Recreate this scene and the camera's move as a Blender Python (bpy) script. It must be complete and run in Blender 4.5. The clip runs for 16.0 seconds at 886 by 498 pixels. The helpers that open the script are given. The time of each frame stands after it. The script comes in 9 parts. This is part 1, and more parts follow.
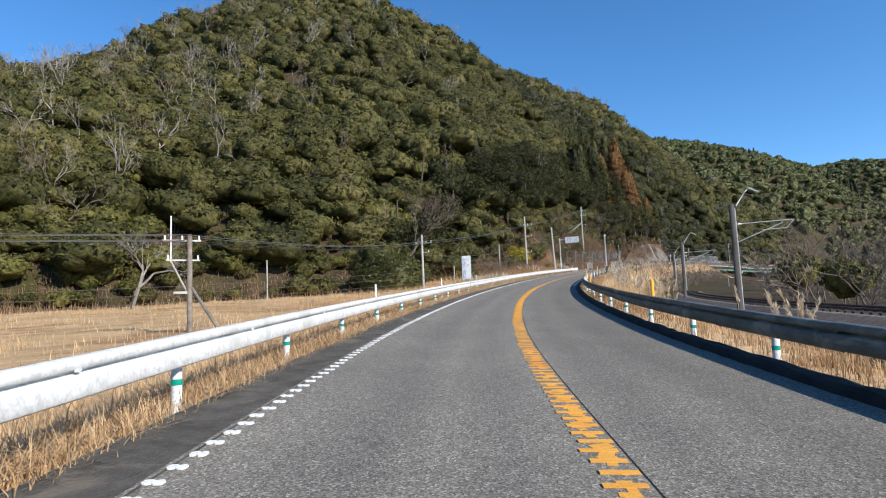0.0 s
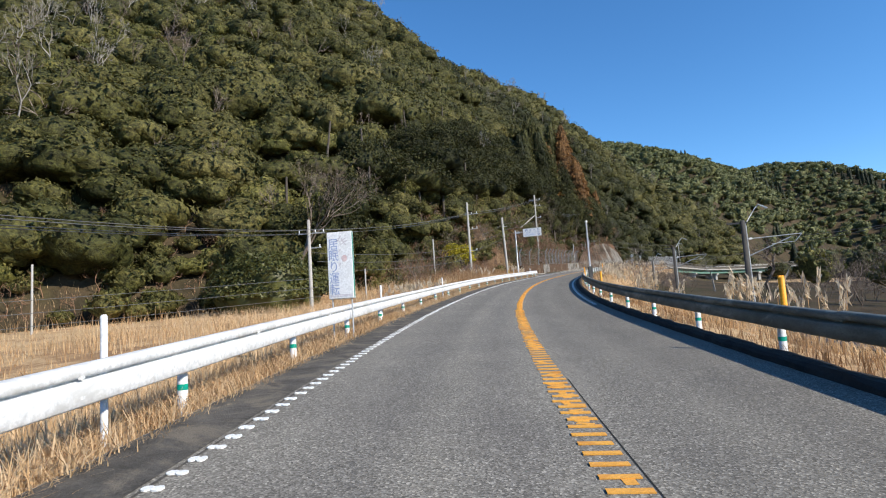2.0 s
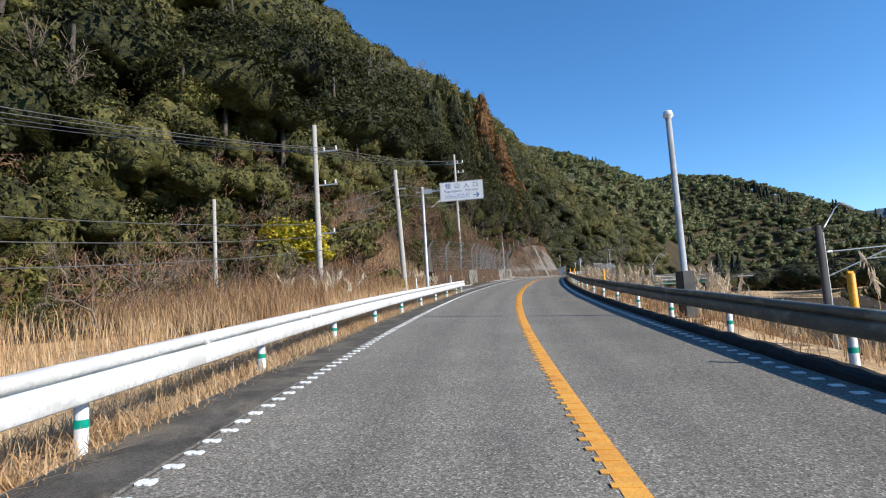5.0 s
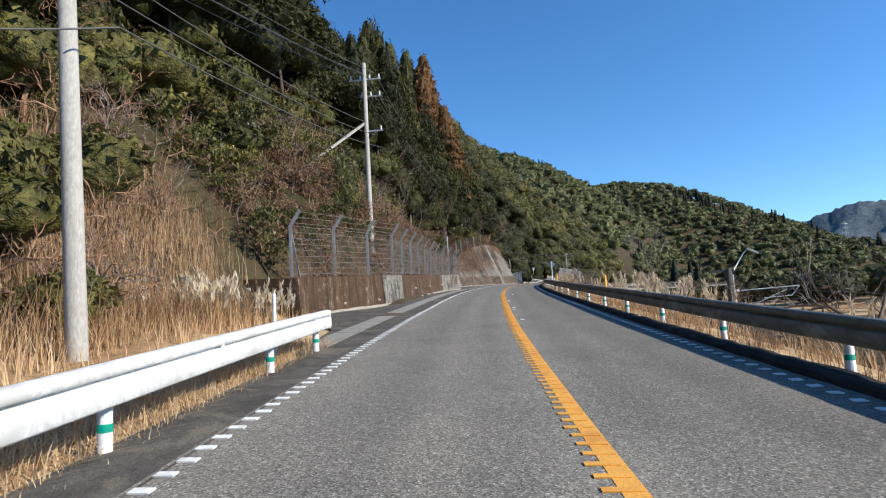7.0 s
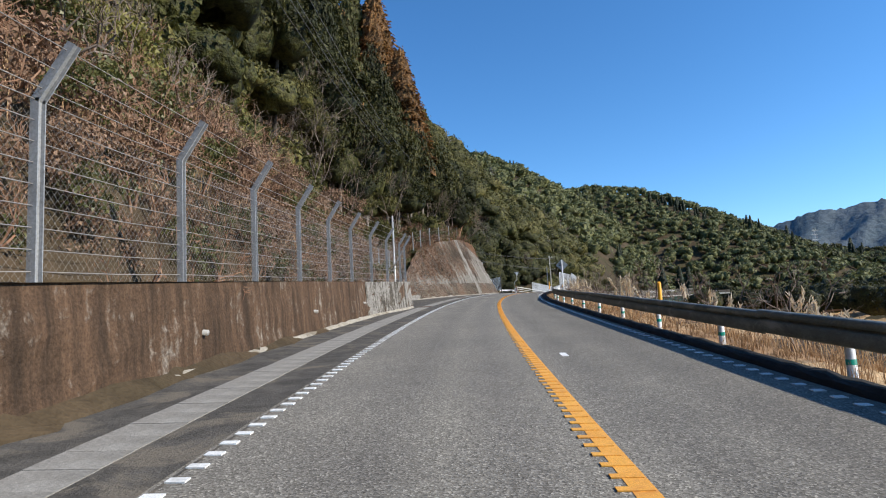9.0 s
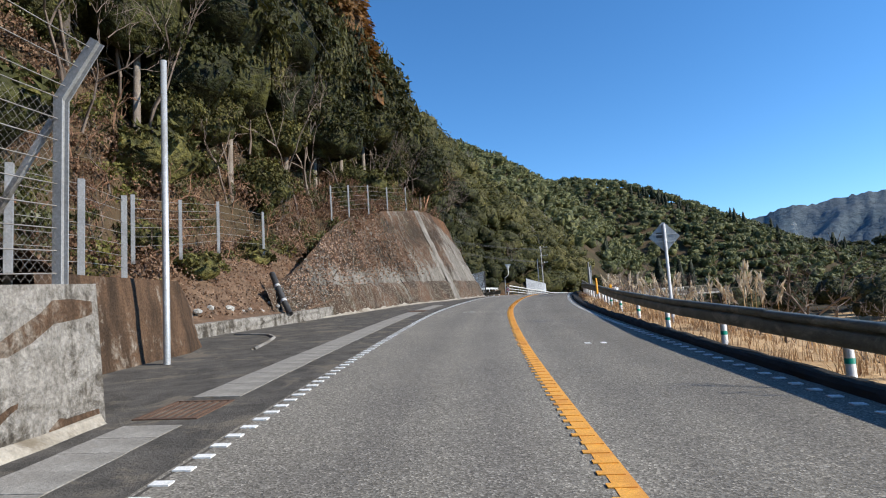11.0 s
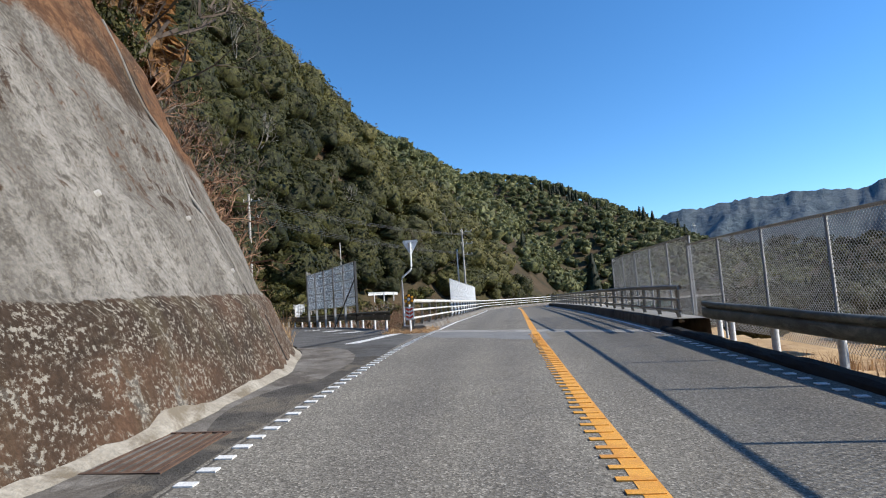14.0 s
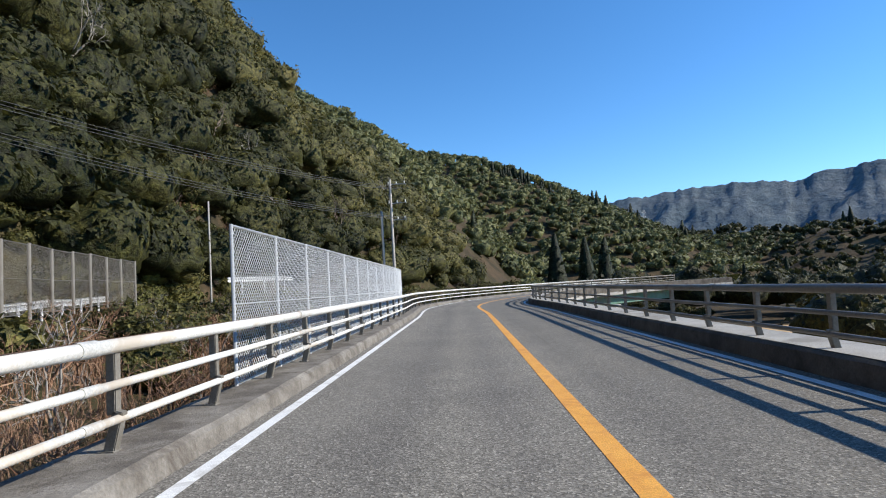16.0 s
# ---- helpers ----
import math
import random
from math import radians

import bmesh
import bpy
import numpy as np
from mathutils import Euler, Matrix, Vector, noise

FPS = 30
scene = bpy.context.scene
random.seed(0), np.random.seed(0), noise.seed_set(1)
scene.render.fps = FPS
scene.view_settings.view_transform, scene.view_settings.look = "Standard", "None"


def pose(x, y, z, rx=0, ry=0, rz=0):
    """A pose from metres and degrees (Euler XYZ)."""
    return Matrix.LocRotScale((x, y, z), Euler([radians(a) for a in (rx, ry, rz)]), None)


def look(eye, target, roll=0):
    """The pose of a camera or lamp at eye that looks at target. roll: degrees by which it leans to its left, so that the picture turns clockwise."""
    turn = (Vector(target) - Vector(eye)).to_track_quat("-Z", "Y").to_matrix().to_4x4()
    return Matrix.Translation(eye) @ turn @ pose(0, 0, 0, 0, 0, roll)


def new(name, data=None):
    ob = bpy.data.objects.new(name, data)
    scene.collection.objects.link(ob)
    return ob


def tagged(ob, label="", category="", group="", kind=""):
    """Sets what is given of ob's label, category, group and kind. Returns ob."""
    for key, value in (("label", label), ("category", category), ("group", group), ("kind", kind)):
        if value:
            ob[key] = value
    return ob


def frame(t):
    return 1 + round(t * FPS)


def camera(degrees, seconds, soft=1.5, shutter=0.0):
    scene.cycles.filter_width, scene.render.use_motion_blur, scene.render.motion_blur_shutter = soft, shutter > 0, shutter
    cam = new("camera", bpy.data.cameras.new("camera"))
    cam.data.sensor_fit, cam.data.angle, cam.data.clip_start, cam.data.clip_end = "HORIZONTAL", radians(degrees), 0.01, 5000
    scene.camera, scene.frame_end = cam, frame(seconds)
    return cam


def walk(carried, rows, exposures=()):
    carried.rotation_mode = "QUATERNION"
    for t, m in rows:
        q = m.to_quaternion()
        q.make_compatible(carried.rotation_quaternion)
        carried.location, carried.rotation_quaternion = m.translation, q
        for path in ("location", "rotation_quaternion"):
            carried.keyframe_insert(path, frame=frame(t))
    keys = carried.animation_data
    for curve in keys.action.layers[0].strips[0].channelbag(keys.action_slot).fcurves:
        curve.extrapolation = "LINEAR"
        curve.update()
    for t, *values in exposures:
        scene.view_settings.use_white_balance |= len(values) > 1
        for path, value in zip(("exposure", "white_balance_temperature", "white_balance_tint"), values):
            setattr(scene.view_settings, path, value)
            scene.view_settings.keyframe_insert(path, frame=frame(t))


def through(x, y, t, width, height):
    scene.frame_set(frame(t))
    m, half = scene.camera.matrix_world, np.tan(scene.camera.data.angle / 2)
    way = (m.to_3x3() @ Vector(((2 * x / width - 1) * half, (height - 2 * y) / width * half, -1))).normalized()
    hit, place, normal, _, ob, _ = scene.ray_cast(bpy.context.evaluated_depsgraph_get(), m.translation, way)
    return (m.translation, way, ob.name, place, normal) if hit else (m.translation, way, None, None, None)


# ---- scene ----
cam = camera(72.8, 16.0, 1.1)
PATH = [
    (0.0, look((0.084, 0.015, 1.639), (-0.025, 9.966, 2.629), -2.26)),
    (0.5, look((0.275, 6.993, 1.994), (0.404, 16.938, 3.029), -2.60)),
    (1.0, look((0.720, 13.959, 2.368), (1.130, 23.896, 3.410), -2.96)),
    (1.5, look((1.415, 20.918, 2.760), (2.123, 30.839, 3.794), -3.32)),
    (2.0, look((2.332, 27.876, 3.165), (3.318, 37.771, 4.215), -3.65)),
    (2.5, look((3.428, 34.821, 3.578), (4.658, 44.687, 4.652), -3.88)),
    (3.0, look((4.679, 41.720, 3.999), (6.130, 51.556, 5.066), -3.98)),
    (3.5, look((6.090, 48.564, 4.430), (7.774, 58.363, 5.501), -3.99)),
    (4.0, look((7.680, 55.360, 4.885), (9.622, 65.111, 5.958), -3.91)),
    (4.5, look((9.448, 62.106, 5.364), (11.673, 71.796, 6.438), -3.76)),
    (5.0, look((11.391, 68.808, 5.855), (13.906, 78.427, 6.931), -3.58)),
    (5.5, look((13.505, 75.470, 6.347), (16.297, 85.012, 7.427), -3.41)),
    (6.0, look((15.789, 82.096, 6.827), (18.826, 91.561, 7.915), -3.30)),
    (6.5, look((18.240, 88.685, 7.295), (21.493, 98.077, 8.395), -3.26)),
    (7.0, look((20.824, 95.223, 7.759), (24.259, 104.550, 8.861), -3.22)),
    (7.5, look((23.508, 101.705, 8.223), (27.098, 110.973, 9.329), -3.19)),
    (8.0, look((26.274, 108.126, 8.686), (29.999, 117.338, 9.814), -3.18)),
    (8.5, look((29.117, 114.496, 9.145), (32.953, 123.658, 10.303), -3.21)),
    (9.0, look((32.040, 120.841, 9.599), (35.970, 129.962, 10.768), -3.27)),
    (9.5, look((35.044, 127.162, 10.047), (39.049, 136.250, 11.211), -3.35)),
    (10.0, look((38.129, 133.451, 10.486), (42.210, 142.509, 11.629), -3.45)),
    (10.5, look((41.295, 139.703, 10.910), (45.470, 148.722, 12.024), -3.53)),
    (11.0, look((44.543, 145.912, 11.314), (48.847, 154.873, 12.395), -3.59)),
    (11.5, look((47.872, 152.076, 11.699), (52.340, 160.961, 12.741), -3.63)),
    (12.0, look((51.296, 158.197, 12.080), (55.959, 166.983, 13.113), -3.65)),
    (12.5, look((54.846, 164.231, 12.466), (59.728, 172.897, 13.493), -3.69)),
    (13.0, look((58.566, 170.140, 12.852), (63.684, 178.669, 13.880), -3.81)),
    (13.5, look((62.506, 175.914, 13.223), (67.880, 184.286, 14.240), -3.92)),
    (14.0, look((66.651, 181.551, 13.560), (72.310, 189.739, 14.525), -3.90)),
    (14.5, look((70.966, 187.061, 13.842), (76.903, 195.058, 14.742), -3.69)),
    (15.0, look((75.421, 192.471, 14.048), (81.565, 200.318, 14.879), -3.48)),
    (15.5, look((79.967, 197.804, 14.165), (86.239, 205.556, 14.909), -3.38)),
    (16.0, look((84.582, 203.080, 14.190), (90.928, 210.780, 14.852), -3.39)),
]
walk(cam, PATH, ((0.0, 0.42, 6800, 9), (16.0, 0.42, 6700, 9)))

# ---- daylight ----
SUN_AZ, SUN_EL = 129.0, 31.5            # degrees clockwise from +y, and above the horizon
world = bpy.data.worlds.new("sky")
world.use_nodes = True
scene.world = world
wn = world.node_tree.nodes
sky = wn.new("ShaderNodeTexSky")
sky.sky_type = 'NISHITA'
sky.sun_disc = False
sky.sun_elevation = radians(SUN_EL)
sky.sun_rotation = radians(SUN_AZ)
sky.altitude = 1500
sky.air_density = 1.0
sky.dust_density = 0.0
sky.ozone_density = 5.0
vivid = wn.new("ShaderNodeHueSaturation")
vivid.inputs["Saturation"].default_value, vivid.inputs["Value"].default_value = 1.17, 1.1
world.node_tree.links.new(sky.outputs[0], vivid.inputs["Color"])
world.node_tree.links.new(vivid.outputs[0], wn["Background"].inputs[0])
wn["Background"].inputs[1].default_value = 0.15
lamp = bpy.data.lights.new("sun", 'SUN')
lamp.energy, lamp.angle, lamp.color = 4.8, radians(0.53), (1.0, 0.95, 0.87)
sun = new("sun", lamp)
az, el = radians(SUN_AZ), radians(SUN_EL)
sun.matrix_world = look((math.sin(az) * math.cos(el) * 100, math.cos(az) * math.cos(el) * 100, math.sin(el) * 100), (0, 0, 0))

# ---- materials ----
def ramp(nt, fac, stops):
    r = nt.nodes.new("ShaderNodeValToRGB")
    el_ = r.color_ramp.elements
    while len(el_) < len(stops):
        el_.new(0.5)
    for e_, (p, c) in zip(el_, stops):
        e_.position, e_.color = p, (*c, 1)
    nt.links.new(fac, r.inputs[0])
    return r.outputs[0]


def tex(nt, scale, detail=4.0, rough=0.55, coords="Object", stretch=(1, 1, 1), distortion=0.0):
    tc, mp, n = nt.nodes.new("ShaderNodeTexCoord"), nt.nodes.new("ShaderNodeMapping"), nt.nodes.new("ShaderNodeTexNoise")
    mp.inputs["Scale"].default_value = stretch
    nt.links.new(tc.outputs[coords], mp.inputs[0])
    nt.links.new(mp.outputs[0], n.inputs["Vector"])
    n.inputs["Scale"].default_value, n.inputs["Detail"].default_value = scale, detail
    n.inputs["Roughness"].default_value, n.inputs["Distortion"].default_value = rough, distortion
    return n.outputs[0]


def mix(nt, a, b, fac, mode='MIX'):
    m = nt.nodes.new("ShaderNodeMix")
    m.data_type, m.blend_type = 'RGBA', mode
    for sock, v in ((m.inputs[0], fac), (m.inputs[6], a), (m.inputs[7], b)):
        if isinstance(v, bpy.types.NodeSocket):
            nt.links.new(v, sock)
        else:
            sock.default_value = v if isinstance(v, (int, float)) else (*v, 1)
    return m.outputs[2]


def bump(nt, height, strength, dist=0.02):
    b = nt.nodes.new("ShaderNodeBump")
    b.inputs["Strength"].default_value, b.inputs["Distance"].default_value = strength, dist
    nt.links.new(height, b.inputs["Height"])
    nt.links.new(b.outputs[0], nt.nodes["Principled BSDF"].inputs["Normal"])


def material(name, rough=0.8, metal=0.0, spec=0.3):
    m = bpy.data.materials.new(name)
    m.use_nodes = True
    p = m.node_tree.nodes["Principled BSDF"]
    p.inputs["Roughness"].default_value, p.inputs["Metallic"].default_value = rough, metal
    p.inputs["Specular IOR Level"].default_value = spec
    return m, m.node_tree, p


def plain(name, a, b, scale=6.0, rough=0.7, metal=0.0, fine=60.0, bumpy=0.2, stain=None, stretch=(1, 1, 1), spec=0.3):
    """Two tones mixed at a coarse and a fine scale, with relief; stain: a third tone in patches."""
    m, nt, p = material(name, rough, metal, spec)
    coarse, grain = tex(nt, scale, 5, 0.6, stretch=stretch), tex(nt, fine, 3, 0.7, stretch=stretch)
    col = mix(nt, a, b, ramp(nt, coarse, [(0.35, (0, 0, 0)), (0.68, (1, 1, 1))]))
    col = mix(nt, col, ramp(nt, grain, [(0.3, (0.6, 0.6, 0.6)), (0.7, (1.3, 1.3, 1.3))]), 0.6, 'MULTIPLY')
    if stain:
        col = mix(nt, col, stain, ramp(nt, tex(nt, scale * 0.45, 6, 0.7, stretch=stretch, distortion=0.6), [(0.52, (0, 0, 0)), (0.62, (1, 1, 1))]))
    nt.links.new(col, p.inputs["Base Color"])
    if bumpy:
        bump(nt, grain, bumpy)
    return m


def leafy(name, tones, rough=0.6, spec=0.25, through=0.25, grain=0.0):
    """Foliage: each leaf or tuft takes one of the tones; light comes through the leaf."""
    m, nt, p = material(name, rough, 0, spec)
    g = nt.nodes.new("ShaderNodeNewGeometry")
    n = len(tones)
    big = tex(nt, 0.09, 3, 0.6)
    add = nt.nodes.new("ShaderNodeMath")
    add.operation = 'MULTIPLY_ADD'
    nt.links.new(g.outputs["Random Per Island"], add.inputs[0])
    add.inputs[1].default_value = 0.55
    sub = nt.nodes.new("ShaderNodeMath")
    sub.operation = 'MULTIPLY_ADD'
    nt.links.new(big, sub.inputs[0])
    sub.inputs[1].default_value, sub.inputs[2].default_value = 1.3, -0.42
    nt.links.new(sub.outputs[0], add.inputs[2])
    col = ramp(nt, add.outputs[0], [(i / max(n - 1, 1), t) for i, t in enumerate(tones)])
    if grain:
        # shade in the gaps between leaves and lit tufts, painted into the colour
        gap_tone = mix(nt, tex(nt, grain, 3, 0.75), tex(nt, grain * 0.4, 3, 0.7), 0.45)
        col = mix(nt, col, ramp(nt, gap_tone, [(0.38, (0.2, 0.2, 0.18)), (0.5, (0.85, 0.85, 0.85)), (0.62, (1.75, 1.7, 1.6))]), 1.0, 'MULTIPLY')
        bump(nt, gap_tone, 1.0, 0.35)
    nt.links.new(col, p.inputs["Base Color"])
    if through:
        tr, ad = nt.nodes.new("ShaderNodeBsdfTranslucent"), nt.nodes.new("ShaderNodeMixShader")
        nt.links.new(col, tr.inputs[0])
        ad.inputs[0].default_value = through
        nt.links.new(p.outputs[0], ad.inputs[1])
        nt.links.new(tr.outputs[0], ad.inputs[2])
        nt.links.new(ad.outputs[0], nt.nodes["Material Output"].inputs[0])
    return m


def asphalt_material():
    m, nt, p = material("asphalt", 0.85, 0, 0.25)
    uv = nt.nodes.new("ShaderNodeUVMap")
    sep = nt.nodes.new("ShaderNodeSeparateXYZ")
    nt.links.new(uv.outputs[0], sep.inputs[0])
    # wheel paths worn smooth and dark, two in each lane
    wheel = ramp(nt, sep.outputs[0], [(0.0, (1, 1, 1)), (0.17, (1, 1, 1)), (0.27, (0.84, 0.84, 0.85)), (0.335, (1.04, 1.04, 1.03)), (0.41, (0.88, 0.88, 0.89)), (0.48, (1.05, 1.05, 1.04)),
                                      (0.52, (1.02, 1.02, 1.01)), (0.585, (0.82, 0.82, 0.82)), (0.66, (0.92, 0.92, 0.91)), (0.73, (0.76, 0.76, 0.76)), (0.83, (0.84, 0.84, 0.84))])
    stones = nt.nodes.new("ShaderNodeTexVoronoi")
    stones.inputs["Scale"].default_value = 62
    tc = nt.nodes.new("ShaderNodeTexCoord")
    nt.links.new(tc.outputs["Object"], stones.inputs["Vector"])
    agg = ramp(nt, stones.outputs["Color"], [(0.0, (0.075, 0.068, 0.057)), (0.4, (0.165, 0.151, 0.128)), (0.75, (0.26, 0.24, 0.204)), (1.0, (0.52, 0.48, 0.41))])
    big = ramp(nt, tex(nt, 0.5, 5, 0.65), [(0.3, (0.86, 0.86, 0.87)), (0.7, (1.1, 1.1, 1.09))])
    col = mix(nt, mix(nt, agg, wheel, 1.0, 'MULTIPLY'), big, 1.0, 'MULTIPLY')
    nt.links.new(col, p.inputs["Base Color"])
    bump(nt, stones.outputs["Distance"], 0.5, 0.006)
    return m


ASPHALT = asphalt_material()
SHOULDER = plain("old_asphalt", (0.055, 0.05, 0.043), (0.115, 0.104, 0.09), 2.4, 0.95, fine=26, bumpy=1.0, stain=(0.15, 0.128, 0.1))
KERB_BLACK = plain("tarred_kerb", (0.014, 0.014, 0.014), (0.03, 0.028, 0.026), 2.0, 0.95, fine=50, bumpy=0.5)
CONCRETE = plain("concrete", (0.32, 0.31, 0.285), (0.42, 0.405, 0.375), 1.2, 0.85, fine=45, bumpy=0.3, stain=(0.24, 0.225, 0.2))
KERB_STONE = plain("kerb_concrete", (0.12, 0.105, 0.088), (0.25, 0.23, 0.2), 2.2, 0.9, fine=30, bumpy=0.5, stain=(0.10, 0.085, 0.07))


def streaky(name, moss, bare, amount):
    """Old concrete with growth that runs down it in streaks."""
    m, nt, p = material(name, 0.95, 0, 0.15)
    fine, grit, broad = tex(nt, 5.0, 6, 0.75, distortion=0.4), tex(nt, 24, 3, 0.7), tex(nt, 0.7, 4, 0.6)
    streak = tex(nt, 3.0, 4, 0.65, stretch=(1, 1, 0.1))
    total = mix(nt, mix(nt, streak, fine, 0.5), broad, 0.3)
    mask = ramp(nt, total, [(0.5 - amount * 0.2 - 0.03, (0, 0, 0)), (0.5 - amount * 0.2 + 0.05, (1, 1, 1))])
    dark = mix(nt, moss[0], moss[1], ramp(nt, streak, [(0.35, (0, 0, 0)), (0.65, (1, 1, 1))]))
    pale = mix(nt, bare[0], bare[1], ramp(nt, fine, [(0.35, (0, 0, 0)), (0.65, (1, 1, 1))]))
    col = mix(nt, mix(nt, dark, pale, mask), ramp(nt, grit, [(0.3, (0.5, 0.5, 0.5)), (0.7, (1.4, 1.4, 1.4))]), 0.8, 'MULTIPLY')
    nt.links.new(col, p.inputs["Base Color"])
    bump(nt, fine, 0.9, 0.05)
    return m


MOSSY = streaky("mossy_concrete", ((0.045, 0.03, 0.02), (0.12, 0.072, 0.044)), ((0.13, 0.105, 0.08), (0.26, 0.225, 0.185)), -0.35)
SPRAYED = streaky("sprayed_concrete", ((0.05, 0.043, 0.034), (0.10, 0.085, 0.066)), ((0.16, 0.145, 0.125), (0.30, 0.28, 0.25)), 0.1)


def slope_material():
    """Sprayed concrete under brown moss, by place along the foot (u) and height (v) in metres."""
    m, nt, p = material("stained_slope", 0.95, 0, 0.15)
    uv, sep = nt.nodes.new("ShaderNodeUVMap"), nt.nodes.new("ShaderNodeSeparateXYZ")
    nt.links.new(uv.outputs[0], sep.inputs[0])
    u, v = sep.outputs[0], sep.outputs[1]

    def calc(op, a, b=0.0, c=0.0):
        n = nt.nodes.new("ShaderNodeMath")
        n.operation = op
        for k, x in enumerate((a, b, c)):
            if isinstance(x, bpy.types.NodeSocket):
                nt.links.new(x, n.inputs[k])
            else:
                n.inputs[k].default_value = x
        return n.outputs[0]

    def cloud(scale, detail, rough, stretch, distortion=0.0):
        mp, n = nt.nodes.new("ShaderNodeMapping"), nt.nodes.new("ShaderNodeTexNoise")
        mp.inputs["Scale"].default_value = stretch
        nt.links.new(uv.outputs[0], mp.inputs[0])
        nt.links.new(mp.outputs[0], n.inputs["Vector"])
        n.inputs["Scale"].default_value, n.inputs["Detail"].default_value = scale, detail
        n.inputs["Roughness"].default_value, n.inputs["Distortion"].default_value = rough, distortion
        return n.outputs[0]

    def fade(x, lo, hi):
        n = nt.nodes.new("ShaderNodeMapRange")
        n.interpolation_type = 'SMOOTHSTEP'
        nt.links.new(x, n.inputs[0])
        n.inputs[1].default_value, n.inputs[2].default_value = lo, hi
        return n.outputs[0]
    broad, streak, fine, grit = cloud(0.5, 5, 0.6, (1, 1, 1), 0.4), cloud(1.3, 4, 0.6, (1, 0.16, 1)), cloud(4.5, 5, 0.75, (1, 0.8, 1), 0.5), cloud(17, 3, 0.7, (1, 1, 1))
    moss = mix(nt, (0.038, 0.027, 0.019), (0.105, 0.06, 0.037), fade(broad, 0.36, 0.66))
    moss = mix(nt, moss, (0.075, 0.058, 0.035), fade(streak, 0.5, 0.72))
    bare = mix(nt, (0.125, 0.112, 0.095), (0.245, 0.225, 0.196), fade(streak, 0.36, 0.66))
    bare = mix(nt, bare, (0.10, 0.088, 0.073), fade(fine, 0.47, 0.62))
    # how bare: little at the start, in a band above the plinth, and most beyond the chute
    along = fade(u, 15.0, 19.0)
    band = calc('MULTIPLY', calc('MULTIPLY', fade(v, 1.42, 1.5), calc('SUBTRACT', 1.0, fade(v, 1.7, 3.0))), fade(u, 2.0, 5.0))
    high = fade(v, 1.38, 1.46)
    want = calc('ADD', calc('MULTIPLY', calc('MULTIPLY', along, high), 0.03), calc('MULTIPLY', band, 0.2))
    want = calc('ADD', want, calc('MULTIPLY', calc('MULTIPLY', fade(u, 22.5, 27.0), high), 0.14))
    edge = fade(calc('ADD', v, calc('MULTIPLY', calc('SUBTRACT', u, 21.0), 0.3)), 7.4, 8.2)
    want = calc('SUBTRACT', want, calc('MULTIPLY', calc('MULTIPLY', edge, fade(u, 12.0, 15.0)), 0.34))
    want = calc('ADD', want, calc('MULTIPLY', calc('SUBTRACT', streak, 0.5), 0.55))
    want = calc('ADD', want, calc('MULTIPLY', calc('SUBTRACT', fine, 0.5), 0.75))
    mask = fade(calc('ADD', want, calc('MULTIPLY', calc('SUBTRACT', broad, 0.5), 0.5)), 0.06, 0.16)
    col = mix(nt, moss, bare, mask)
    # lichen spots on the plinth
    spots_ = calc('MULTIPLY', calc('MULTIPLY', fade(grit, 0.5, 0.58), fade(fine, 0.43, 0.56)), calc('SUBTRACT', 1.0, calc('MULTIPLY', high, 0.75)))
    col = mix(nt, col, (0.22, 0.198, 0.162), spots_)
    col = mix(nt, col, mix(nt, (0.085, 0.042, 0.022), (0.17, 0.088, 0.045), fade(fine, 0.4, 0.6)), calc('MULTIPLY', calc('MULTIPLY', edge, fade(u, 24.0, 29.0)), fade(broad, 0.3, 0.5)))
    col = mix(nt, col, ramp(nt, grit, [(0.3, (0.55, 0.55, 0.55)), (0.7, (1.35, 1.35, 1.35))]), 0.75, 'MULTIPLY')
    nt.links.new(col, p.inputs["Base Color"])
    bump(nt, calc('ADD', grit, calc('MULTIPLY', fine, 1.5)), 0.8, 0.04)
    return m


SLOPE_SKIN = slope_material()
FOOTING = plain("crumbling_mortar", (0.26, 0.228, 0.18), (0.37, 0.335, 0.275), 2.5, 0.95, fine=18, bumpy=0.9, stain=(0.17, 0.14, 0.10))
GUTTER_CONCRETE = plain("gutter_concrete", (0.22, 0.205, 0.18), (0.33, 0.31, 0.275), 1.1, 0.9, fine=30, bumpy=0.5, stain=(0.16, 0.143, 0.12))
DIRTY_CONCRETE = plain("dirty_concrete", (0.17, 0.152, 0.13), (0.29, 0.265, 0.23), 1.4, 0.9, fine=25, bumpy=0.5, stain=(0.15, 0.13, 0.105), stretch=(1, 1, 0.4))
CHUTE_CONCRETE = plain("stained_chute_concrete", (0.11, 0.098, 0.082), (0.26, 0.24, 0.21), 2.6, 0.95, fine=22, bumpy=1.0, stain=(0.085, 0.07, 0.054), stretch=(1, 1, 0.3))
DEAD_LEAF = leafy("dead_leaves", [(0.075, 0.04, 0.024), (0.16, 0.09, 0.055), (0.27, 0.17, 0.11), (0.38, 0.27, 0.195)], 0.8, 0.2, 0.2)
PALE_LEAF = leafy("pale_dead_leaves", [(0.15, 0.08, 0.05), (0.26, 0.155, 0.10), (0.37, 0.25, 0.18), (0.46, 0.34, 0.265)], 0.8, 0.2, 0.2)
LEAFBANK = plain("leaf_litter", (0.085, 0.052, 0.032), (0.18, 0.115, 0.074), 2.5, 0.95, fine=18, bumpy=1.0, stain=(0.10, 0.055, 0.032))
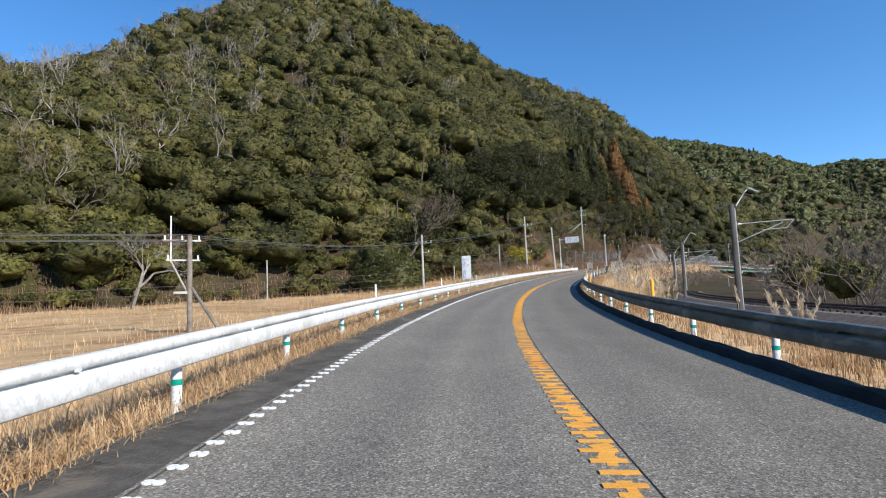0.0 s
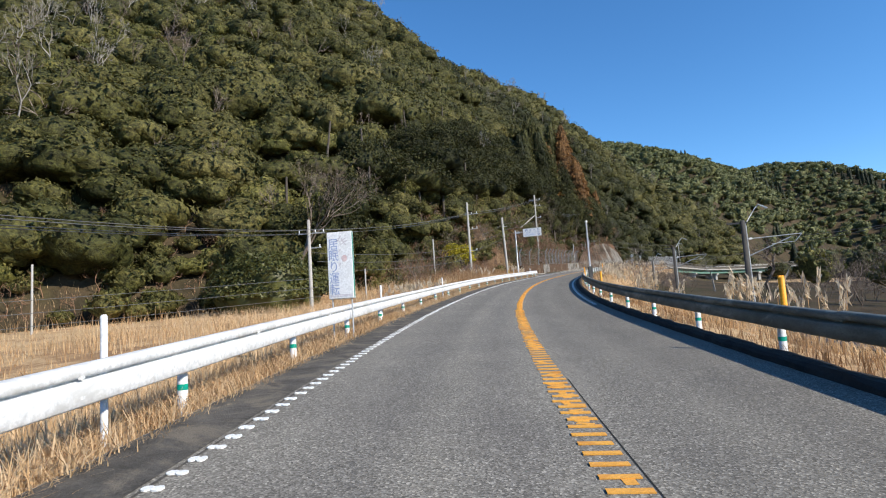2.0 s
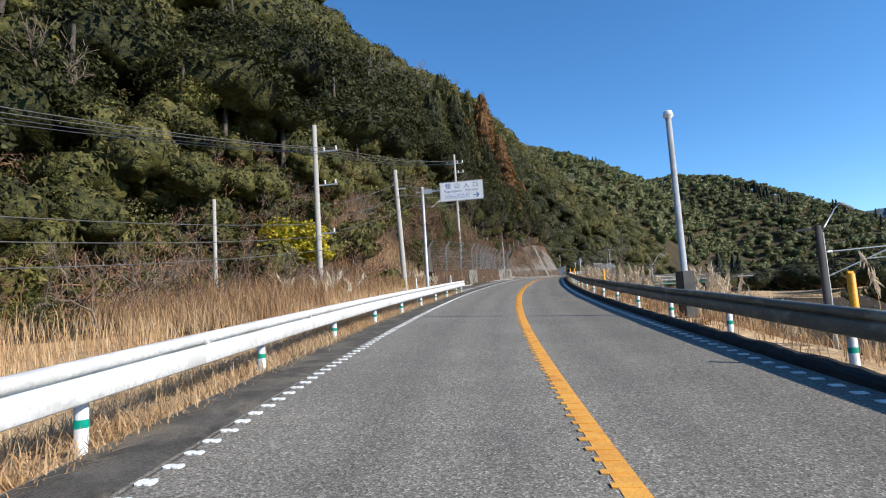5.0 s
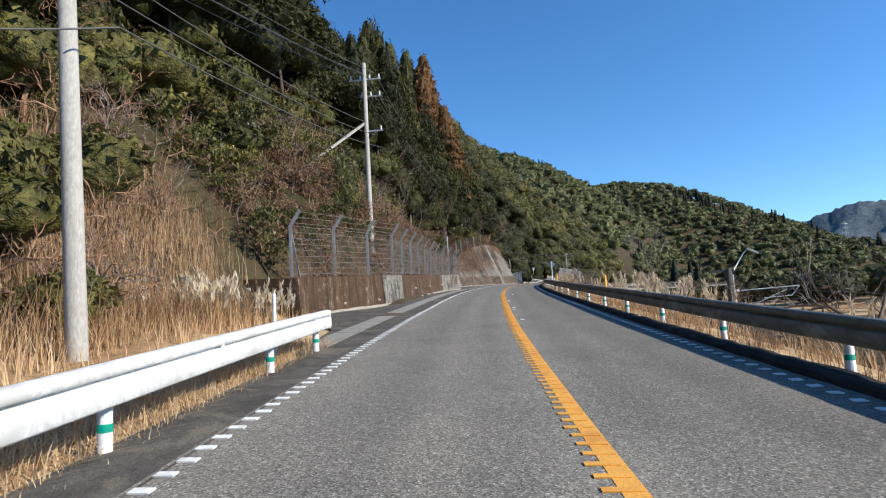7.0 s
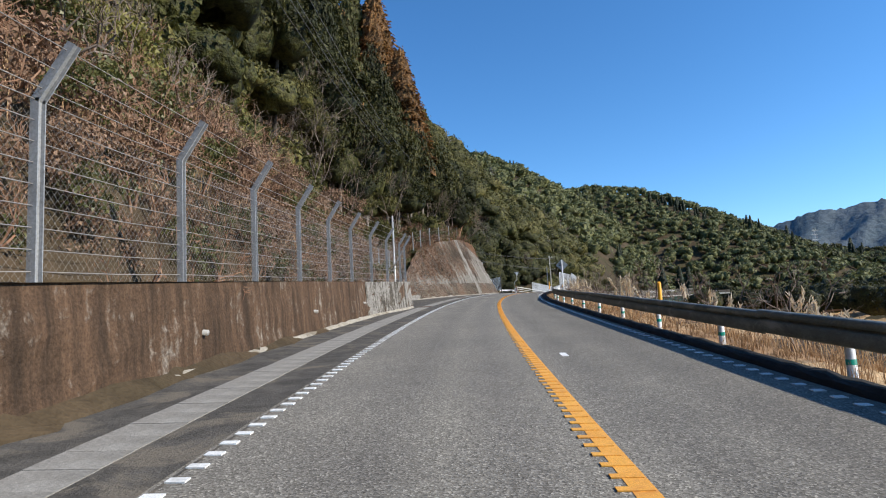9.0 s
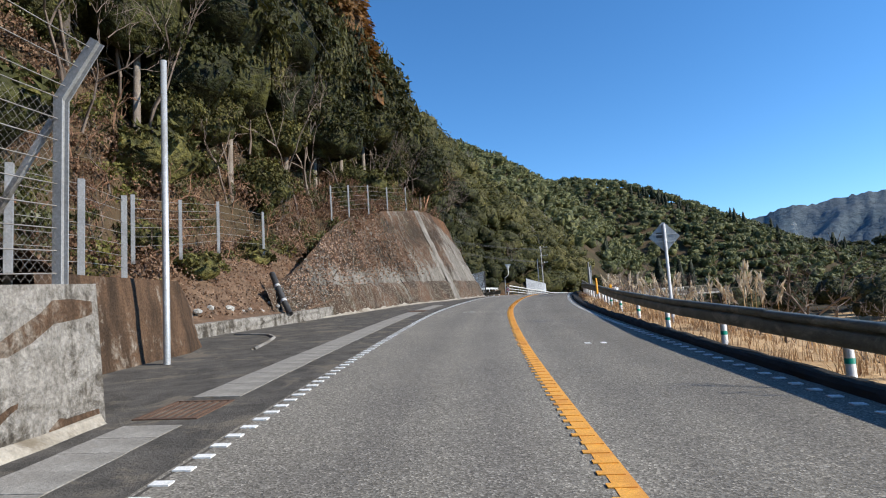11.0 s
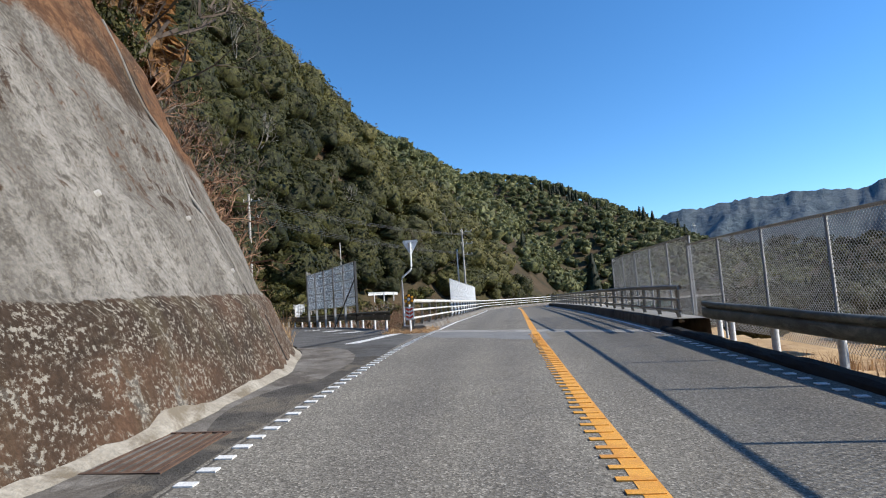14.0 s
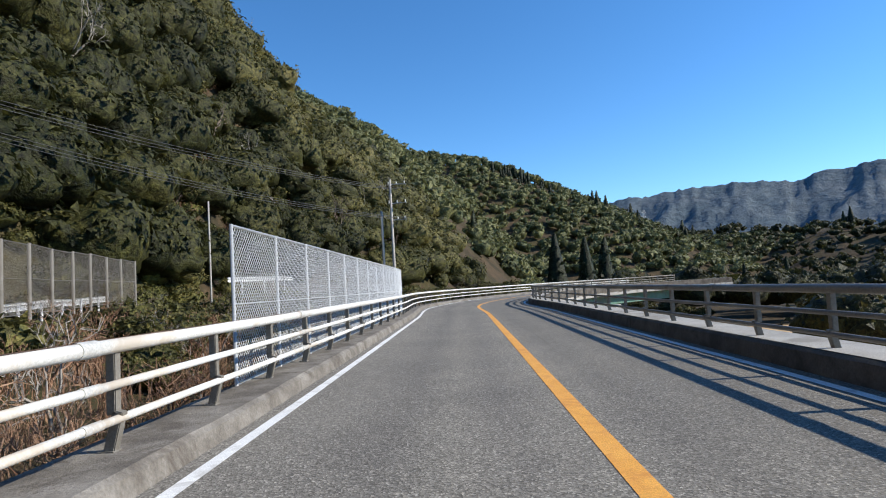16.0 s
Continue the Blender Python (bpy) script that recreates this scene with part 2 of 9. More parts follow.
WHITE_LINE = plain("white_road_paint", (0.72, 0.72, 0.70), (0.82, 0.82, 0.80), 5, 0.6, fine=70, bumpy=0.15, stain=(0.55, 0.54, 0.51))
YELLOW_LINE = plain("yellow_road_paint", (0.72, 0.33, 0.055), (0.80, 0.40, 0.075), 4, 0.6, fine=60, bumpy=0.2, stain=(0.62, 0.27, 0.05))
WHITE_STEEL = plain("white_painted_steel", (0.60, 0.605, 0.60), (0.70, 0.70, 0.69), 2.5, 0.5, fine=14, bumpy=0.05, stain=(0.50, 0.495, 0.475), spec=0.4)
GALV = plain("weathered_galvanised_steel", (0.085, 0.095, 0.082), (0.16, 0.172, 0.152), 2.2, 0.55, 0.15, fine=22, bumpy=0.08, stain=(0.24, 0.245, 0.21), spec=0.35, stretch=(1, 1, 2.5))
FENCE_STEEL = plain("dull_fence_steel", (0.24, 0.245, 0.25), (0.33, 0.335, 0.34), 1.5, 0.6, 0.1, fine=30, bumpy=0.06, stain=(0.12, 0.11, 0.095), spec=0.35)
LINK_STEEL = plain("dull_chain_link", (0.24, 0.25, 0.255), (0.33, 0.34, 0.345), 2, 0.55, 0.2, fine=40, bumpy=0.05, stain=(0.2, 0.19, 0.18), spec=0.4)
FENCE_WIRE = plain("dull_fence_wire", (0.22, 0.205, 0.19), (0.32, 0.30, 0.28), 2, 0.7, 0.1, fine=30, bumpy=0.05)
MAST_DARK = plain("dark_weathered_mast", (0.05, 0.046, 0.042), (0.10, 0.094, 0.086), 1.2, 0.85, fine=20, bumpy=0.15, stain=(0.15, 0.14, 0.125), stretch=(1, 1, 0.3))
STEEL = plain("grey_steel", (0.42, 0.43, 0.43), (0.52, 0.53, 0.53), 2.0, 0.45, 0.4, fine=40, bumpy=0.05, stain=(0.34, 0.33, 0.31), spec=0.5)
BROWN_STEEL = plain("brown_painted_steel", (0.16, 0.145, 0.12), (0.23, 0.21, 0.18), 1.5, 0.5, 0.1, fine=40, bumpy=0.05, stain=(0.13, 0.10, 0.07), spec=0.4)
IVORY_STEEL = plain("ivory_painted_steel", (0.62, 0.61, 0.57), (0.74, 0.73, 0.69), 1.6, 0.5, fine=40, bumpy=0.05, stain=(0.52, 0.46, 0.38), spec=0.4)
DARK_STEEL = plain("dark_steel", (0.05, 0.05, 0.052), (0.08, 0.078, 0.075), 2, 0.6, 0.2, fine=30, bumpy=0.08)
RUST = plain("rusty_iron", (0.085, 0.05, 0.035), (0.15, 0.09, 0.06), 3, 0.85, fine=40, bumpy=0.3)
POLE = plain("concrete_pole", (0.34, 0.32, 0.29), (0.42, 0.40, 0.365), 0.7, 0.85, fine=30, bumpy=0.12, stain=(0.26, 0.245, 0.22), stretch=(1, 1, 0.3))
GREEN_BAND = plain("green_reflective_tape", (0.0, 0.22, 0.15), (0.0, 0.28, 0.2), 4, 0.4, fine=40, bumpy=0)
ORANGE = plain("orange_plastic", (0.80, 0.33, 0.02), (0.85, 0.38, 0.03), 4, 0.5, fine=40, bumpy=0.05)
RED = plain("red_reflector", (0.5, 0.05, 0.03), (0.6, 0.08, 0.05), 4, 0.4, fine=40, bumpy=0)
SIGN_WHITE = plain("white_sign_face", (0.74, 0.75, 0.76), (0.80, 0.80, 0.80), 1.0, 0.45, fine=30, bumpy=0.02, stain=(0.70, 0.70, 0.69))
SIGN_BLUE = plain("blue_lettering", (0.06, 0.13, 0.33), (0.10, 0.18, 0.40), 3, 0.5, fine=30, bumpy=0)
FADED_BLUE = plain("faded_blue_lettering", (0.22, 0.30, 0.52), (0.32, 0.40, 0.60), 3, 0.5, fine=30, bumpy=0)
FADED_PINK = plain("faded_lettering", (0.56, 0.52, 0.55), (0.62, 0.58, 0.60), 3, 0.5, fine=30, bumpy=0)
SIGN_BACK = plain("bare_sign_back", (0.28, 0.30, 0.31), (0.36, 0.38, 0.39), 2, 0.5, 0.3, fine=30, bumpy=0.02)
CERAMIC = plain("white_ceramic", (0.68, 0.68, 0.66), (0.76, 0.76, 0.74), 4, 0.3, fine=30, bumpy=0, spec=0.5)
WIRE = plain("grey_cable", (0.09, 0.09, 0.09), (0.14, 0.14, 0.14), 4, 0.6, fine=30, bumpy=0)
BALLAST = plain("track_ballast", (0.15, 0.11, 0.085), (0.25, 0.20, 0.16), 3, 0.95, fine=22, bumpy=0.9)
DARK_BARK = plain("dark_bark", (0.055, 0.045, 0.037), (0.12, 0.10, 0.083), 3, 0.9, fine=30, bumpy=0.5)
BARK = plain("bark", (0.16, 0.13, 0.105), (0.27, 0.235, 0.20), 3, 0.9, fine=30, bumpy=0.5)
TWIGS = leafy("bare_twigs", [(0.11, 0.083, 0.067), (0.17, 0.132, 0.108), (0.25, 0.205, 0.17)], 0.9, 0.1, 0.0)
RED_TWIGS = leafy("reddish_twigs", [(0.16, 0.085, 0.055), (0.24, 0.135, 0.085), (0.31, 0.2, 0.13)], 0.9, 0.1, 0.0)
PALE_TWIGS = leafy("pale_grey_twigs", [(0.18, 0.16, 0.14), (0.26, 0.235, 0.205), (0.34, 0.31, 0.275)], 0.9, 0.1, 0.0)
STRAW = leafy("dry_grass", [(0.36, 0.19, 0.085), (0.55, 0.355, 0.185), (0.66, 0.47, 0.28), (0.74, 0.58, 0.39)], 0.8, 0.2, 0.3)
RUSSET = leafy("russet_grass", [(0.15, 0.08, 0.038), (0.28, 0.16, 0.08), (0.43, 0.28, 0.155), (0.57, 0.41, 0.25)], 0.8, 0.2, 0.3)
PLUME = leafy("pampas_plume", [(0.50, 0.40, 0.27), (0.62, 0.53, 0.40), (0.70, 0.62, 0.50)], 0.9, 0.1, 0.35)
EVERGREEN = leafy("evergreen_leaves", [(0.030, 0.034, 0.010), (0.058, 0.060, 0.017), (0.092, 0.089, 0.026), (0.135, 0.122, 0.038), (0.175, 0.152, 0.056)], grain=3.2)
# EVERGREEN at about half brightness: shade put into the leaf colour
SHADEGREEN = leafy("shaded_green_leaves", [(0.017, 0.021, 0.007), (0.033, 0.037, 0.011), (0.06, 0.061, 0.018), (0.098, 0.092, 0.03)], grain=3.2)
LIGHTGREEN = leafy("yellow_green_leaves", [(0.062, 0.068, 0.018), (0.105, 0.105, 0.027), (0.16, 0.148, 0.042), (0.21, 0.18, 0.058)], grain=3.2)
YELLOW_LEAF = leafy("yellow_leaves", [(0.35, 0.26, 0.02), (0.46, 0.38, 0.03), (0.52, 0.45, 0.07)], through=0.35)
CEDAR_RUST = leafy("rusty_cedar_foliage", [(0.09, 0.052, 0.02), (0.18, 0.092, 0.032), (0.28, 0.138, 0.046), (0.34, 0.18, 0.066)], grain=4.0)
# EVERGREEN made paler and bluer: distance haze put into the colour
HAZEGREEN = leafy("hazed_wood_leaves", [(0.066, 0.077, 0.032), (0.114, 0.125, 0.05), (0.17, 0.176, 0.072), (0.22, 0.215, 0.09)], grain=2.2)
BUSH_LEAF = leafy("glossy_bush_leaves", [(0.028, 0.034, 0.010), (0.06, 0.066, 0.018), (0.105, 0.105, 0.03), (0.16, 0.15, 0.045)], 0.45, 0.35)
OLIVE_LEAF = leafy("olive_bush_leaves", [(0.07, 0.072, 0.02), (0.13, 0.125, 0.032), (0.20, 0.18, 0.05), (0.27, 0.235, 0.075)], 0.55, 0.25)
CEDAR_DARK = leafy("dark_cedar_foliage", [(0.014, 0.022, 0.010), (0.026, 0.036, 0.014), (0.042, 0.052, 0.02)], grain=2.5)


def ground_material():
    """Forest floor, dry grass and scrub, chosen by height and large patches."""
    m, nt, p = material("ground", 0.95, 0, 0.15)
    near = mix(nt, (0.032, 0.028, 0.016), (0.085, 0.058, 0.034), ramp(nt, tex(nt, 0.15, 6, 0.65), [(0.35, (0, 0, 0)), (0.65, (1, 1, 1))]))
    green = mix(nt, near, (0.05, 0.046, 0.018), ramp(nt, tex(nt, 0.06, 5, 0.6), [(0.5, (0, 0, 0)), (0.66, (1, 1, 1))]))
    col = mix(nt, green, ramp(nt, tex(nt, 1.6, 4, 0.7), [(0.3, (0.6, 0.6, 0.6)), (0.7, (1.4, 1.4, 1.4))]), 0.7, 'MULTIPLY')
    straw = mix(nt, (0.44, 0.29, 0.15), (0.58, 0.41, 0.235), ramp(nt, tex(nt, 0.25, 5, 0.6), [(0.35, (0, 0, 0)), (0.68, (1, 1, 1))]))
    straw = mix(nt, straw, (0.33, 0.20, 0.105), ramp(nt, tex(nt, 0.12, 6, 0.7, distortion=0.6), [(0.5, (0, 0, 0)), (0.6, (1, 1, 1))]))
    straw = mix(nt, straw, ramp(nt, tex(nt, 6.0, 3, 0.7), [(0.3, (0.6, 0.6, 0.6)), (0.7, (1.3, 1.3, 1.3))]), 0.7, 'MULTIPLY')
    at = nt.nodes.new("ShaderNodeAttribute")
    at.attribute_name = "straw"
    edge = nt.nodes.new("ShaderNodeMath")
    edge.operation = 'MULTIPLY_ADD'
    nt.links.new(tex(nt, 0.7, 5, 0.7), edge.inputs[0])
    edge.inputs[1].default_value = 1.2
    off = nt.nodes.new("ShaderNodeMath")
    off.operation = 'SUBTRACT'
    nt.links.new(at.outputs["Fac"], off.inputs[0])
    off.inputs[1].default_value = 0.6
    nt.links.new(off.outputs[0], edge.inputs[2])
    nt.links.new(mix(nt, col, straw, ramp(nt, edge.outputs[0], [(0.42, (0, 0, 0)), (0.58, (1, 1, 1))])), p.inputs["Base Color"])
    bump(nt, tex(nt, 0.8, 5, 0.7), 0.8, 0.3)
    return m


GROUND = ground_material()
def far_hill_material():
    m, nt, p = material("haze_blue_hill", 0.95, 0, 0.1)
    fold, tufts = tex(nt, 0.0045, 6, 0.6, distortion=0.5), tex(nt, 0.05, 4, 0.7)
    # haze of distance painted in as pale blue tones
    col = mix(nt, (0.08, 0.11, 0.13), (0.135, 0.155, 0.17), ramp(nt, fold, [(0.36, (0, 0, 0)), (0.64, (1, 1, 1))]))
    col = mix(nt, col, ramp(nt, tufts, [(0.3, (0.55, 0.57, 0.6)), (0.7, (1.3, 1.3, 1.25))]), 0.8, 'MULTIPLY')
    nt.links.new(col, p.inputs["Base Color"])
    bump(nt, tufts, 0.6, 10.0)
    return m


FAR_HILL = far_hill_material()

# ---- plan: the road's course ----
# metres: x, y, height of the carriageway under the driver's line, every 14 m
COURSE = [(-0.3, -13.94, -0.47), (0.08, 0.02, 0.24), (0.72, 13.96, 0.97), (2.33, 27.88, 1.76), (4.68, 41.72, 2.6), (7.68, 55.36, 3.48), (11.39, 68.81, 4.46),
          (15.79, 82.1, 5.43), (20.82, 95.22, 6.36), (26.27, 108.13, 7.29), (32.04, 120.84, 8.2), (38.13, 133.45, 9.09), (44.54, 145.91, 9.91), (51.3, 158.2, 10.68),
          (58.57, 170.14, 11.45), (66.65, 181.55, 12.16), (75.42, 192.47, 12.65), (84.58, 203.08, 12.79), (93.81, 213.63, 12.84)]


def course_line():
    pts = [np.array(p) for p in COURSE]
    back = pts[0] - pts[1]
    pts = [pts[0] + back * k for k in (4, 3, 2, 1)] + pts
    heading = math.atan2(pts[-1][0] - pts[-2][0], pts[-1][1] - pts[-2][1])
    p = pts[-1]
    for k in range(13):                  # on over the bridge, then a bend to the right
        heading += 0 if k < 2 else 14 / 62.0
        p = p + np.array([math.sin(heading) * 14, math.cos(heading) * 14, 0.05])
        pts.append(p)
    line = []
    for i in range(1, len(pts) - 2):
        a, b, c, d = pts[i - 1:i + 3]
        for u in np.arange(0, 1, 1 / 28):
            line.append(0.5 * (2 * b + (c - a) * u + (2 * a - 5 * b + 4 * c - d) * u * u + (3 * b - a - 3 * c + d) * u ** 3))
    return np.array(line)


LINE = course_line()
LS = np.concatenate([[0], np.cumsum(np.linalg.norm(np.diff(LINE[:, :2], axis=0), axis=1))])
LS -= LS[np.argmin((LINE[:, 0] - 0.08) ** 2 + (LINE[:, 1] - 0.02) ** 2)]
LT = np.gradient(LINE[:, :2], LS, axis=0)
LT /= np.linalg.norm(LT, axis=1)[:, None]


def centre(s):
    """How far the yellow line lies to the right of the driver's line."""
    return np.interp(s, [0, 53, 103, 124, 160, 181, 208, 226], [1.0, 0.83, 0.96, 1.08, 0.9, 0.84, 1.08, 1.12])


def cross(s):
    return np.interp(s, [205, 232], [0.03, 0.0])


def W(s, e, h=0.0):
    """World place: s metres along the road, e to the right of the yellow line, h above the carriageway."""
    i = np.clip(np.interp(s, LS, np.arange(len(LS))), 0, len(LS) - 1.001)
    j = int(i)
    f = i - j
    p, t = LINE[j] * (1 - f) + LINE[j + 1] * f, LT[j] * (1 - f) + LT[j + 1] * f
    d = e + centre(s)
    return Vector((p[0] + t[1] * d, p[1] - t[0] * d, p[2] - cross(s) * d + h))


def heading(s):
    """Turn about z, in degrees, of a thing whose +y looks along the road."""
    t = LT[int(np.clip(np.interp(s, LS, np.arange(len(LS))), 0, len(LS) - 1))]
    return math.degrees(math.atan2(-t[0], t[1]))


def road_coords(X, Y):
    """s and e for arrays of places."""
    S_, E_ = np.empty(X.shape), np.empty(X.shape)
    xs, ys = X.ravel(), Y.ravel()
    so, eo = np.empty(len(xs)), np.empty(len(xs))
    L2, T2, S2 = LINE[::4], LT[::4], LS[::4]
    for a in range(0, len(xs), 4000):
        dx, dy = xs[a:a + 4000, None] - L2[None, :, 0], ys[a:a + 4000, None] - L2[None, :, 1]
        j = (dx * dx + dy * dy).argmin(1)
        k = np.arange(len(j))
        so[a:a + 4000] = S2[j] + dx[k, j] * T2[j, 0] + dy[k, j] * T2[j, 1]
        eo[a:a + 4000] = dx[k, j] * T2[j, 1] - dy[k, j] * T2[j, 0]
    so = so.reshape(X.shape)
    return so, eo.reshape(X.shape) - centre(so)


# ---- plan: the lie of the land ----
# foot of the wooded hillside: x, y, z, rise per metre, height of the crest over the foot
FOOT = np.array([(-134, -78, -4.3, 0.82, 68), (-74, -8, -0.3, 0.84, 66), (-64, 40, 1.9, 0.89, 70), (-37, 71, 3.8, 0.96, 77), (-9.3, 87.5, 4.4, 0.98, 96), (9.7, 99.7, 6.4, 0.99, 88), (23.3, 118.4, 9.3, 1.12, 91), (37.4, 145.2, 11.2, 1.33, 116), (47.5, 168.7, 13.5, 1.45, 141), (60.5, 190.5, 18.5, 1.55, 225), (66, 207, 13.5, 1.68, 249), (84, 243, 13.5, 2.00, 161), (120, 278, 12, 2.33, 154), (175, 305, 10, 1.43, 105), (240, 345, 8, 1.27, 131), (330, 420, 6, 1.53, 181), (430, 500, 5, 1.48, 201), (540, 570, 5, 1.26, 199)])
FSEG = np.linalg.norm(np.diff(FOOT[:, :2], axis=0), axis=1)
FQ = np.concatenate([[0], np.cumsum(FSEG)])


def foot_coords(X, Y):
    """Distance up the hillside from its foot (negative below it) and the place along the foot."""
    best, q, sign, far = np.full(X.shape, 1e18), np.zeros(X.shape), np.ones(X.shape), np.zeros(X.shape)
    for i in range(len(FOOT) - 1):
        a, v = FOOT[i, :2], FOOT[i + 1, :2] - FOOT[i, :2]
        u = np.clip(((X - a[0]) * v[0] + (Y - a[1]) * v[1]) / (v @ v), 0, 1)
        dx, dy = X - a[0] - u * v[0], Y - a[1] - u * v[1]
        d2 = dx * dx + dy * dy
        side = (v[0] * dy - v[1] * dx) / FSEG[i]
        m = (d2 < best - 1e-3) | ((d2 < best + 1e-3) & (np.abs(side) > far))
        best, q = np.where(m, d2, best), np.where(m, FQ[i] + u * FSEG[i], q)
        sign, far = np.where(m, np.sign(side), sign), np.where(m, np.abs(side), far)
    return np.sqrt(best) * sign, q


def foot_params(X, Y):
    """Height of the foot, rise and crest, eased between the stretches of the foot that lie nearest."""
    out, total = [np.zeros(X.shape) for _ in range(3)], np.zeros(X.shape)
    for i in range(len(FOOT) - 1):
        a, v = FOOT[i, :2], FOOT[i + 1, :2] - FOOT[i, :2]
        u = np.clip(((X - a[0]) * v[0] + (Y - a[1]) * v[1]) / (v @ v), 0, 1)
        d2 = (X - a[0] - u * v[0]) ** 2 + (Y - a[1] - u * v[1]) ** 2
        w = FSEG[i] / (d2 + 20.0) ** 4
        total += w
        for k in range(3):
            out[k] += w * (FOOT[i, 2 + k] * (1 - u) + FOOT[i + 1, 2 + k] * u)
    return [o / total for o in out]


# ridges across the valley: x, y, z of the crest, fall per metre
RIDGE_NEAR = [(400, 668, 135), (441, 655, 140), (462, 641, 137), (490, 615, 117), (528, 585, 88), (552, 560, 74), (610, 500, 45), (700, 420, 30)]
RIDGE_FAR = [(1420, 1400, 190), (1523, 1285, 213), (1575, 1212, 238), (1663, 1068, 250), (1727, 940, 255), (1781, 806, 240), (1810, 734, 258), (1840, 600, 265), (1900, 200, 250), (1900, -400, 220)]
RIDGE_MID = [(640, 560, 55), (700, 420, 48), (640, 300, 40), (560, 180, 30), (520, 60, 32), (480, -80, 35)]


def ridge(X, Y, pts, fall):
    out = np.full(X.shape, -1e3)
    for a, b in zip(pts, pts[1:]):
        a, b = np.array(a, float), np.array(b, float)
        v = b[:2] - a[:2]
        u = np.clip(((X - a[0]) * v[0] + (Y - a[1]) * v[1]) / (v @ v), 0, 1)
        d = np.hypot(X - a[0] - u * v[0], Y - a[1] - u * v[1])
        out = np.maximum(out, a[2] + u * (b[2] - a[2]) - fall * (np.sqrt(d * d + 900) - 30))
    return out


def waves(X, Y, size, seed):
    """Smooth uneven ground: a few crossed waves, about -1 to 1."""
    r = np.random.RandomState(seed)
    out = np.zeros(X.shape)
    for k in range(6):
        a, w, ph = r.uniform(0, 6.28), 6.28 / (size * r.uniform(0.6, 1.6)), r.uniform(0, 6.28)
        out += np.sin((X * math.cos(a) + Y * math.sin(a)) * w + ph)
    return out / 3.0


# height over the carriageway at distances to the left of the yellow line, by stretch
LEFT_U = [3.6, 4.2, 5.0, 6.5, 7.6, 9.0, 10.5, 13.0, 20.0, 45.0, 80.0]
LEFT = [(-60, (-0.1, -0.05, -0.15, -0.7, -0.83, -1, -1, -1, -1, -0.8, -0.5)),
        (74, (-0.1, -0.05, -0.15, -0.5, -0.59, -0.7, -0.78, -0.9, -1.1, -0.6, 0.5)),
        (93, (-0.1, -0.05, 0.05, 0.15, 0.17, 0.2, 0.28, 0.4, 1, 2, 3)),
        (105, (-0.1, -0.05, 0.05, 0.15, 0.2, 0.25, 0.3, 0.9, 4.5, 9, 12)),
        (112, (-0.1, -0.05, 0.05, 0.15, 0.25, 0.35, 0.6, 2.2, 7, 11, 13)),
        (119, (-0.2, -0.2, -0.2, -0.3, -0.3, 0.3, 2.0, 4.6, 9, 12, 13)),
        (122.5, (-0.2, -0.2, -0.2, -0.3, -0.3, 1.5, 3.8, 6.2, 10, 12, 13)),
        (125, (-0.3, -0.3, -0.3, -0.3, 1.8, 4.6, 6.6, 8.4, 11.5, 13, 14)),
        (127.5, (-0.3, -0.3, -0.3, 1.0, 4.4, 6.2, 7.5, 9.0, 12, 14, 15)),
        (142, (-0.3, -0.3, -0.3, 0.8, 3.9, 5.7, 6.9, 8.5, 12, 14, 15)),
        (158, (-0.3, -0.3, -0.3, 0.1, 2.2, 4.0, 5.4, 7.0, 10, 12, 13)),
        (162, (-0.3, -0.3, -0.3, -0.2, 0.6, 1.8, 3.2, 4.5, 6, 6, 6)),
        (164, (-0.3, -0.3, -0.3, -0.3, -0.2, 1.4, 2, 3, 3.5, 4, 5)),
        (167, (-0.3, -0.3, -0.3, -0.4, -0.4, -0.3, 0.8, 2.4, 4, 4, 5)),
        (170, (-0.3, -0.3, -0.3, -0.4, -0.4, -0.3, 0.9, 2.4, 4, 4, 5)),
        (178, (-0.3, -0.3, -0.3, -0.5, -0.4, 0.1, 1.5, 3.2, 4, 4, 5)),
        (182, (-0.3, -0.3, -0.3, -0.5, -0.3, 1.6, 3.8, 4.6, 5, 5, 5)),
        (186, (-0.3, -0.3, -0.3, -0.5, 0.2, 3.3, 5.4, 6.2, 7, 7, 7)),
        (191.3, (-0.3, -0.3, -0.4, 0.1, 2.4, 5.6, 6.5, 7, 7.5, 7.5, 7.5)),
        (197, (-0.3, -0.4, -0.4, 2.4, 5.2, 7, 7.3, 7.8, 8, 8, 8)),
        (207, (-0.3, -0.3, -0.4, 2, 4.8, 6.2, 6.4, 6.8, 7, 7, 7)),
        (211, (-0.3, -0.3, -0.3, -0.4, 0.9, 3.8, 4.5, 5.2, 6, 6, 6)),
        (214, (-0.3, -0.5, -0.6, -0.6, -0.6, 0.2, 2.6, 3.8, 5, 5, 5)),
        (217, (-0.3, -0.6, -0.7, -0.6, -0.5, -0.5, -0.1, 2.3, 4, 4, 4)),
        (228, (-0.6, -1.0, -1.6, -1.9, -1.5, -0.8, -0.35, -0.3, 1.2, 3, 3)),
        (244, (-1.5, -2.0, -2.4, -2.6, -2.3, -1.9, -1.4, -0.8, -0.3, 2, 3)),
        (260, (-2.5, -2.8, -3.0, -3.0, -2.7, -2.3, -1.9, -1.2, -0.5, 0.4, 1)),
        (330, (-5, -5, -5, -5, -4.56, -4, -3.62, -3, -1.5, 0.3, 1))]
RIGHT_U = [3.2, 3.7, 4.8, 6.5, 9.0, 12.0, 20.0, 40.0, 120.0]
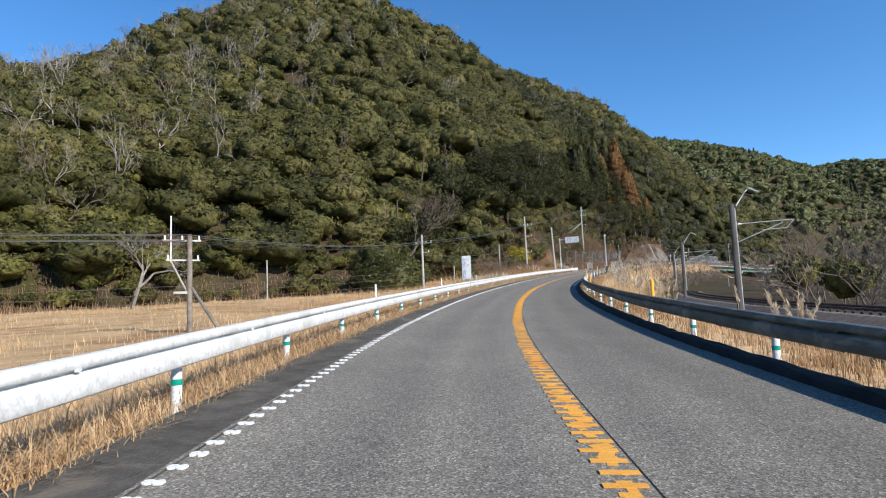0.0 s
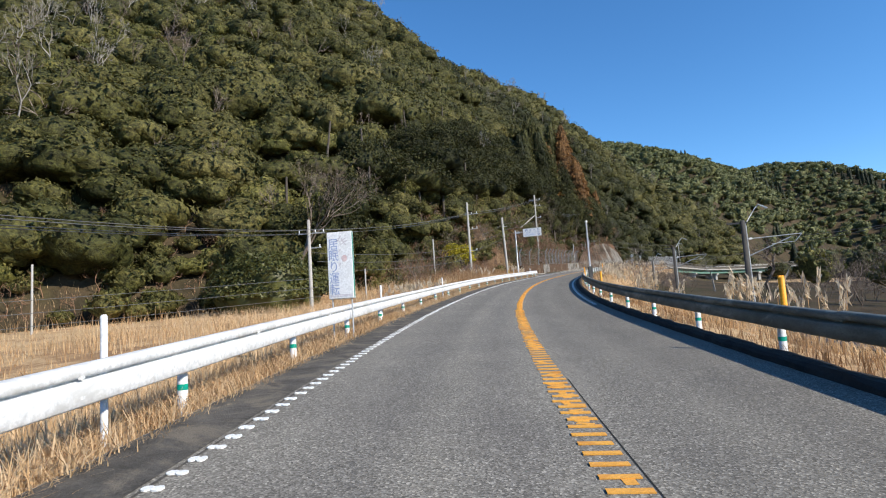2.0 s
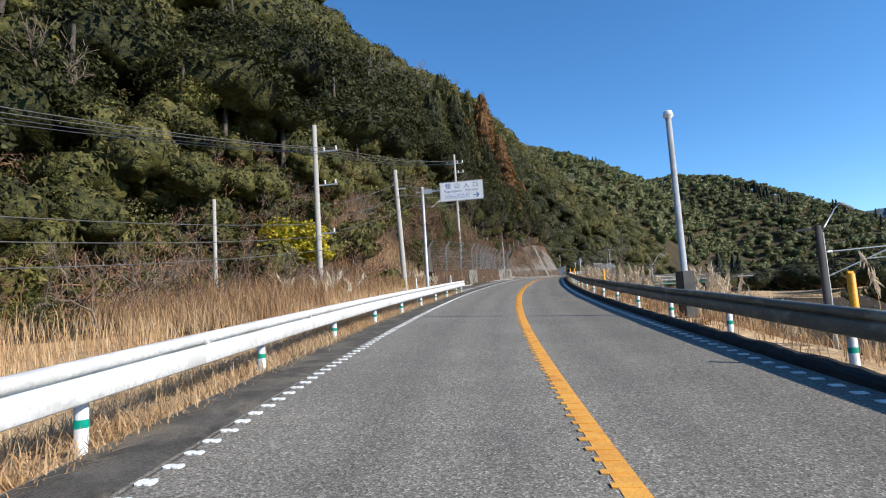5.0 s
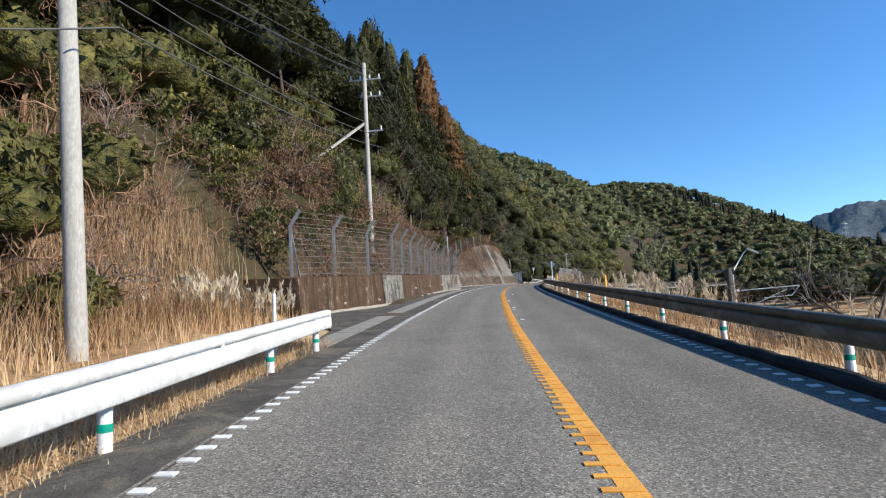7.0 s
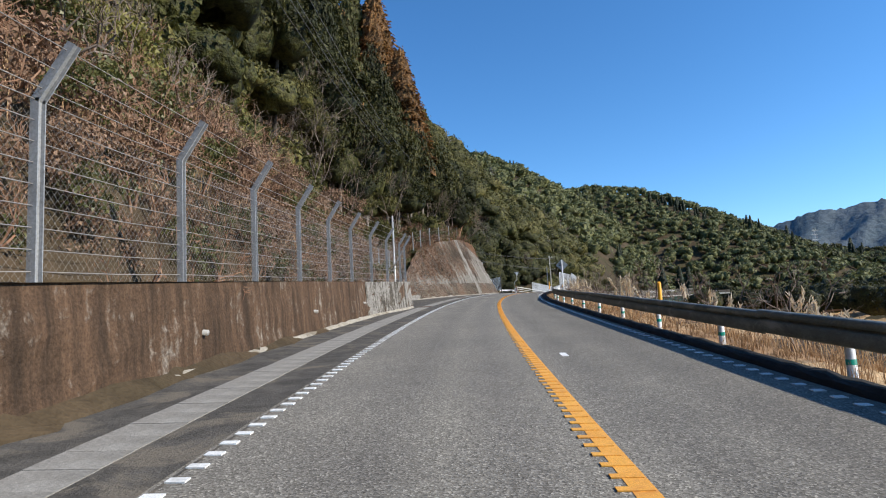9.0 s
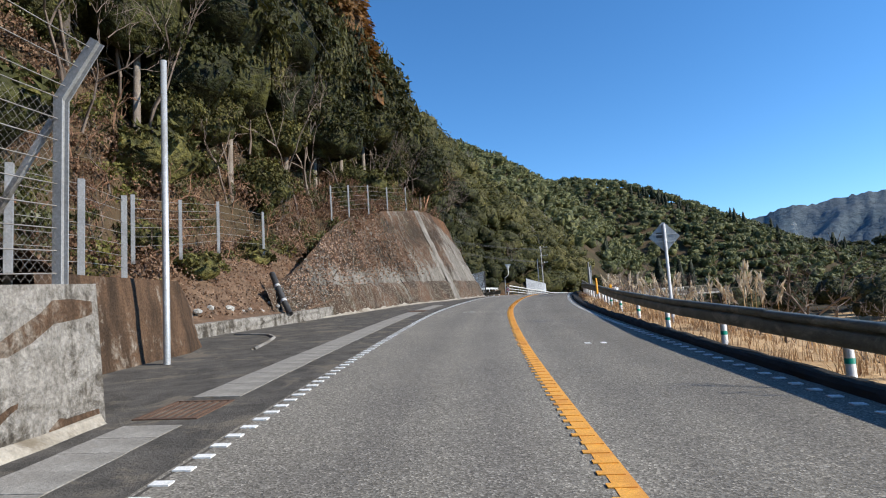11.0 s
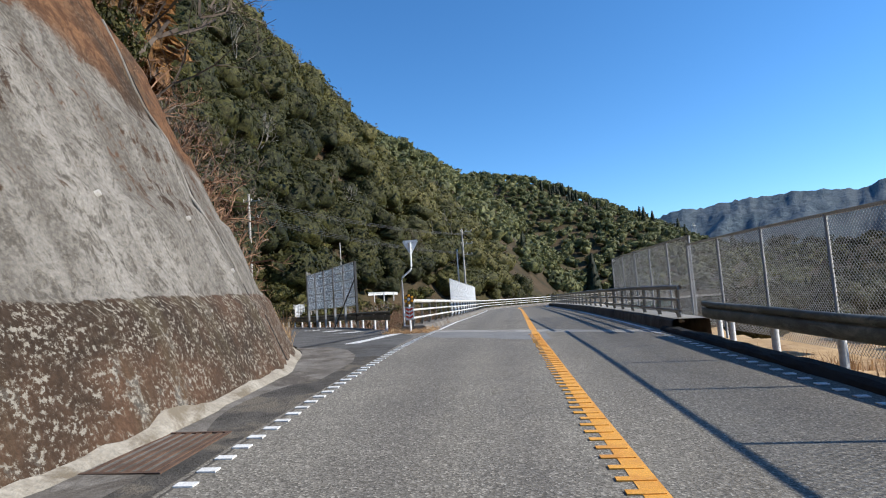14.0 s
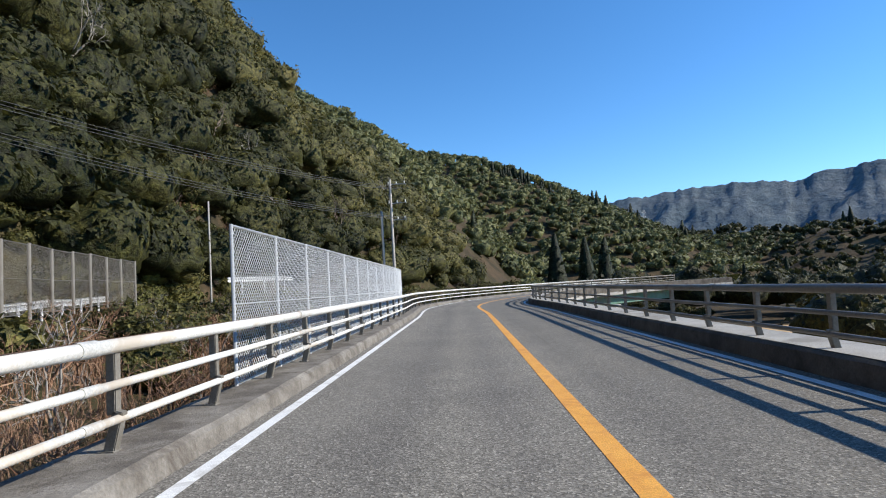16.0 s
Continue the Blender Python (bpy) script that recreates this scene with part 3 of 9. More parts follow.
RIGHT = [(-60, (-0.1, 0.0, -0.1, -0.5, -0.6, -0.8, -1.0, -2, -4)),
         (60, (-0.1, 0.0, -0.1, -0.7, -1.5, -2.2, -2.6, -4, -8)),
         (110, (-0.1, 0.0, -0.1, -0.8, -2.5, -3.6, -4.0, -6, -9)),
         (160, (-0.1, 0.0, -0.05, -0.4, -2.0, -4.2, -5.5, -7, -10)),
         (205, (-0.2, -0.1, -0.1, -0.6, -2.4, -4.5, -6.0, -7.5, -10)),
         (216, (-0.6, -0.8, -1.2, -2.5, -4.0, -5.5, -6.5, -8, -10)),
         (230, (-2.5, -3.0, -3.5, -4.5, -5.5, -6, -6.8, -8, -10)),
         (330, (-6, -6, -6, -6, -6, -6, -6.8, -8, -10))]


def table(S_, U, us, rows):
    ss = [r[0] for r in rows]
    out = np.zeros(S_.shape)
    cols = [np.interp(S_, ss, [r[1][k] for r in rows]) for k in range(len(us))]
    out = cols[0].copy()
    for k in range(len(us) - 1):
        f = np.clip((U - us[k]) / (us[k + 1] - us[k]), 0, 1)
        out = np.where(U > us[k], cols[k] * (1 - f) + cols[k + 1] * f, out)
    return out


def land(X, Y):
    X, Y = np.asarray(X, float), np.asarray(Y, float)
    S_, E_ = road_coords(X, Y)
    base = np.interp(S_, LS, LINE[:, 2]) - cross(S_) * np.clip(E_ + centre(S_), -8, 8)
    left = base + table(S_, -E_, LEFT_U, LEFT)
    right = base + table(S_, E_, RIGHT_U, RIGHT)
    near = np.where(E_ < 0, left, right)
    far = np.hypot(X - 60, Y - 130)
    near = np.where(far > 260, np.maximum(near * 0 + 3.0 + 0.004 * far, -2), near) if near.shape else near
    D, q = foot_coords(X, Y)
    beyond = np.clip((S_ - 322) / 20, 0, 1) * (D < 0) * (far <= 260)
    near = near * (1 - beyond) + (base - 7.0) * beyond
    zf, g, H = foot_params(X, Y)
    Dp = np.maximum(D, 0)
    hill = zf + H * (1 - np.exp(-Dp * g / H)) + waves(X, Y, 28, 3) * np.clip(Dp / 30, 0, 1) * 1.6
    keep = np.clip(1 - Dp / 14, 0, 1)
    z = np.where(D > 0, np.maximum(hill, near * keep + hill * (1 - keep)), near)
    z = np.where(q >= FQ[-1] - 1e-6, near, z)
    hold = np.clip((-E_ - 10.5) / 3.5, 0, 1)
    z = np.where((S_ > 118) & (S_ < 216) & (E_ < 0), near * (1 - hold) + z * hold, z)
    rise = np.maximum(ridge(X, Y, RIDGE_NEAR, 0.55), np.maximum(ridge(X, Y, RIDGE_FAR, 0.42) - 110, ridge(X, Y, RIDGE_MID, 0.3) + waves(X, Y, 70, 5) * 4))
    return np.maximum(z, np.where(far > 200, rise, -1e3))


def mesh_np(name, verts, faces, mat, smooth=False, uv=None):
    """A mesh from arrays: faces of one size (n x 3 or n x 4)."""
    me = bpy.data.meshes.new(name)
    verts, faces = np.asarray(verts, np.float32), np.asarray(faces, np.int32)
    k = faces.shape[1]
    me.vertices.add(len(verts))
    me.vertices.foreach_set("co", verts.ravel())
    me.loops.add(faces.size)
    me.loops.foreach_set("vertex_index", faces.ravel())
    me.polygons.add(len(faces))
    me.polygons.foreach_set("loop_start", np.arange(0, faces.size, k, dtype=np.int32))
    me.polygons.foreach_set("loop_total", np.full(len(faces), k, np.int32))
    me.polygons.foreach_set("use_smooth", np.full(len(faces), smooth))
    if uv is not None:
        me.uv_layers.new(name="UVMap").data.foreach_set("uv", np.asarray(uv, np.float32)[faces.ravel()].ravel())
    me.update(calc_edges=True)
    me.materials.append(mat)
    return me


def thing(name, data, label, category, group="", kind="", at=None):
    ob = tagged(new(name, data), label, category, group, kind)
    if at is not None:
        ob.matrix_world = at
    return ob


def part(name, data, parent, label="", mat=None, at=None):
    """One mesh (or bmesh) as a part of a thing or of a part."""
    if isinstance(data, bmesh.types.BMesh):
        me = bpy.data.meshes.new(name)
        data.to_mesh(me)
        data.free()
        me.materials.append(mat)
        data = me
    ob = new(name, data)
    ob.parent = parent
    if at is not None:
        ob.matrix_basis = at
    if label:
        ob["label"] = label
    return ob


def grid_faces(n, m):
    i, j = np.meshgrid(np.arange(n - 1), np.arange(m - 1), indexing="ij")
    a = (i * m + j).ravel()
    return np.stack([a, a + 1, a + m + 1, a + m], 1)[:, ::-1]


def axis_steps(fine0, fine1, step, lo, hi):
    mid = list(np.arange(fine0, fine1, step))
    up, v, d = [], fine1, step
    while v < hi:
        up.append(v)
        d *= 1.13
        v += d
    dn, v, d = [], fine0 - step, step
    while v > lo:
        dn.append(v)
        d *= 1.13
        v -= d
    return np.array(dn[::-1] + mid + up + [hi])


def build_ground():
    xs, ys = axis_steps(-70, 125, 1.5, -3500, 3500), axis_steps(-25, 265, 1.5, -3500, 3500)
    X, Y = np.meshgrid(xs, ys, indexing="ij")
    Z = land(X, Y)
    me = mesh_np("ground", np.stack([X, Y, Z], -1).reshape(-1, 3), grid_faces(len(xs), len(ys))[:, ::-1], GROUND, True)
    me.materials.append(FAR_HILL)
    S_, E_ = road_coords(X, Y)
    D, _ = foot_coords(X, Y)
    far = np.hypot(X - 60, Y - 130)
    dry = (D < -1) & (E_ < 4) & ((S_ < 86) | (E_ > -9)) & (S_ < 118) & (far < 260)
    dry |= (E_ > 3) & (E_ < 9) & (S_ < 215) & (S_ > -60)
    dry |= (E_ > 9) & (E_ < 70 + 12 * waves(X, Y, 40, 6)) & (S_ > 205 + 8 * waves(X, Y, 30, 7)) & (far < 200)
    me.attributes.new("straw", 'FLOAT', 'POINT').data.foreach_set("value", dry.astype(np.float32).ravel())
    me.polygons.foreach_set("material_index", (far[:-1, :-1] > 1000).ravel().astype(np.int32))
    return thing("ground", me, "dry grass, scrub and wooded hillside ground", "ground", kind="structure")


build_ground()


def build_far_mountain():
    """The range across the valley, its haze painted as blue: a long crest with spurs and gullies running down from it.
    """
    pts = np.array(RIDGE_FAR, float)
    seg = np.concatenate([[0], np.cumsum(np.linalg.norm(np.diff(pts[:, :2], axis=0), axis=1))])
    t = np.arange(0, seg[-1], 9.0)
    cx, cy, cz = [np.interp(t, seg, pts[:, k]) for k in range(3)]
    rows, V = 30, []
    for i in range(len(t)):
        d = np.array([88 - cx[i], 200 - cy[i]])
        d /= np.linalg.norm(d)
        top = cz[i] + 9 * noise.noise(Vector((t[i] / 60, 2.0, 0))) + 5 * noise.noise(Vector((t[i] / 17, 7.0, 0)))
        for k in range(rows):
            f = k / (rows - 1)
            bend = t[i] + 90 * f * noise.noise(Vector((t[i] / 260, f * 1.5, 3)))
            bend += 260 * f
            spur = 1 - abs(noise.noise(Vector((bend / 150, f * 2.6, 11)))) * 2 + 0.5 * (1 - abs(noise.noise(Vector((bend / 60, f * 7.0, 5)))) * 2)
            z = top * (1 - f) ** 1.05 + 26 * (spur - 0.5) * math.sin(min(1, f * 1.9) * math.pi / 2) * (1 - f) - 30 * f
            V.append((cx[i] + d[0] * 620 * f, cy[i] + d[1] * 620 * f, z + 5 * noise.noise(Vector((t[i] / 11, f * 30, 1)))))
    thing("far_mountain", mesh_np("far_mountain", V, grid_faces(len(t), rows), FAR_HILL, True), "distant wooded mountain with spurs, haze-blue by its painted colour", "mountain", kind="structure")


build_far_mountain()


def strip(name, s0, s1, step, profile, mat, uv=False):
    """A surface along the road. profile: (e, h) pairs across it, or a function of s that gives them."""
    ss = np.append(np.arange(s0, s1, step), s1)
    verts, uvs = [], []
    for s in ss:
        pr = profile(s) if callable(profile) else profile
        for e, h in pr:
            verts.append(W(s, e, h))
            uvs.append(((e + 4.0) / 8.0, s / 8.0))
    return mesh_np(name, verts, grid_faces(len(ss), len(pr))[:, ::-1], mat, False, uvs if uv else None)


es = [-4.15, -3.7, -3.2, -2.4, -1.6, -0.8, 0, 0.8, 1.6, 2.4, 3.0, 3.45]
thing("road", strip("road", -50, 330, 1.0, [(e, 0.0) for e in es], ASPHALT, True), "grey two-lane asphalt road curving to the right", "road", kind="structure")


# ---- road markings ----
def box_np(x0, x1, y0, y1, z0, z1):
    v = np.array([(x, y, z) for z in (z0, z1) for y in (y0, y1) for x in (x0, x1)], float)
    f = np.array([(0, 2, 3, 1), (4, 5, 7, 6), (0, 1, 5, 4), (2, 6, 7, 3), (0, 4, 6, 2), (1, 3, 7, 5)])
    return v, f


def on_road(s, e, h=0.0):
    """The pose of a thing set on the road, +y along it."""
    climb = math.degrees(math.atan((W(s + 1, e).z - W(s - 1, e).z) / 2))
    return Matrix.Translation(W(s, e, h)) @ pose(0, 0, 0, climb, math.degrees(math.atan(cross(s))), heading(s))


def joined(boxes):
    """Many (matrix, verts, faces) as one vertex and one face list."""
    V, F, n = [], [], 0
    for m, v, f in boxes:
        M = np.array(m)
        V.append(v @ M[:3, :3].T + M[:3, 3])
        F.append(f + n)
        n += len(v)
    return np.concatenate(V), np.concatenate(F)


def prism(name, outline, z0, z1, mat):
    """An upright prism over a convex outline."""
    bm = bmesh.new()
    lo, hi = [bm.verts.new((x, y, z0)) for x, y in outline], [bm.verts.new((x, y, z1)) for x, y in outline]
    n = len(outline)
    bm.faces.new(lo[::-1]), bm.faces.new(hi)
    for k in range(n):
        bm.faces.new((lo[k], lo[(k + 1) % n], hi[(k + 1) % n], hi[k]))
    bmesh.ops.recalc_face_normals(bm, faces=bm.faces)
    me = bpy.data.meshes.new(name)
    bm.to_mesh(me)
    bm.free()
    me.materials.append(mat)
    return me


def build_markings():
    rnd = random.Random(4)
    line = thing("edge_line", None, "white ribbed edge line of raised bars", "road marking", kind="structure")
    bars = []
    for k in range(3):
        w, l = ((0.15, 0.10), (0.14, 0.12), (0.155, 0.09))[k]
        a = [(-w / 2, -l / 4), (-w / 2 + 0.02, -l / 2), (-0.03, -l / 2), (-0.005, -l / 3.2), (0.02, -l / 2), (w / 2 - 0.02, -l / 2), (w / 2, -l / 4), (w / 2, l / 4), (w / 2 - 0.02, l / 2), (0.03, l / 2), (0.005, l / 3.2), (-0.02, l / 2), (-w / 2 + 0.02, l / 2), (-w / 2, l / 4)]
        bars.append(prism("bar", a, 0.0, 0.012, WHITE_LINE))
    rest, s, n = [], 2.5, 0
    while s < 217.1:
        m = on_road(s, float(np.interp(s, [212, 214.5], [-3.22, -3.16])) + rnd.uniform(-0.012, 0.012), 0.002)
        if n < 290:
            ob = part("bar", bars[rnd.randrange(3)], line, at=m)
        else:
            rest.append((m, *box_np(-0.075, 0.075, -0.05, 0.05, 0, 0.012)))
        n, s = n + 1, s + 0.333
    s = 52.0
    while s < 212:
        rest.append((on_road(s, 2.9, 0.002), *box_np(-0.07, 0.07, -0.05, 0.05, 0, 0.012)))
        s += 0.4
    s = -10.0
    while s < 2.4:
        rest.append((on_road(s, -3.22, 0.002), *box_np(-0.075, 0.075, -0.05, 0.05, 0, 0.012)))
        s += 0.333
    V, F = joined(rest)
    tagged(part("bars", mesh_np("bars", V, F, WHITE_LINE), line), kind="stuff")
    # thin worn base of the ribbed lines
    worn = [strip("base", -20, 215, 1.0, [(-3.30, 0.0035), (-3.27, 0.0035)], SHOULDER)]
    part("worn_base", worn[0], line, "worn grey base of the edge line")
    thing("edge_line", strip("edge_line", 217.0, 330, 1.0, lambda s: [(np.interp(s, [217, 225], [-3.23, -3.40]), 0.005), (np.interp(s, [217, 225], [-3.09, -3.26]), 0.005)], WHITE_LINE), "solid white edge line on the bridge", "road marking", kind="structure")
    thing("edge_line", strip("edge_line", 212.5, 330, 1.0, [(2.98, 0.004), (3.12, 0.004)], WHITE_LINE), "solid white edge line beside the bridge kerb", "road marking", kind="structure")
    # yellow centre line: ribs alone at first, ribs on a solid band later, a plain band on the bridge
    yellow = thing("centre_line", None, "worn yellow centre line with raised ribs", "road marking", kind="structure")
    ss = np.arange(46, 330, 0.5)

    def band(s):
        w = 0.085 if s < 212 else 0.1
        g = np.interp(s, [46, 52], [0.0, 1.0])
        return [(-w * g + 0.02, 0.004), (w * g + 0.02, 0.004)]
    part("band", strip("band", 46, 330, 0.5, band, YELLOW_LINE), yellow)
    patches = []
    for s in np.arange(-8, 50, 0.11):
        if rnd.random() < 0.5 + 0.25 * math.sin(s * 1.3) + 0.2 * math.sin(s * 0.31):
            l, w = rnd.uniform(0.05, 0.16), rnd.uniform(0.03, 0.1)
            patches.append((on_road(s, rnd.uniform(-0.05, 0.05), 0.001) @ pose(0, 0, 0, 0, 0, rnd.uniform(-25, 25)), *box_np(-w, w, -l / 2, l / 2, 0, 0.003)))
    ribs, s = [], -8.0
    while s < 212.5:
        lo_, hi_ = (-0.15, 0.13) if s < 50 else (-0.125 - 0.03 * math.sin(s * 0.07), 0.08)
        ribs.append((on_road(s, rnd.uniform(-0.015, 0.015), 0.002), *box_np(lo_ - rnd.uniform(0, 0.03), hi_, -0.04, 0.04, 0, 0.009)))
        s += 0.27 if s < 48 else 0.26
    V, F = joined(patches + ribs)
    tagged(part("ribs", mesh_np("ribs", V, F, YELLOW_LINE), yellow), kind="stuff")
    cover = thing("manhole_cover", None, "dark round iron manhole cover in the asphalt", "manhole cover", kind="structure")
    cover.matrix_world = on_road(196.7, 1.58, 0.0)
    part("rim", tube("rim", [(0, 0, -0.03), (0, 0, 0.006)], 0.34, GUTTER_CONCRETE, 28), cover, "pale mortar ring")
    part("lid", tube("lid", [(0, 0, -0.03), (0, 0, 0.010)], 0.30, RUST, 28), cover, "dark iron lid")
    stud = mesh_np("stud", *box_np(-0.022, 0.022, -0.022, 0.022, 0.0, 0.016), DARK_STEEL)
    for i in range(-3, 4):
        for j in range(-3, 4):
            if i * i + j * j < 11:
                part("stud", stud, cover, at=pose(i * 0.08, j * 0.08, 0.0))
    # survey marks and scraps of paint on the carriageway
    scraps = []
    for s, e, l, w in ((95.6, 2.3, 0.28, 0.1), (96.1, 1.9, 0.35, 0.07), (95.2, 1.6, 0.2, 0.08)):
        scraps.append((on_road(s, e, 0.001) @ pose(0, 0, 0, 0, 0, 12), *box_np(-w / 2, w / 2, -l / 2, l / 2, 0, 0.003)))
    V, F = joined(scraps)
    thing("paint_scraps", mesh_np("paint_scraps", V, F, YELLOW_LINE), "scraps of yellow paint left on the asphalt", "road marking", kind="structure")
    rect = []
    m = on_road(179.5, -1.78, 0.002) @ pose(0, 0, 0, 0, 0, 8)
    for x0, x1, y0, y1 in ((-0.22, 0.22, -0.19, -0.174), (-0.22, 0.22, 0.174, 0.19), (-0.22, -0.204, -0.174, 0.174), (0.204, 0.22, -0.174, 0.174)):
        rect.append((m, *box_np(x0, x1, y0, y1, 0, 0.003)))
    for s, e, l in ((116.1, 0.3, 0.16), (121.2, 0.24, 0.3), (122.3, 0.26, 0.35), (128.1, 0.2, 0.4), (128.9, 0.22, 0.3), (137, 0.6, 0.5), (166.7, 1.31, 0.22), (166.7, 1.63, 0.25)):
        rect.append((on_road(s, e, 0.001), *box_np(-0.06, 0.06, -l / 2, l / 2, 0, 0.003)))
    V, F = joined(rect)
    thing("survey_marks", mesh_np("survey_marks", V, F, WHITE_LINE), "small white painted survey marks on the asphalt", "road marking", kind="structure")
    # tarred cracks in the right-hand lane
    cr = []
    for s in np.arange(-8, 36, 1.0):
        A, B = W(s, 0.165, 0.003), W(s + 1.0, 0.165, 0.003)
        d = (B - A).normalized()
        n = Vector((d.y, -d.x, 0)) * 0.007
        cr.append((Matrix.Identity(4), np.array([A - n, A + n, B + n, B - n]), np.array([(0, 1, 2, 3)])))
    V, F = joined(cr)
    thing("tarred_crack", mesh_np("tarred_crack", V, F, KERB_BLACK), "dark tar-sealed cracks in the asphalt", "road marking", kind="structure")




# ---- kerbs, shoulder, gutter ----
def rough_strip(name, s0, s1, step, profile, mat, amp, seed):
    """Like strip, with a hand-laid uneven surface."""
    me = strip(name, s0, s1, step, profile, mat)
    r = np.random.RandomState(seed)
    co = np.empty(len(me.vertices) * 3, np.float32)
    me.vertices.foreach_get("co", co)
    co += r.uniform(-amp, amp, co.shape)
    me.vertices.foreach_set("co", co)
    me.update()
    return me


thing("kerb", rough_strip("kerb", -40, 212, 0.35, [(3.12, -0.05), (3.16, 0.07), (3.22, 0.115), (3.44, 0.115), (3.54, 0.03), (3.62, -0.1)], KERB_BLACK, 0.018, 2), "low black tarred asphalt kerb", "kerb", kind="structure")
thing("shoulder", rough_strip("shoulder", -40, 112, 0.8, [(-4.12, 0.004), (-3.9, 0.006), (-3.6, 0.006), (-3.34, 0.005)], SHOULDER, 0.003, 3), "dark worn asphalt shoulder", "road shoulder", kind="structure")

APRON = [(109, -4.3), (114, -4.9), (118, -6.6), (121, -7.6), (124, -6.4), (127, -5.7), (133, -5.5), (158, -5.2), (160.2, -5.0), (161.5, -6.5), (163.5, -7.4), (167, -7.5), (170, -9.0), (174, -8.2), (180, -7.5), (185, -7.0), (188, -6.7), (191.5, -5.9), (196, -4.85), (202, -4.4), (207, -4.8)]


def apron(s):
    e = np.interp(s, [a for a, _ in APRON], [b for _, b in APRON])
    return [(e, 0.02), (e * 0.6 - 4.1 * 0.4, 0.006), (-4.12, 0.006), (-3.34, 0.006)]


thing("pavement", strip("pavement", 109, 209, 0.5, apron, SHOULDER), "dark asphalt apron beside the retaining walls", "pavement", kind="structure")


def build_gutter():
    """Covered concrete gutter: slabs half a metre long, with gratings."""
    gut = thing("gutter", None, "pale concrete covered gutter with iron gratings", "gutter", kind="structure")
    rnd = random.Random(7)
    v, f = box_np(-0.31, 0.31, -0.248, 0.248, -0.06, 0.012)
    slab = mesh_np("slab", v, f, GUTTER_CONCRETE)
    grates = ((160.9, 1.0), (181.5, 1.1), (201.2, 1.3), (119.8, 0.9))
    s, n = 110.4, 0
    while s < 187:
        if all(abs(s - g) > l / 2 + 0.2 for g, l in grates):
            part("slab", slab, gut, at=on_road(s, -4.28 + rnd.uniform(-0.006, 0.006), rnd.uniform(0.0, 0.005)))
        s += 0.5
    for g, l in grates:
        gr = thing("drain_grating", None, "rusty iron drain grating set in the gutter", "grating", "gutter gratings")
        gr.matrix_world = on_road(g, -4.3 if g < 190 else -3.92, 0.006)
        v, f = box_np(-0.34, 0.34, -l / 2, l / 2, -0.06, -0.03)
        part("pit", mesh_np("pit", v, f, DARK_STEEL), gr, "dark drain pit")
        fr = joined([(Matrix.Identity(4), *box_np(a, b, c, d, -0.03, 0.014)) for a, b, c, d in ((-0.36, -0.32, -l / 2, l / 2), (0.32, 0.36, -l / 2, l / 2), (-0.32, 0.32, -l / 2, -l / 2 + 0.04), (-0.32, 0.32, l / 2 - 0.04, l / 2))])
        part("frame", mesh_np("frame", *fr, RUST), gr)
        v, f = box_np(-0.025, 0.025, -l / 2 + 0.04, l / 2 - 0.04, -0.03, 0.01)
        bar = mesh_np("bar", v, f, RUST)
        for k in range(6):
            part("bar", bar, gr, at=pose(-0.26 + k * 0.104, 0, 0))


build_gutter()


# ---- swept and turned shapes ----
def tube_np(pts, radii, sides=8, cap=True):
    """A round bar through the points, with a radius at each."""
    pts = [Vector(p) for p in pts]
    if not isinstance(radii, (list, tuple)):
        radii = [radii] * len(pts)
    V, F = [], []
    up = Vector((0, 0, 1))
    for i, p in enumerate(pts):
        d = (pts[min(i + 1, len(pts) - 1)] - pts[max(i - 1, 0)]).normalized()
        a = d.cross(up if abs(d.z) < 0.95 else Vector((1, 0, 0))).normalized()
        b = d.cross(a)
        for k in range(sides):
            t = 2 * math.pi * k / sides
            V.append(p + (a * math.cos(t) + b * math.sin(t)) * radii[i])
    n = len(pts)
    for i in range(n - 1):
        for k in range(sides):
            k2 = (k + 1) % sides
            F.append((i * sides + k, i * sides + k2, (i + 1) * sides + k2, (i + 1) * sides + k))
    if cap:
        for i in (0, n - 1):
            V.append(pts[i])
            c = len(V) - 1
            for k in range(0, sides, 2):
                F.append((c, i * sides + k, i * sides + (k + 1) % sides, i * sides + (k + 2) % sides))
    return np.array(V, float), np.array(F)


def tube(name, pts, radii, mat, sides=8):
    return mesh_np(name, *tube_np(pts, radii, sides), mat, True)


def tubes(name, many, mat, sides=6):
    """Several bars as one mesh: (points, radii) each."""
    V, F = joined([(Matrix.Identity(4), *tube_np(p, r, sides, False)) for p, r in many])
    return mesh_np(name, V, F, mat, True)


def boxes(name, many, mat, bevel=0.0):
    V, F = joined([(m, *box_np(*b)) for m, b in many])
    me = mesh_np(name, V, F, mat)
    if bevel:
        bm = bmesh.new()
        bm.from_mesh(me)
        bmesh.ops.bevel(bm, geom=bm.edges[:], offset=bevel, segments=2, affect='EDGES')
        bm.to_mesh(me)
        bm.free()
    return me


I4 = Matrix.Identity(4)
build_markings()
# a steel beam with two waves: across, up
WAVE = [(0.0, 0.757), (0.06, 0.752), (0.085, 0.735), (0.092, 0.70), (0.09, 0.662), (0.07, 0.644), (0.012, 0.636), (0.012, 0.616), (0.07, 0.606), (0.09, 0.586), (0.094, 0.50), (0.09, 0.415), (0.07, 0.393), (0.0, 0.38)]


def beam_profile(e0, side, dh=0.0):
    front = [(e0 + side * a, b + dh) for a, b in WAVE]
    return front + [(e0 + side * (a - 0.012), b + dh) for a, b in reversed(WAVE)] + [front[0]]


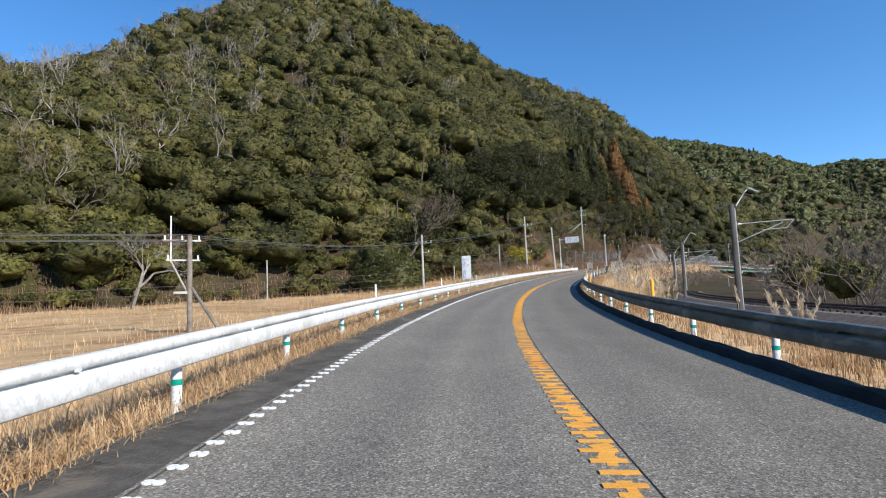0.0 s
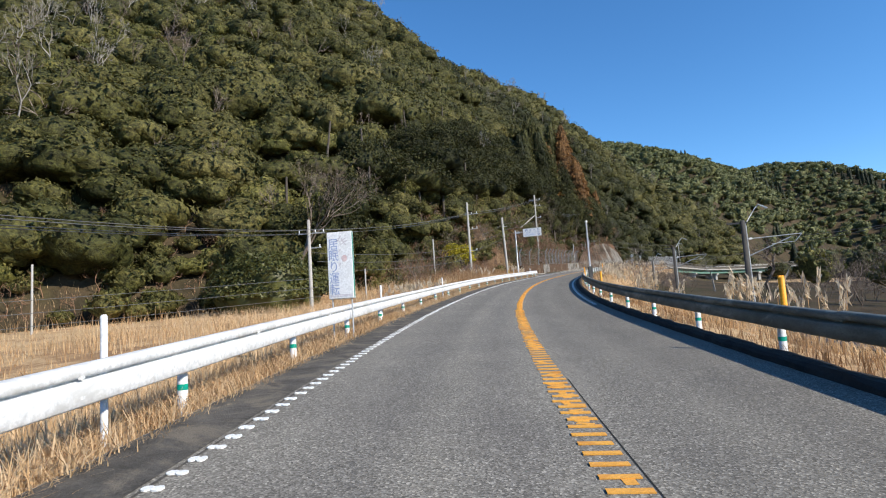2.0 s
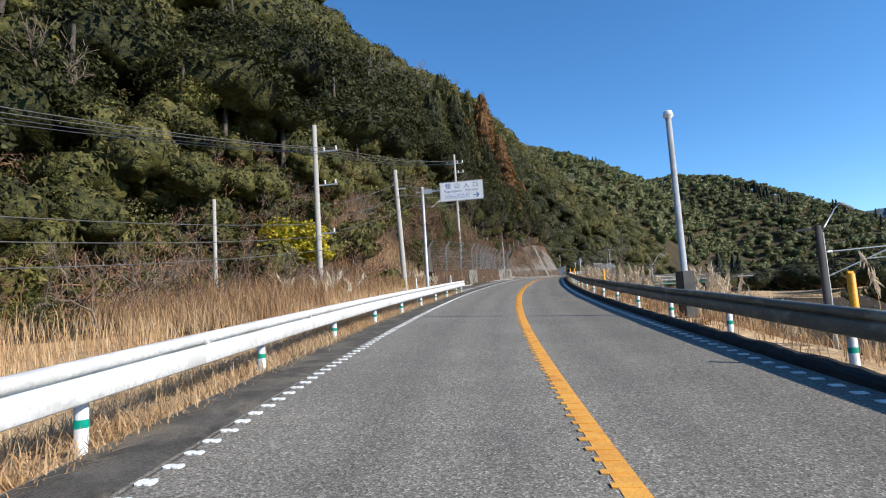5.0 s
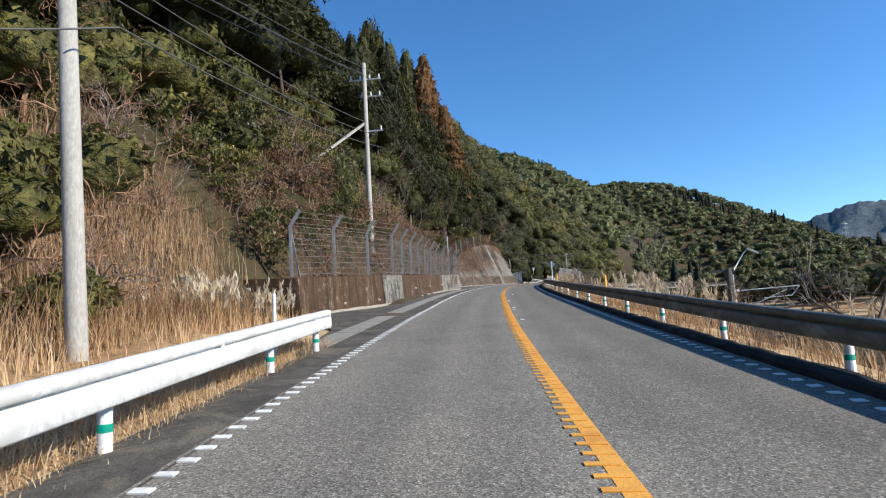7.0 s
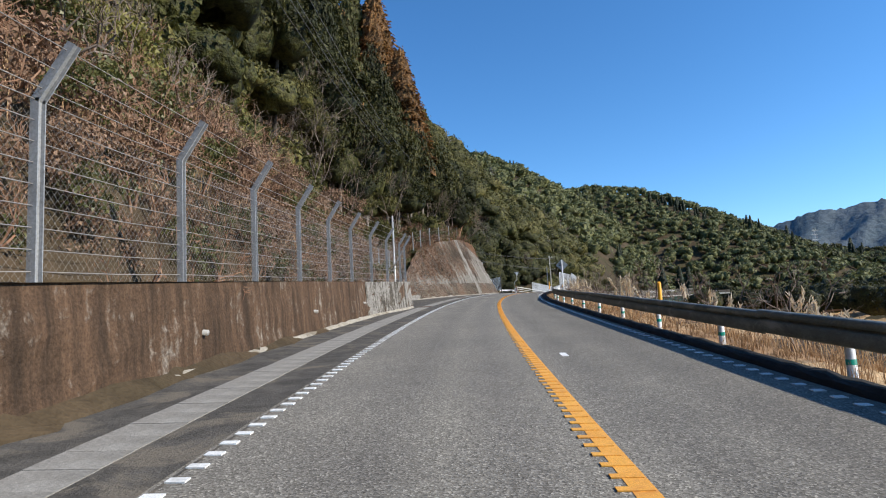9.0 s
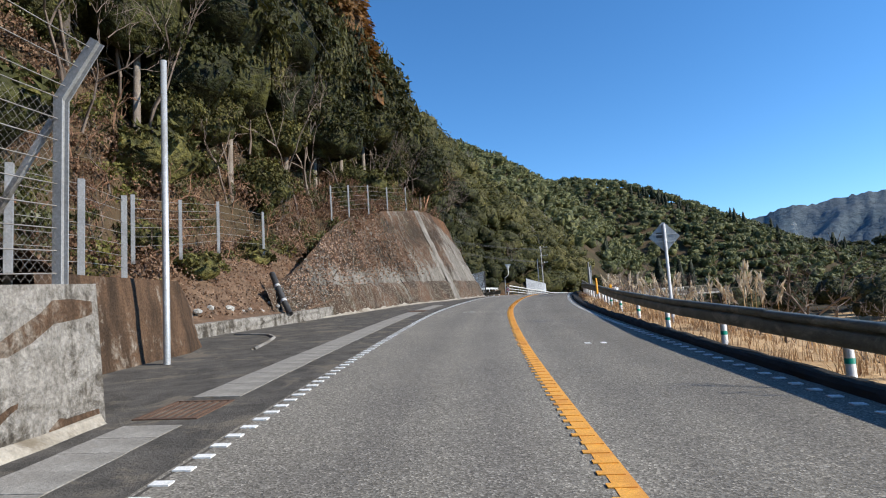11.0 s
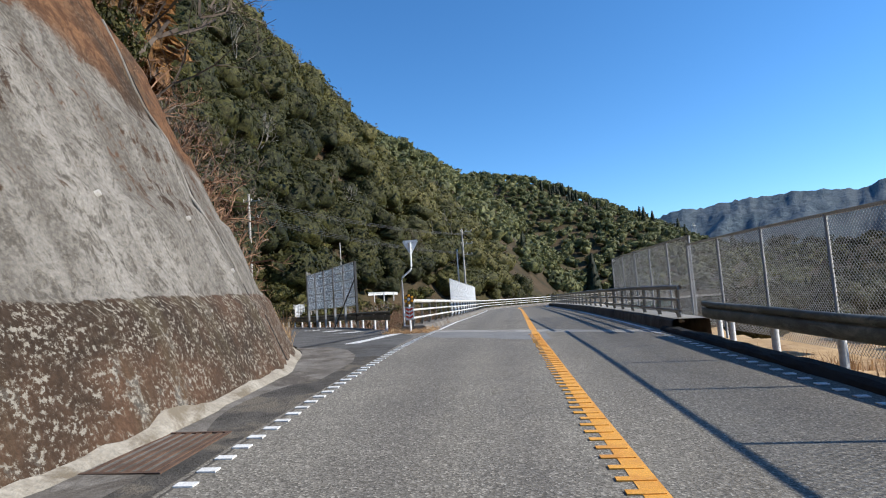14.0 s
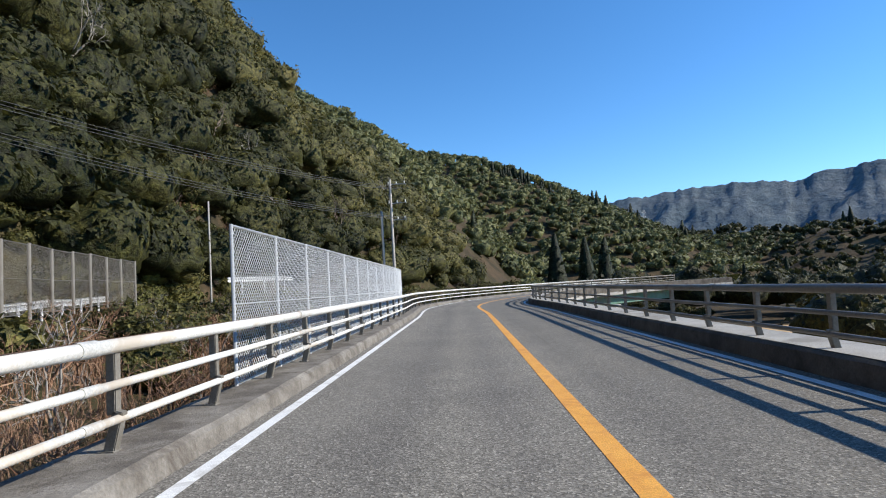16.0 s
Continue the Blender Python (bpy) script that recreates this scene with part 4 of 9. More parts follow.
def post_meshes(r, lo, hi, mat, band, mat_cap):
    body = tube("post", [(0, 0, lo), (0, 0, hi - 0.02), (0, 0, hi)], [r, r, r * 0.85], mat, 12)
    ring = tube("band", [(0, 0, band - 0.035), (0, 0, band + 0.035)], r + 0.003, GREEN_BAND, 12)
    return body, ring


BOLT = {m.name: boxes("bolt", [(I4, (-0.012, 0.012, -0.03, 0.03, -0.014, 0.014))], m) for m in (WHITE_STEEL, GALV)}


def guard_rail(label, s0, s1, e_face, side, mat, post_mat, bands, step=4.0, lo=-0.5, wobble=0.0, dh=0.0):
    """A steel beam on posts. side: +1 where the face looks to the right of the road."""
    rail = thing("guard_rail", None, label, "guard rail")
    body, ring = post_meshes(0.06, lo, 0.72 + dh, post_mat, 0.20, post_mat)
    rnd = random.Random(int(s0 * 10 + s1))
    s = s0
    while s < s1 - 0.1:
        b = min(s + step, s1)
        lift = rnd.uniform(-wobble, wobble)
        wob = rnd.uniform(-0.003, 0.003)
        beam = part("beam", strip("beam", s - 0.1, b + 0.1, 1.0, lambda x: beam_profile(e_face(x) + wob, side, dh + lift), mat), rail)
        beam.data.polygons.foreach_set("use_smooth", np.ones(len(beam.data.polygons), bool))
        sp = min(s + step * 0.5, s1 - 0.5)
        p = part("post", body, rail, "white round steel post" if post_mat is WHITE_STEEL else "", at=Matrix.Translation(W(sp, e_face(sp) - side * 0.07)))
        if bands:
            part("band", ring, p, "green reflective band")
        # lap joint and bolts where two beams meet
        for hh in (0.475, 0.645):
            part("bolt", BOLT[mat.name], beam, at=on_road(s, e_face(s) + side * 0.083, hh + dh))
        s = b
    return rail


LRAIL = guard_rail("white painted steel guard rail on round posts", -23, 110, lambda s: np.interp(s, [-30, 60, 100], [-4.42, -4.42, -3.98]), 1, WHITE_STEEL, WHITE_STEEL, True, lo=-0.6)
part("end_cap", boxes("end_cap", [(on_road(110.12, -3.97, 0.0), (-0.04, 0.05, -0.03, 0.03, 0.37, 0.75))], WHITE_STEEL, 0.01), LRAIL, "white end plate of the rail")
RRAIL = guard_rail("weathered grey steel guard rail with lichen stains", -24, 182, lambda s: float(np.interp(s, [168, 182], [3.72, 4.35])), -1, GALV, WHITE_STEEL, True, wobble=0.012)
RRAIL2 = guard_rail("weathered grey steel guard rail beside the high mesh fence", 182, 210.2, lambda s: float(np.interp(s, [182, 187, 191, 198, 206, 210], [4.35, 4.5, 4.45, 4.2, 3.8, 3.8])), -1, GALV, WHITE_STEEL, False, step=2.0, wobble=0.008)


def delineator(s, e, h0, h1, mat, label, r=0.035):
    d = thing("marker_post", None, label, "marker post", "marker posts along the road", at=Matrix.Translation(W(s, e)))
    part("post", tube("post", [(0, 0, h0), (0, 0, h1 - 0.02), (0, 0, h1)], [r, r, r * 0.6], mat, 10), d)
    return d


for s in (19.4, 33.7, 47.8, 62.0, 97.0, 108.8):
    delineator(s, -4.6, -0.3, 1.15, WHITE_STEEL, "slim white marker post behind the guard rail")
for s in (18.0, 38.0, 58.0, 78.0, 98.0, 122.0, 142.0, 182.0):
    d = delineator(s, 3.88, 0.5, 1.18, ORANGE, "orange plastic marker fixed to a guard rail post", 0.05)
    part("sleeve", boxes("sleeve", [(I4, (-0.05, 0.05, -0.012, 0.012, 0.72, 1.2))], ORANGE, 0.005), d)


# ---- retaining walls ----
def wall_along(name, pts, label, mat, cap=None, step=0.6, amp=0.03, seed=1):
    """A wall in plan: pts (s, e, height, batter, thickness). Front faces the road."""
    ss = np.arange(pts[0][0], pts[-1][0] + 1e-6, step)
    cols = [np.interp(ss, [p[0] for p in pts], [p[k] for p in pts]) for k in range(5)]
    r = np.random.RandomState(seed)
    rows = 7
    V = []
    for s, e, h, bat, th in zip(*cols):
        for k in range(rows):
            f = k / (rows - 1)
            V.append(W(s, e - bat * f + r.uniform(-amp, amp) * (0 < k < rows - 1), -0.15 + (h + 0.15) * f))
        V.append(W(s, e - bat - th, h))
        V.append(W(s, e - bat - th - 0.05, -0.3))
    n = rows + 2
    return mesh_np(name, V, grid_faces(len(ss), n)[:, ::-1], mat)


def end_face(name, s, e, h, bat, th, mat):
    a, b, c, d = W(s, e, -0.15), W(s, e - bat, h), W(s, e - bat - th, h), W(s, e - bat - th - 0.05, -0.3)
    return mesh_np(name, [a, b, c, d, a + Vector((0.002, 0.002, 0)), b, c, d], [(0, 1, 2, 3)], mat)


wall1 = thing("wall_1", wall_along("wall_1", [(119.5, -7.5, 1.45, 0.1, 1.6), (122.5, -6.85, 1.47, 0.1, 1.6), (125, -5.95, 1.5, 0.12, 1.6), (128, -5.55, 1.5, 0.12, 1.6), (140, -5.5, 1.5, 0.12, 1.6), (152, -5.45, 1.5, 0.12, 1.6), (158, -4.95, 1.5, 0.12, 1.6), (160.4, -4.95, 1.5, 0.12, 1.6)], "", MOSSY), "brown stained concrete retaining wall", "retaining wall", kind="structure")
part("end_face", end_face("end_face", 160.4, -4.95, 1.5, 0.12, 2.6, SPRAYED), wall1)
part("grey_face", strip("grey_face", 150.5, 160.4, 0.6, lambda s: [(np.interp(s, [152, 158], [-5.45, -4.95]) + 0.012, -0.1), (np.interp(s, [152, 158], [-5.45, -4.95]) - 0.105, 1.5), (np.interp(s, [152, 158], [-5.45, -4.95]) - 0.75, 1.505)], SPRAYED), wall1, "greyer weathered concrete")
part("end_face", end_face("end_face", 119.5, -7.5, 1.45, 0.1, 2.6, MOSSY), wall1)
part("patch", strip("patch", 126.6, 131.2, 0.6, lambda s: [(np.interp(s, [125, 128], [-5.95, -5.55]) + 0.035, 0.0), (np.interp(s, [125, 128], [-5.95, -5.55]) - 0.085, 1.504), (np.interp(s, [125, 128], [-5.95, -5.55]) - 0.2, 1.506)], SPRAYED), wall1, "paler repaired stretch of concrete")
part("coping", strip("coping", 128, 160.4, 1.0, [(-5.6, 1.503), (-7.1, 1.508)], LEAFBANK), wall1)
part("footing", rough_strip("footing", 119.5, 160.3, 0.5, lambda s: [(np.interp(s, [119.5, 122.5, 125, 128, 152, 158], [-7.5, -6.85, -5.95, -5.55, -5.45, -4.95]) + a, h) for a, h in ((-0.03, 0.12), (0.03, 0.09), (0.07, 0.05), (0.13, -0.02))], FOOTING, 0.015, 21), wall1, "pale crumbling mortar along the foot")
wall2 = thing("wall_2", wall_along("wall_2", [(162.6, -7.25, 1.75, 0.25, 1.5), (166.8, -7.2, 1.6, 0.3, 1.5), (168.2, -7.6, 0.9, 0.3, 1.5)], "", MOSSY, seed=5), "stained concrete retaining wall set back from the road", "retaining wall", kind="structure")
wall3 = thing("wall_3", wall_along("wall_3", [(167.8, -9.0, 0.45, 0.05, 0.45), (171, -8.75, 0.42, 0.05, 0.45), (175.5, -7.95, 0.42, 0.05, 0.45), (179.5, -7.5, 0.45, 0.05, 0.45)], "", SPRAYED, seed=6), "low mossy concrete wall at the foot of the bank", "retaining wall", kind="structure")
for s in (122.9, 125.8, 129.2, 136.0, 143.0, 150.0):
    e = np.interp(s, [122.5, 125, 128, 160], [-6.9, -5.95, -5.55, -5.45])
    pipe = part("drain_pipe", tube("drain_pipe", [W(s, e - 0.2, 0.35 + 0.3 * (s > 128)), W(s, e + 0.05, 0.33 + 0.3 * (s > 128))], 0.05, POLE, 10), wall1, "short pale drain pipe")

arc_ = [W(167.2, -5.97, 0.012), W(168.8, -6.25, 0.012), W(170.0, -6.55, 0.012), W(170.8, -7.0, 0.012), W(171.25, -7.6, 0.012), W(171.2, -8.2, 0.012)]
thing("mortar_line", tube("mortar_line", arc_, 0.05, GUTTER_CONCRETE, 6), "pale curved mortar line on the dark apron", "kerb", kind="structure")


def build_leaf_bank():
    """Steep earth bank under fallen leaves, behind the low wall."""
    r = np.random.RandomState(17)
    ss = np.arange(165.5, 182.01, 0.25)
    V = []
    for s in ss:
        e = np.interp(s, [165.5, 167.8, 171, 175.5, 179.5, 182], [-8.4, -9.35, -9.15, -8.35, -7.95, -8.3])
        hw = np.interp(s, [165.5, 168, 177, 182], [1.4, 0.44, 0.42, 1.0])
        for k in range(12):
            f = k / 11
            rise = np.interp(f, [0, 0.08, 0.5, 0.75, 1], [0.0, 0.06, 1.25, 1.75, 2.3])
            V.append(W(s, e + 0.25 - f * 3.4 + r.uniform(-0.05, 0.05), hw - 0.03 + rise * np.interp(s, [165.5, 170, 182], [0.7, 1.0, 1.35]) + r.uniform(-0.07, 0.07) * (k > 1)))
    bank = thing("leaf_bank", mesh_np("leaf_bank", V, grid_faces(len(ss), 12)[:, ::-1], LEAFBANK, True), "steep bank covered with fallen brown leaves", "bank", kind="structure")
    V = np.array(V).reshape(len(ss), 12, 3)
    L = []
    for k in range(7000):
        i, j = r.uniform(0, len(ss) - 1.01), 1.0 + r.uniform(0, 9.9)
        a, b = int(i), int(j)
        p = V[a, b] * (1 - i + a) + V[a + 1, b] * (i - a)
        p = p + (V[a, b + 1] - V[a, b]) * (j - b) + r.normal(size=3) * 0.03 + [0, 0, 0.03]
        q = r.normal(size=3)
        q *= 0.05 / np.linalg.norm(q)
        w = np.cross(q, r.normal(size=3))
        w *= 0.034 / np.linalg.norm(w)
        L.append(np.array([p - q, p - w, p + q, p + w]))
    L = np.array(L)
    tagged(part("dead_leaves", mesh_np("dead_leaves", L.reshape(-1, 3), np.arange(len(L) * 4).reshape(-1, 4), DEAD_LEAF), bank, "fallen reddish-brown leaves"), kind="stuff")
    for k in range(26):
        s = r.uniform(168.2, 179)
        e = np.interp(s, [165.5, 167.8, 171, 175.5, 179.5, 182], [-8.4, -9.35, -9.15, -8.35, -7.95, -8.3])
        bm = bmesh.new()
        bmesh.ops.create_icosphere(bm, subdivisions=1, radius=r.uniform(0.06, 0.14))
        for v in bm.verts:
            v.co *= r.uniform(0.75, 1.15)
            v.co.z *= 0.8
        part("stone", bm, bank, "pale stone at the foot of the bank", CONCRETE, at=Matrix.Translation(W(s, e - r.uniform(0.05, 0.6), 0.5 + r.uniform(0, 0.3))))


build_leaf_bank()

# sprayed slope: along its foot, s, e, height of the top
SLOPE = [(175, -8.2, 1.4), (177.5, -7.8, 2.0), (179.6, -7.45, 2.9), (182, -7.15, 3.9), (184.4, -6.9, 4.8), (187.7, -6.6, 5.6), (191.3, -5.83, 6.3), (195.8, -4.7, 6.8), (199, -4.4, 7.0), (202, -4.25, 6.9), (206, -4.5, 6.8), (208.6, -5.2, 6.3), (210.7, -6.1, 5.6), (214, -8.2, 3.9), (219.5, -11.2, 1.4)]


def build_slope():
    q = np.arange(0, len(SLOPE) - 1 + 1e-6, 0.1)
    S_, E_, H_ = [np.interp(q, range(len(SLOPE)), [p[k] for p in SLOPE]) for k in range(3)]
    base = [W(s, e, -0.05) for s, e in zip(S_, E_)]
    rows = 34
    V, low, n = [], [], len(base)
    for i, b in enumerate(base):
        d = base[min(i + 2, n - 1)] - base[max(i - 2, 0)]
        back = Vector((-d.y, d.x, 0)).normalized()
        for k in range(rows):
            f = k / (rows - 1)
            h = H_[i] * f
            out = 0.42 * h + (0.13 if h > 1.35 else 0) + (0.09 if h > 2.9 and S_[i] > 187 else 0) + (0.09 if h > 4.4 and S_[i] > 187 else 0)
            p = b + back * out + Vector((0, 0, h))
            nn = noise.fractal(p * 0.8, 1.0, 2.0, 4)
            rough = (0.16 if S_[i] < 191 else 0.05) * min(1, h / 1.5)
            V.append(p + back * (-nn * rough) + Vector((0, 0, 0.02 * nn)))
    uvs = [(S_[i] - 175, H_[i] * k / (rows - 1)) for i in range(n) for k in range(rows)]
    me = mesh_np("slope", V, grid_faces(n, rows)[:, ::-1], SLOPE_SKIN, True, uvs)
    sl = thing("slope", me, "steep sprayed-concrete slope with brown moss and leaf litter", "slope", kind="structure")

    def on_slope(s, f, lift):
        i = int(np.argmin(np.abs(S_ - s)))
        k = int(f * (rows - 1))
        d = base[min(i + 2, n - 1)] - base[max(i - 2, 0)]
        back = Vector((-d.y, d.x, 0)).normalized()
        return Vector(V[i * rows + k]) - back * lift + Vector((0, 0, lift * 0.4))
    fill = []
    for f in np.linspace(0, 0.999, 20):
        for j, ds in enumerate((0.0, 0.4, 0.75, 1.15)):
            s = 195.55 + ds + f * 0.85
            b = Vector([float(np.interp(s, S_, [p[k] for p in base])) for k in range(3)])
            d = Vector([float(np.interp(s + 1, S_, [p[k] for p in base]) - np.interp(s - 1, S_, [p[k] for p in base])) for k in range(3)])
            back = Vector((-d.y, d.x, 0)).normalized()
            h = float(np.interp(s, S_, H_)) * f
            out = 0.42 * h + float(np.interp(h, [0.0, 1.25, 2.3, 2.9, 3.1, 4.4, 4.6], [-0.03, -0.03, 0.10, 0.10, 0.18, 0.18, 0.27]))
            fill.append(b + back * (out - (0.004 if 0 < j < 3 else -0.03)) + Vector((0, 0, h + 0.02)))
    part("chute", mesh_np("chute", fill, grid_faces(20, 4), CHUTE_CONCRETE, True), sl, "weathered flat concrete drainage chute")
    for s, f0, f1 in ((189.4, 0.02, 0.72), (206.8, 0.02, 0.97)):
        part("joint", tube("joint", [on_slope(s, f, -0.005) for f in np.linspace(f0, f1, 14)], 0.022, KERB_BLACK, 6), sl, "dark upright joint in the concrete")
    for s, f0, f1 in ((206.4, 0.25, 0.97),):
        part("rib", tube("rib", [on_slope(s + (1 - f) * 0.4, f, 0.0) for f in np.linspace(f0, f1, 10)], 0.035, DIRTY_CONCRETE, 6), sl)
    # pale arches of old mortar low on the face
    for s, w, h in ((180.5, 0.9, 0.32), (182.2, 0.8, 0.38), (184.0, 1.1, 0.33), (186.0, 1.3, 0.30), (188.4, 0.8, 0.26)):
        pts = [on_slope(s + w * (q_ - 0.5), h - 0.13 * abs(2 * q_ - 1) ** 3, 0.01) for q_ in np.linspace(0, 1, 11)]
        part("mortar_arch", tube("mortar_arch", pts, 0.014, DIRTY_CONCRETE, 6), sl, "pale arched line of mortar")
    r = np.random.RandomState(31)
    # dead leaves caught on the mossy part
    L, m_ = [], 0
    while m_ < 9000:
        s, f = r.uniform(176, 194), r.uniform(0.3, 0.98)
        i = int(np.argmin(np.abs(S_ - s)))
        hh = H_[i] * f
        if hh < 1.9 + 0.9 * r.normal() or s > 194.5 - 0.75 * hh + r.normal():
            m_ += 1
            continue
        p = np.array(on_slope(s, f, 0.03 + 0.03 * r.uniform())) + r.normal(size=3) * 0.06
        a = r.normal(size=3)
        a *= 0.062 / np.linalg.norm(a)
        b = np.cross(a, r.normal(size=3))
        b *= 0.04 / np.linalg.norm(b)
        L.append(np.array([p - a, p - b, p + a, p + b]))
        m_ += 1
    L = np.array(L)
    tagged(part("dead_leaves", mesh_np("dead_leaves", L.reshape(-1, 3), np.arange(len(L) * 4).reshape(-1, 4), PALE_LEAF), sl, "curled brown dead leaves on the moss"), kind="stuff")
    vines = []
    for k in range(60):
        s, f = r.uniform(176, 193), r.uniform(0.75, 0.99)
        pts = []
        for q_ in range(9):
            pts.append(on_slope(s, f, 0.05))
            s, f = s + r.normal() * 0.25, max(f - abs(r.normal()) * 0.07, 0.22)
        vines.append((pts, r.uniform(0.006, 0.014)))
    tagged(part("vines", tubes("vines", vines, PALE_TWIGS, 4), sl, "thin dry vines hanging down the face"), kind="stuff")
    # pale footing
    foot_pts = []
    for b, i in zip(base, range(n)):
        d = base[min(i + 2, n - 1)] - base[max(i - 2, 0)]
        back = Vector((-d.y, d.x, 0)).normalized()
        if 178 < S_[i] < 210:
            w = 0.1 + 0.06 * noise.noise(Vector((S_[i] * 1.7, 0, 0)))
            foot_pts += [b - back * w + Vector((0, 0, 0.06)), b - back * (0.04 + 0.4 * max(0, w - 0.2)) + Vector((0, 0, 0.09 + 0.1 * noise.noise(Vector((S_[i] * 0.8, 4, 0))) ** 2)), b + back * 0.1 + Vector((0, 0, 0.14 + 0.22 * abs(noise.noise(Vector((S_[i] * 2.3, 9, 0))))))]
    part("footing", mesh_np("footing", foot_pts, grid_faces(len(foot_pts) // 3, 3)[:, ::-1], FOOTING, True), sl, "pale crumbling concrete footing")
    for s, f in ((203.0, 0.42), (205.2, 0.4), (200.4, 0.55), (206.3, 0.28)):
        a, b = on_slope(s, f, -0.05), on_slope(s, f, 0.04)
        part("weep_pipe", tube("weep_pipe", [a, b], 0.04, POLE, 10), sl, "short drain pipe in the slope")


build_slope()


# ---- fences ----
def chain_mesh(w, h, pitch, r, mat, name="mesh"):
    """Woven wire: crossed diagonal wires over a panel w wide (x) and h high (z)."""
    many = []
    for sgn in (1, -1):
        n = int((w + h) / pitch)
        for k in range(n + 1):
            c = k * pitch
            x0, z0 = (c, 0.0) if c <= w else (w, c - w)
            x1, z1 = (0.0, c) if c <= h else (c - h, h)
            if abs(x0 - x1) < 1e-4:
                continue
            if sgn < 0:
                x0, x1 = w - x0, w - x1
            many.append(([(x0, 0.004 * sgn, z0), (x1, 0.004 * sgn, z1)], r))
    return tubes(name, many, mat, 3)


def wall_fence():
    """High fence on the retaining wall: steel posts with tops leaning out, wires and netting."""
    spots = [(121.0, -8.35), (123.5, -7.3), (126.2, -6.4)] + [(128.9 + 3.3 * k, -5.68 + 0.38 * max(0, (k - 6) / 3)) for k in range(10)] + [(160.1, -5.25)]
    fence = thing("fence", None, "tall wire fence with outward-leaning post tops on a wall", "fence")
    post = boxes("post", [(I4, (-0.05, 0.05, -0.06, -0.045, 0, 2.05)), (I4, (-0.05, 0.05, 0.045, 0.06, 0, 2.05)), (I4, (-0.006, 0.006, -0.045, 0.045, 0, 2.05))], FENCE_STEEL)
    lean = boxes("arm", [(pose(0, 0, 2.03, 0, 33, 0), (-0.05, 0.05, -0.06, -0.045, 0, 0.75)), (pose(0, 0, 2.03, 0, 33, 0), (-0.05, 0.05, 0.045, 0.06, 0, 0.75)), (pose(0, 0, 2.03, 0, 33, 0), (-0.006, 0.006, -0.045, 0.045, 0, 0.75))], FENCE_STEEL)
    base = [W(s, e, 1.5) for s, e in spots]
    top = []
    for i, (p, (s, e)) in enumerate(zip(base, spots)):
        m = Matrix.Translation(p) @ pose(0, 0, 0, 0, 0, heading(s))
        q = part("post", post, fence, at=m)
        part("arm", lean, q)
        top.append((m, p))
    for i in range(len(base) - 1):
        (ma, a), (mb, b) = top[i], top[i + 1]
        wires = []
        for h in np.arange(0.12, 2.05, 0.24):
            va, vb = a + Vector((0, 0, h)), b + Vector((0, 0, h))
            sag = Vector((0, 0, -0.015))
            wires.append(([va, (va + vb) / 2 + sag, vb], 0.007))
        for k in (0.15, 0.4, 0.65):
            wires.append(([ma @ Vector((math.sin(radians(33)) * k, 0, 2.03 + math.cos(radians(33)) * k)), mb @ Vector((math.sin(radians(33)) * k, 0, 2.03 + math.cos(radians(33)) * k))], 0.007))
        for w_ in wires:
            part("wire", tubes("wire", [w_], FENCE_WIRE, 4), fence)
        d = b - a
        w = math.hypot(d.x, d.y)
        net = part("netting", chain_mesh(w, 1.95, 0.11, 0.0016, FENCE_WIRE, "netting"), fence)
        net.matrix_basis = Matrix.Translation(a + Vector((0, 0, 0.05))) @ Matrix(((d.x / w, -d.y / w, 0, 0), (d.y / w, d.x / w, 0, 0), (d.z / w, 0, 1, 0), (0, 0, 0, 1)))
    a = base[0]
    part("brace", boxes("brace", [(Matrix.Translation(a) @ pose(0, 0, 0, 0, 0, heading(120.4)) @ pose(0, 1.05, 0, 28, 0, 0), (-0.03, 0.03, -0.03, 0.03, 0, 2.1))], FENCE_STEEL), fence)
    e = base[-1]
    part("brace", boxes("brace", [(Matrix.Translation(e) @ pose(0, 0, 0, 0, 0, heading(158)) @ pose(-1.1, 0, 0.2, 0, 32, 0), (-0.03, 0.03, -0.03, 0.03, 0, 1.9))], FENCE_STEEL), fence)
    return fence


wall_fence()


def post_wire_fence(label, spots, height, post_mat, wires=7, r=0.045, square=True, mat_wire=None):
    """Posts at world places with strained wires between them."""
    f = thing("fence", None, label, "fence")
    pm = boxes("post", [(I4, (-r, r, -r, r, -0.3, height))], post_mat, 0.006) if square else tube("post", [(0, 0, -0.3), (0, 0, height)], r, post_mat, 8)
    for p in spots:
        part("post", pm, f, at=Matrix.Translation(p))
    for a, b in zip(spots, spots[1:]):
        for h in np.linspace(0.15, height - 0.1, wires):
            part("wire", tubes("wire", [([Vector(a) + Vector((0, 0, h)), Vector(b) + Vector((0, 0, h))], 0.006)], mat_wire or FENCE_WIRE, 4), f)
    return f


post_wire_fence("wire fence with square steel posts over the second wall", [W(161.6, -8.6, 1.9), W(163.2, -8.4, 1.85), W(164.8, -8.3, 1.85), W(166.6, -8.6, 1.8)], 1.75, FENCE_STEEL, 7, 0.06)
post_wire_fence("old wire fence along the top of the leafy bank", [W(168.5, -9.6, 2.4), W(171.0, -9.7, 2.6), W(173.6, -9.8, 2.9), W(177.6, -9.9, 3.0)], 1.5, FENCE_STEEL, 6, 0.05)
post_wire_fence("wire fence on steel posts above the slope", [W(184.5, -9.3, 5.1), W(186.8, -9.1, 5.5), W(189.4, -8.75, 5.9), W(193.0, -8.6, 6.3), W(197.0, -8.4, 6.9)], 1.6, FENCE_STEEL, 6, 0.04)


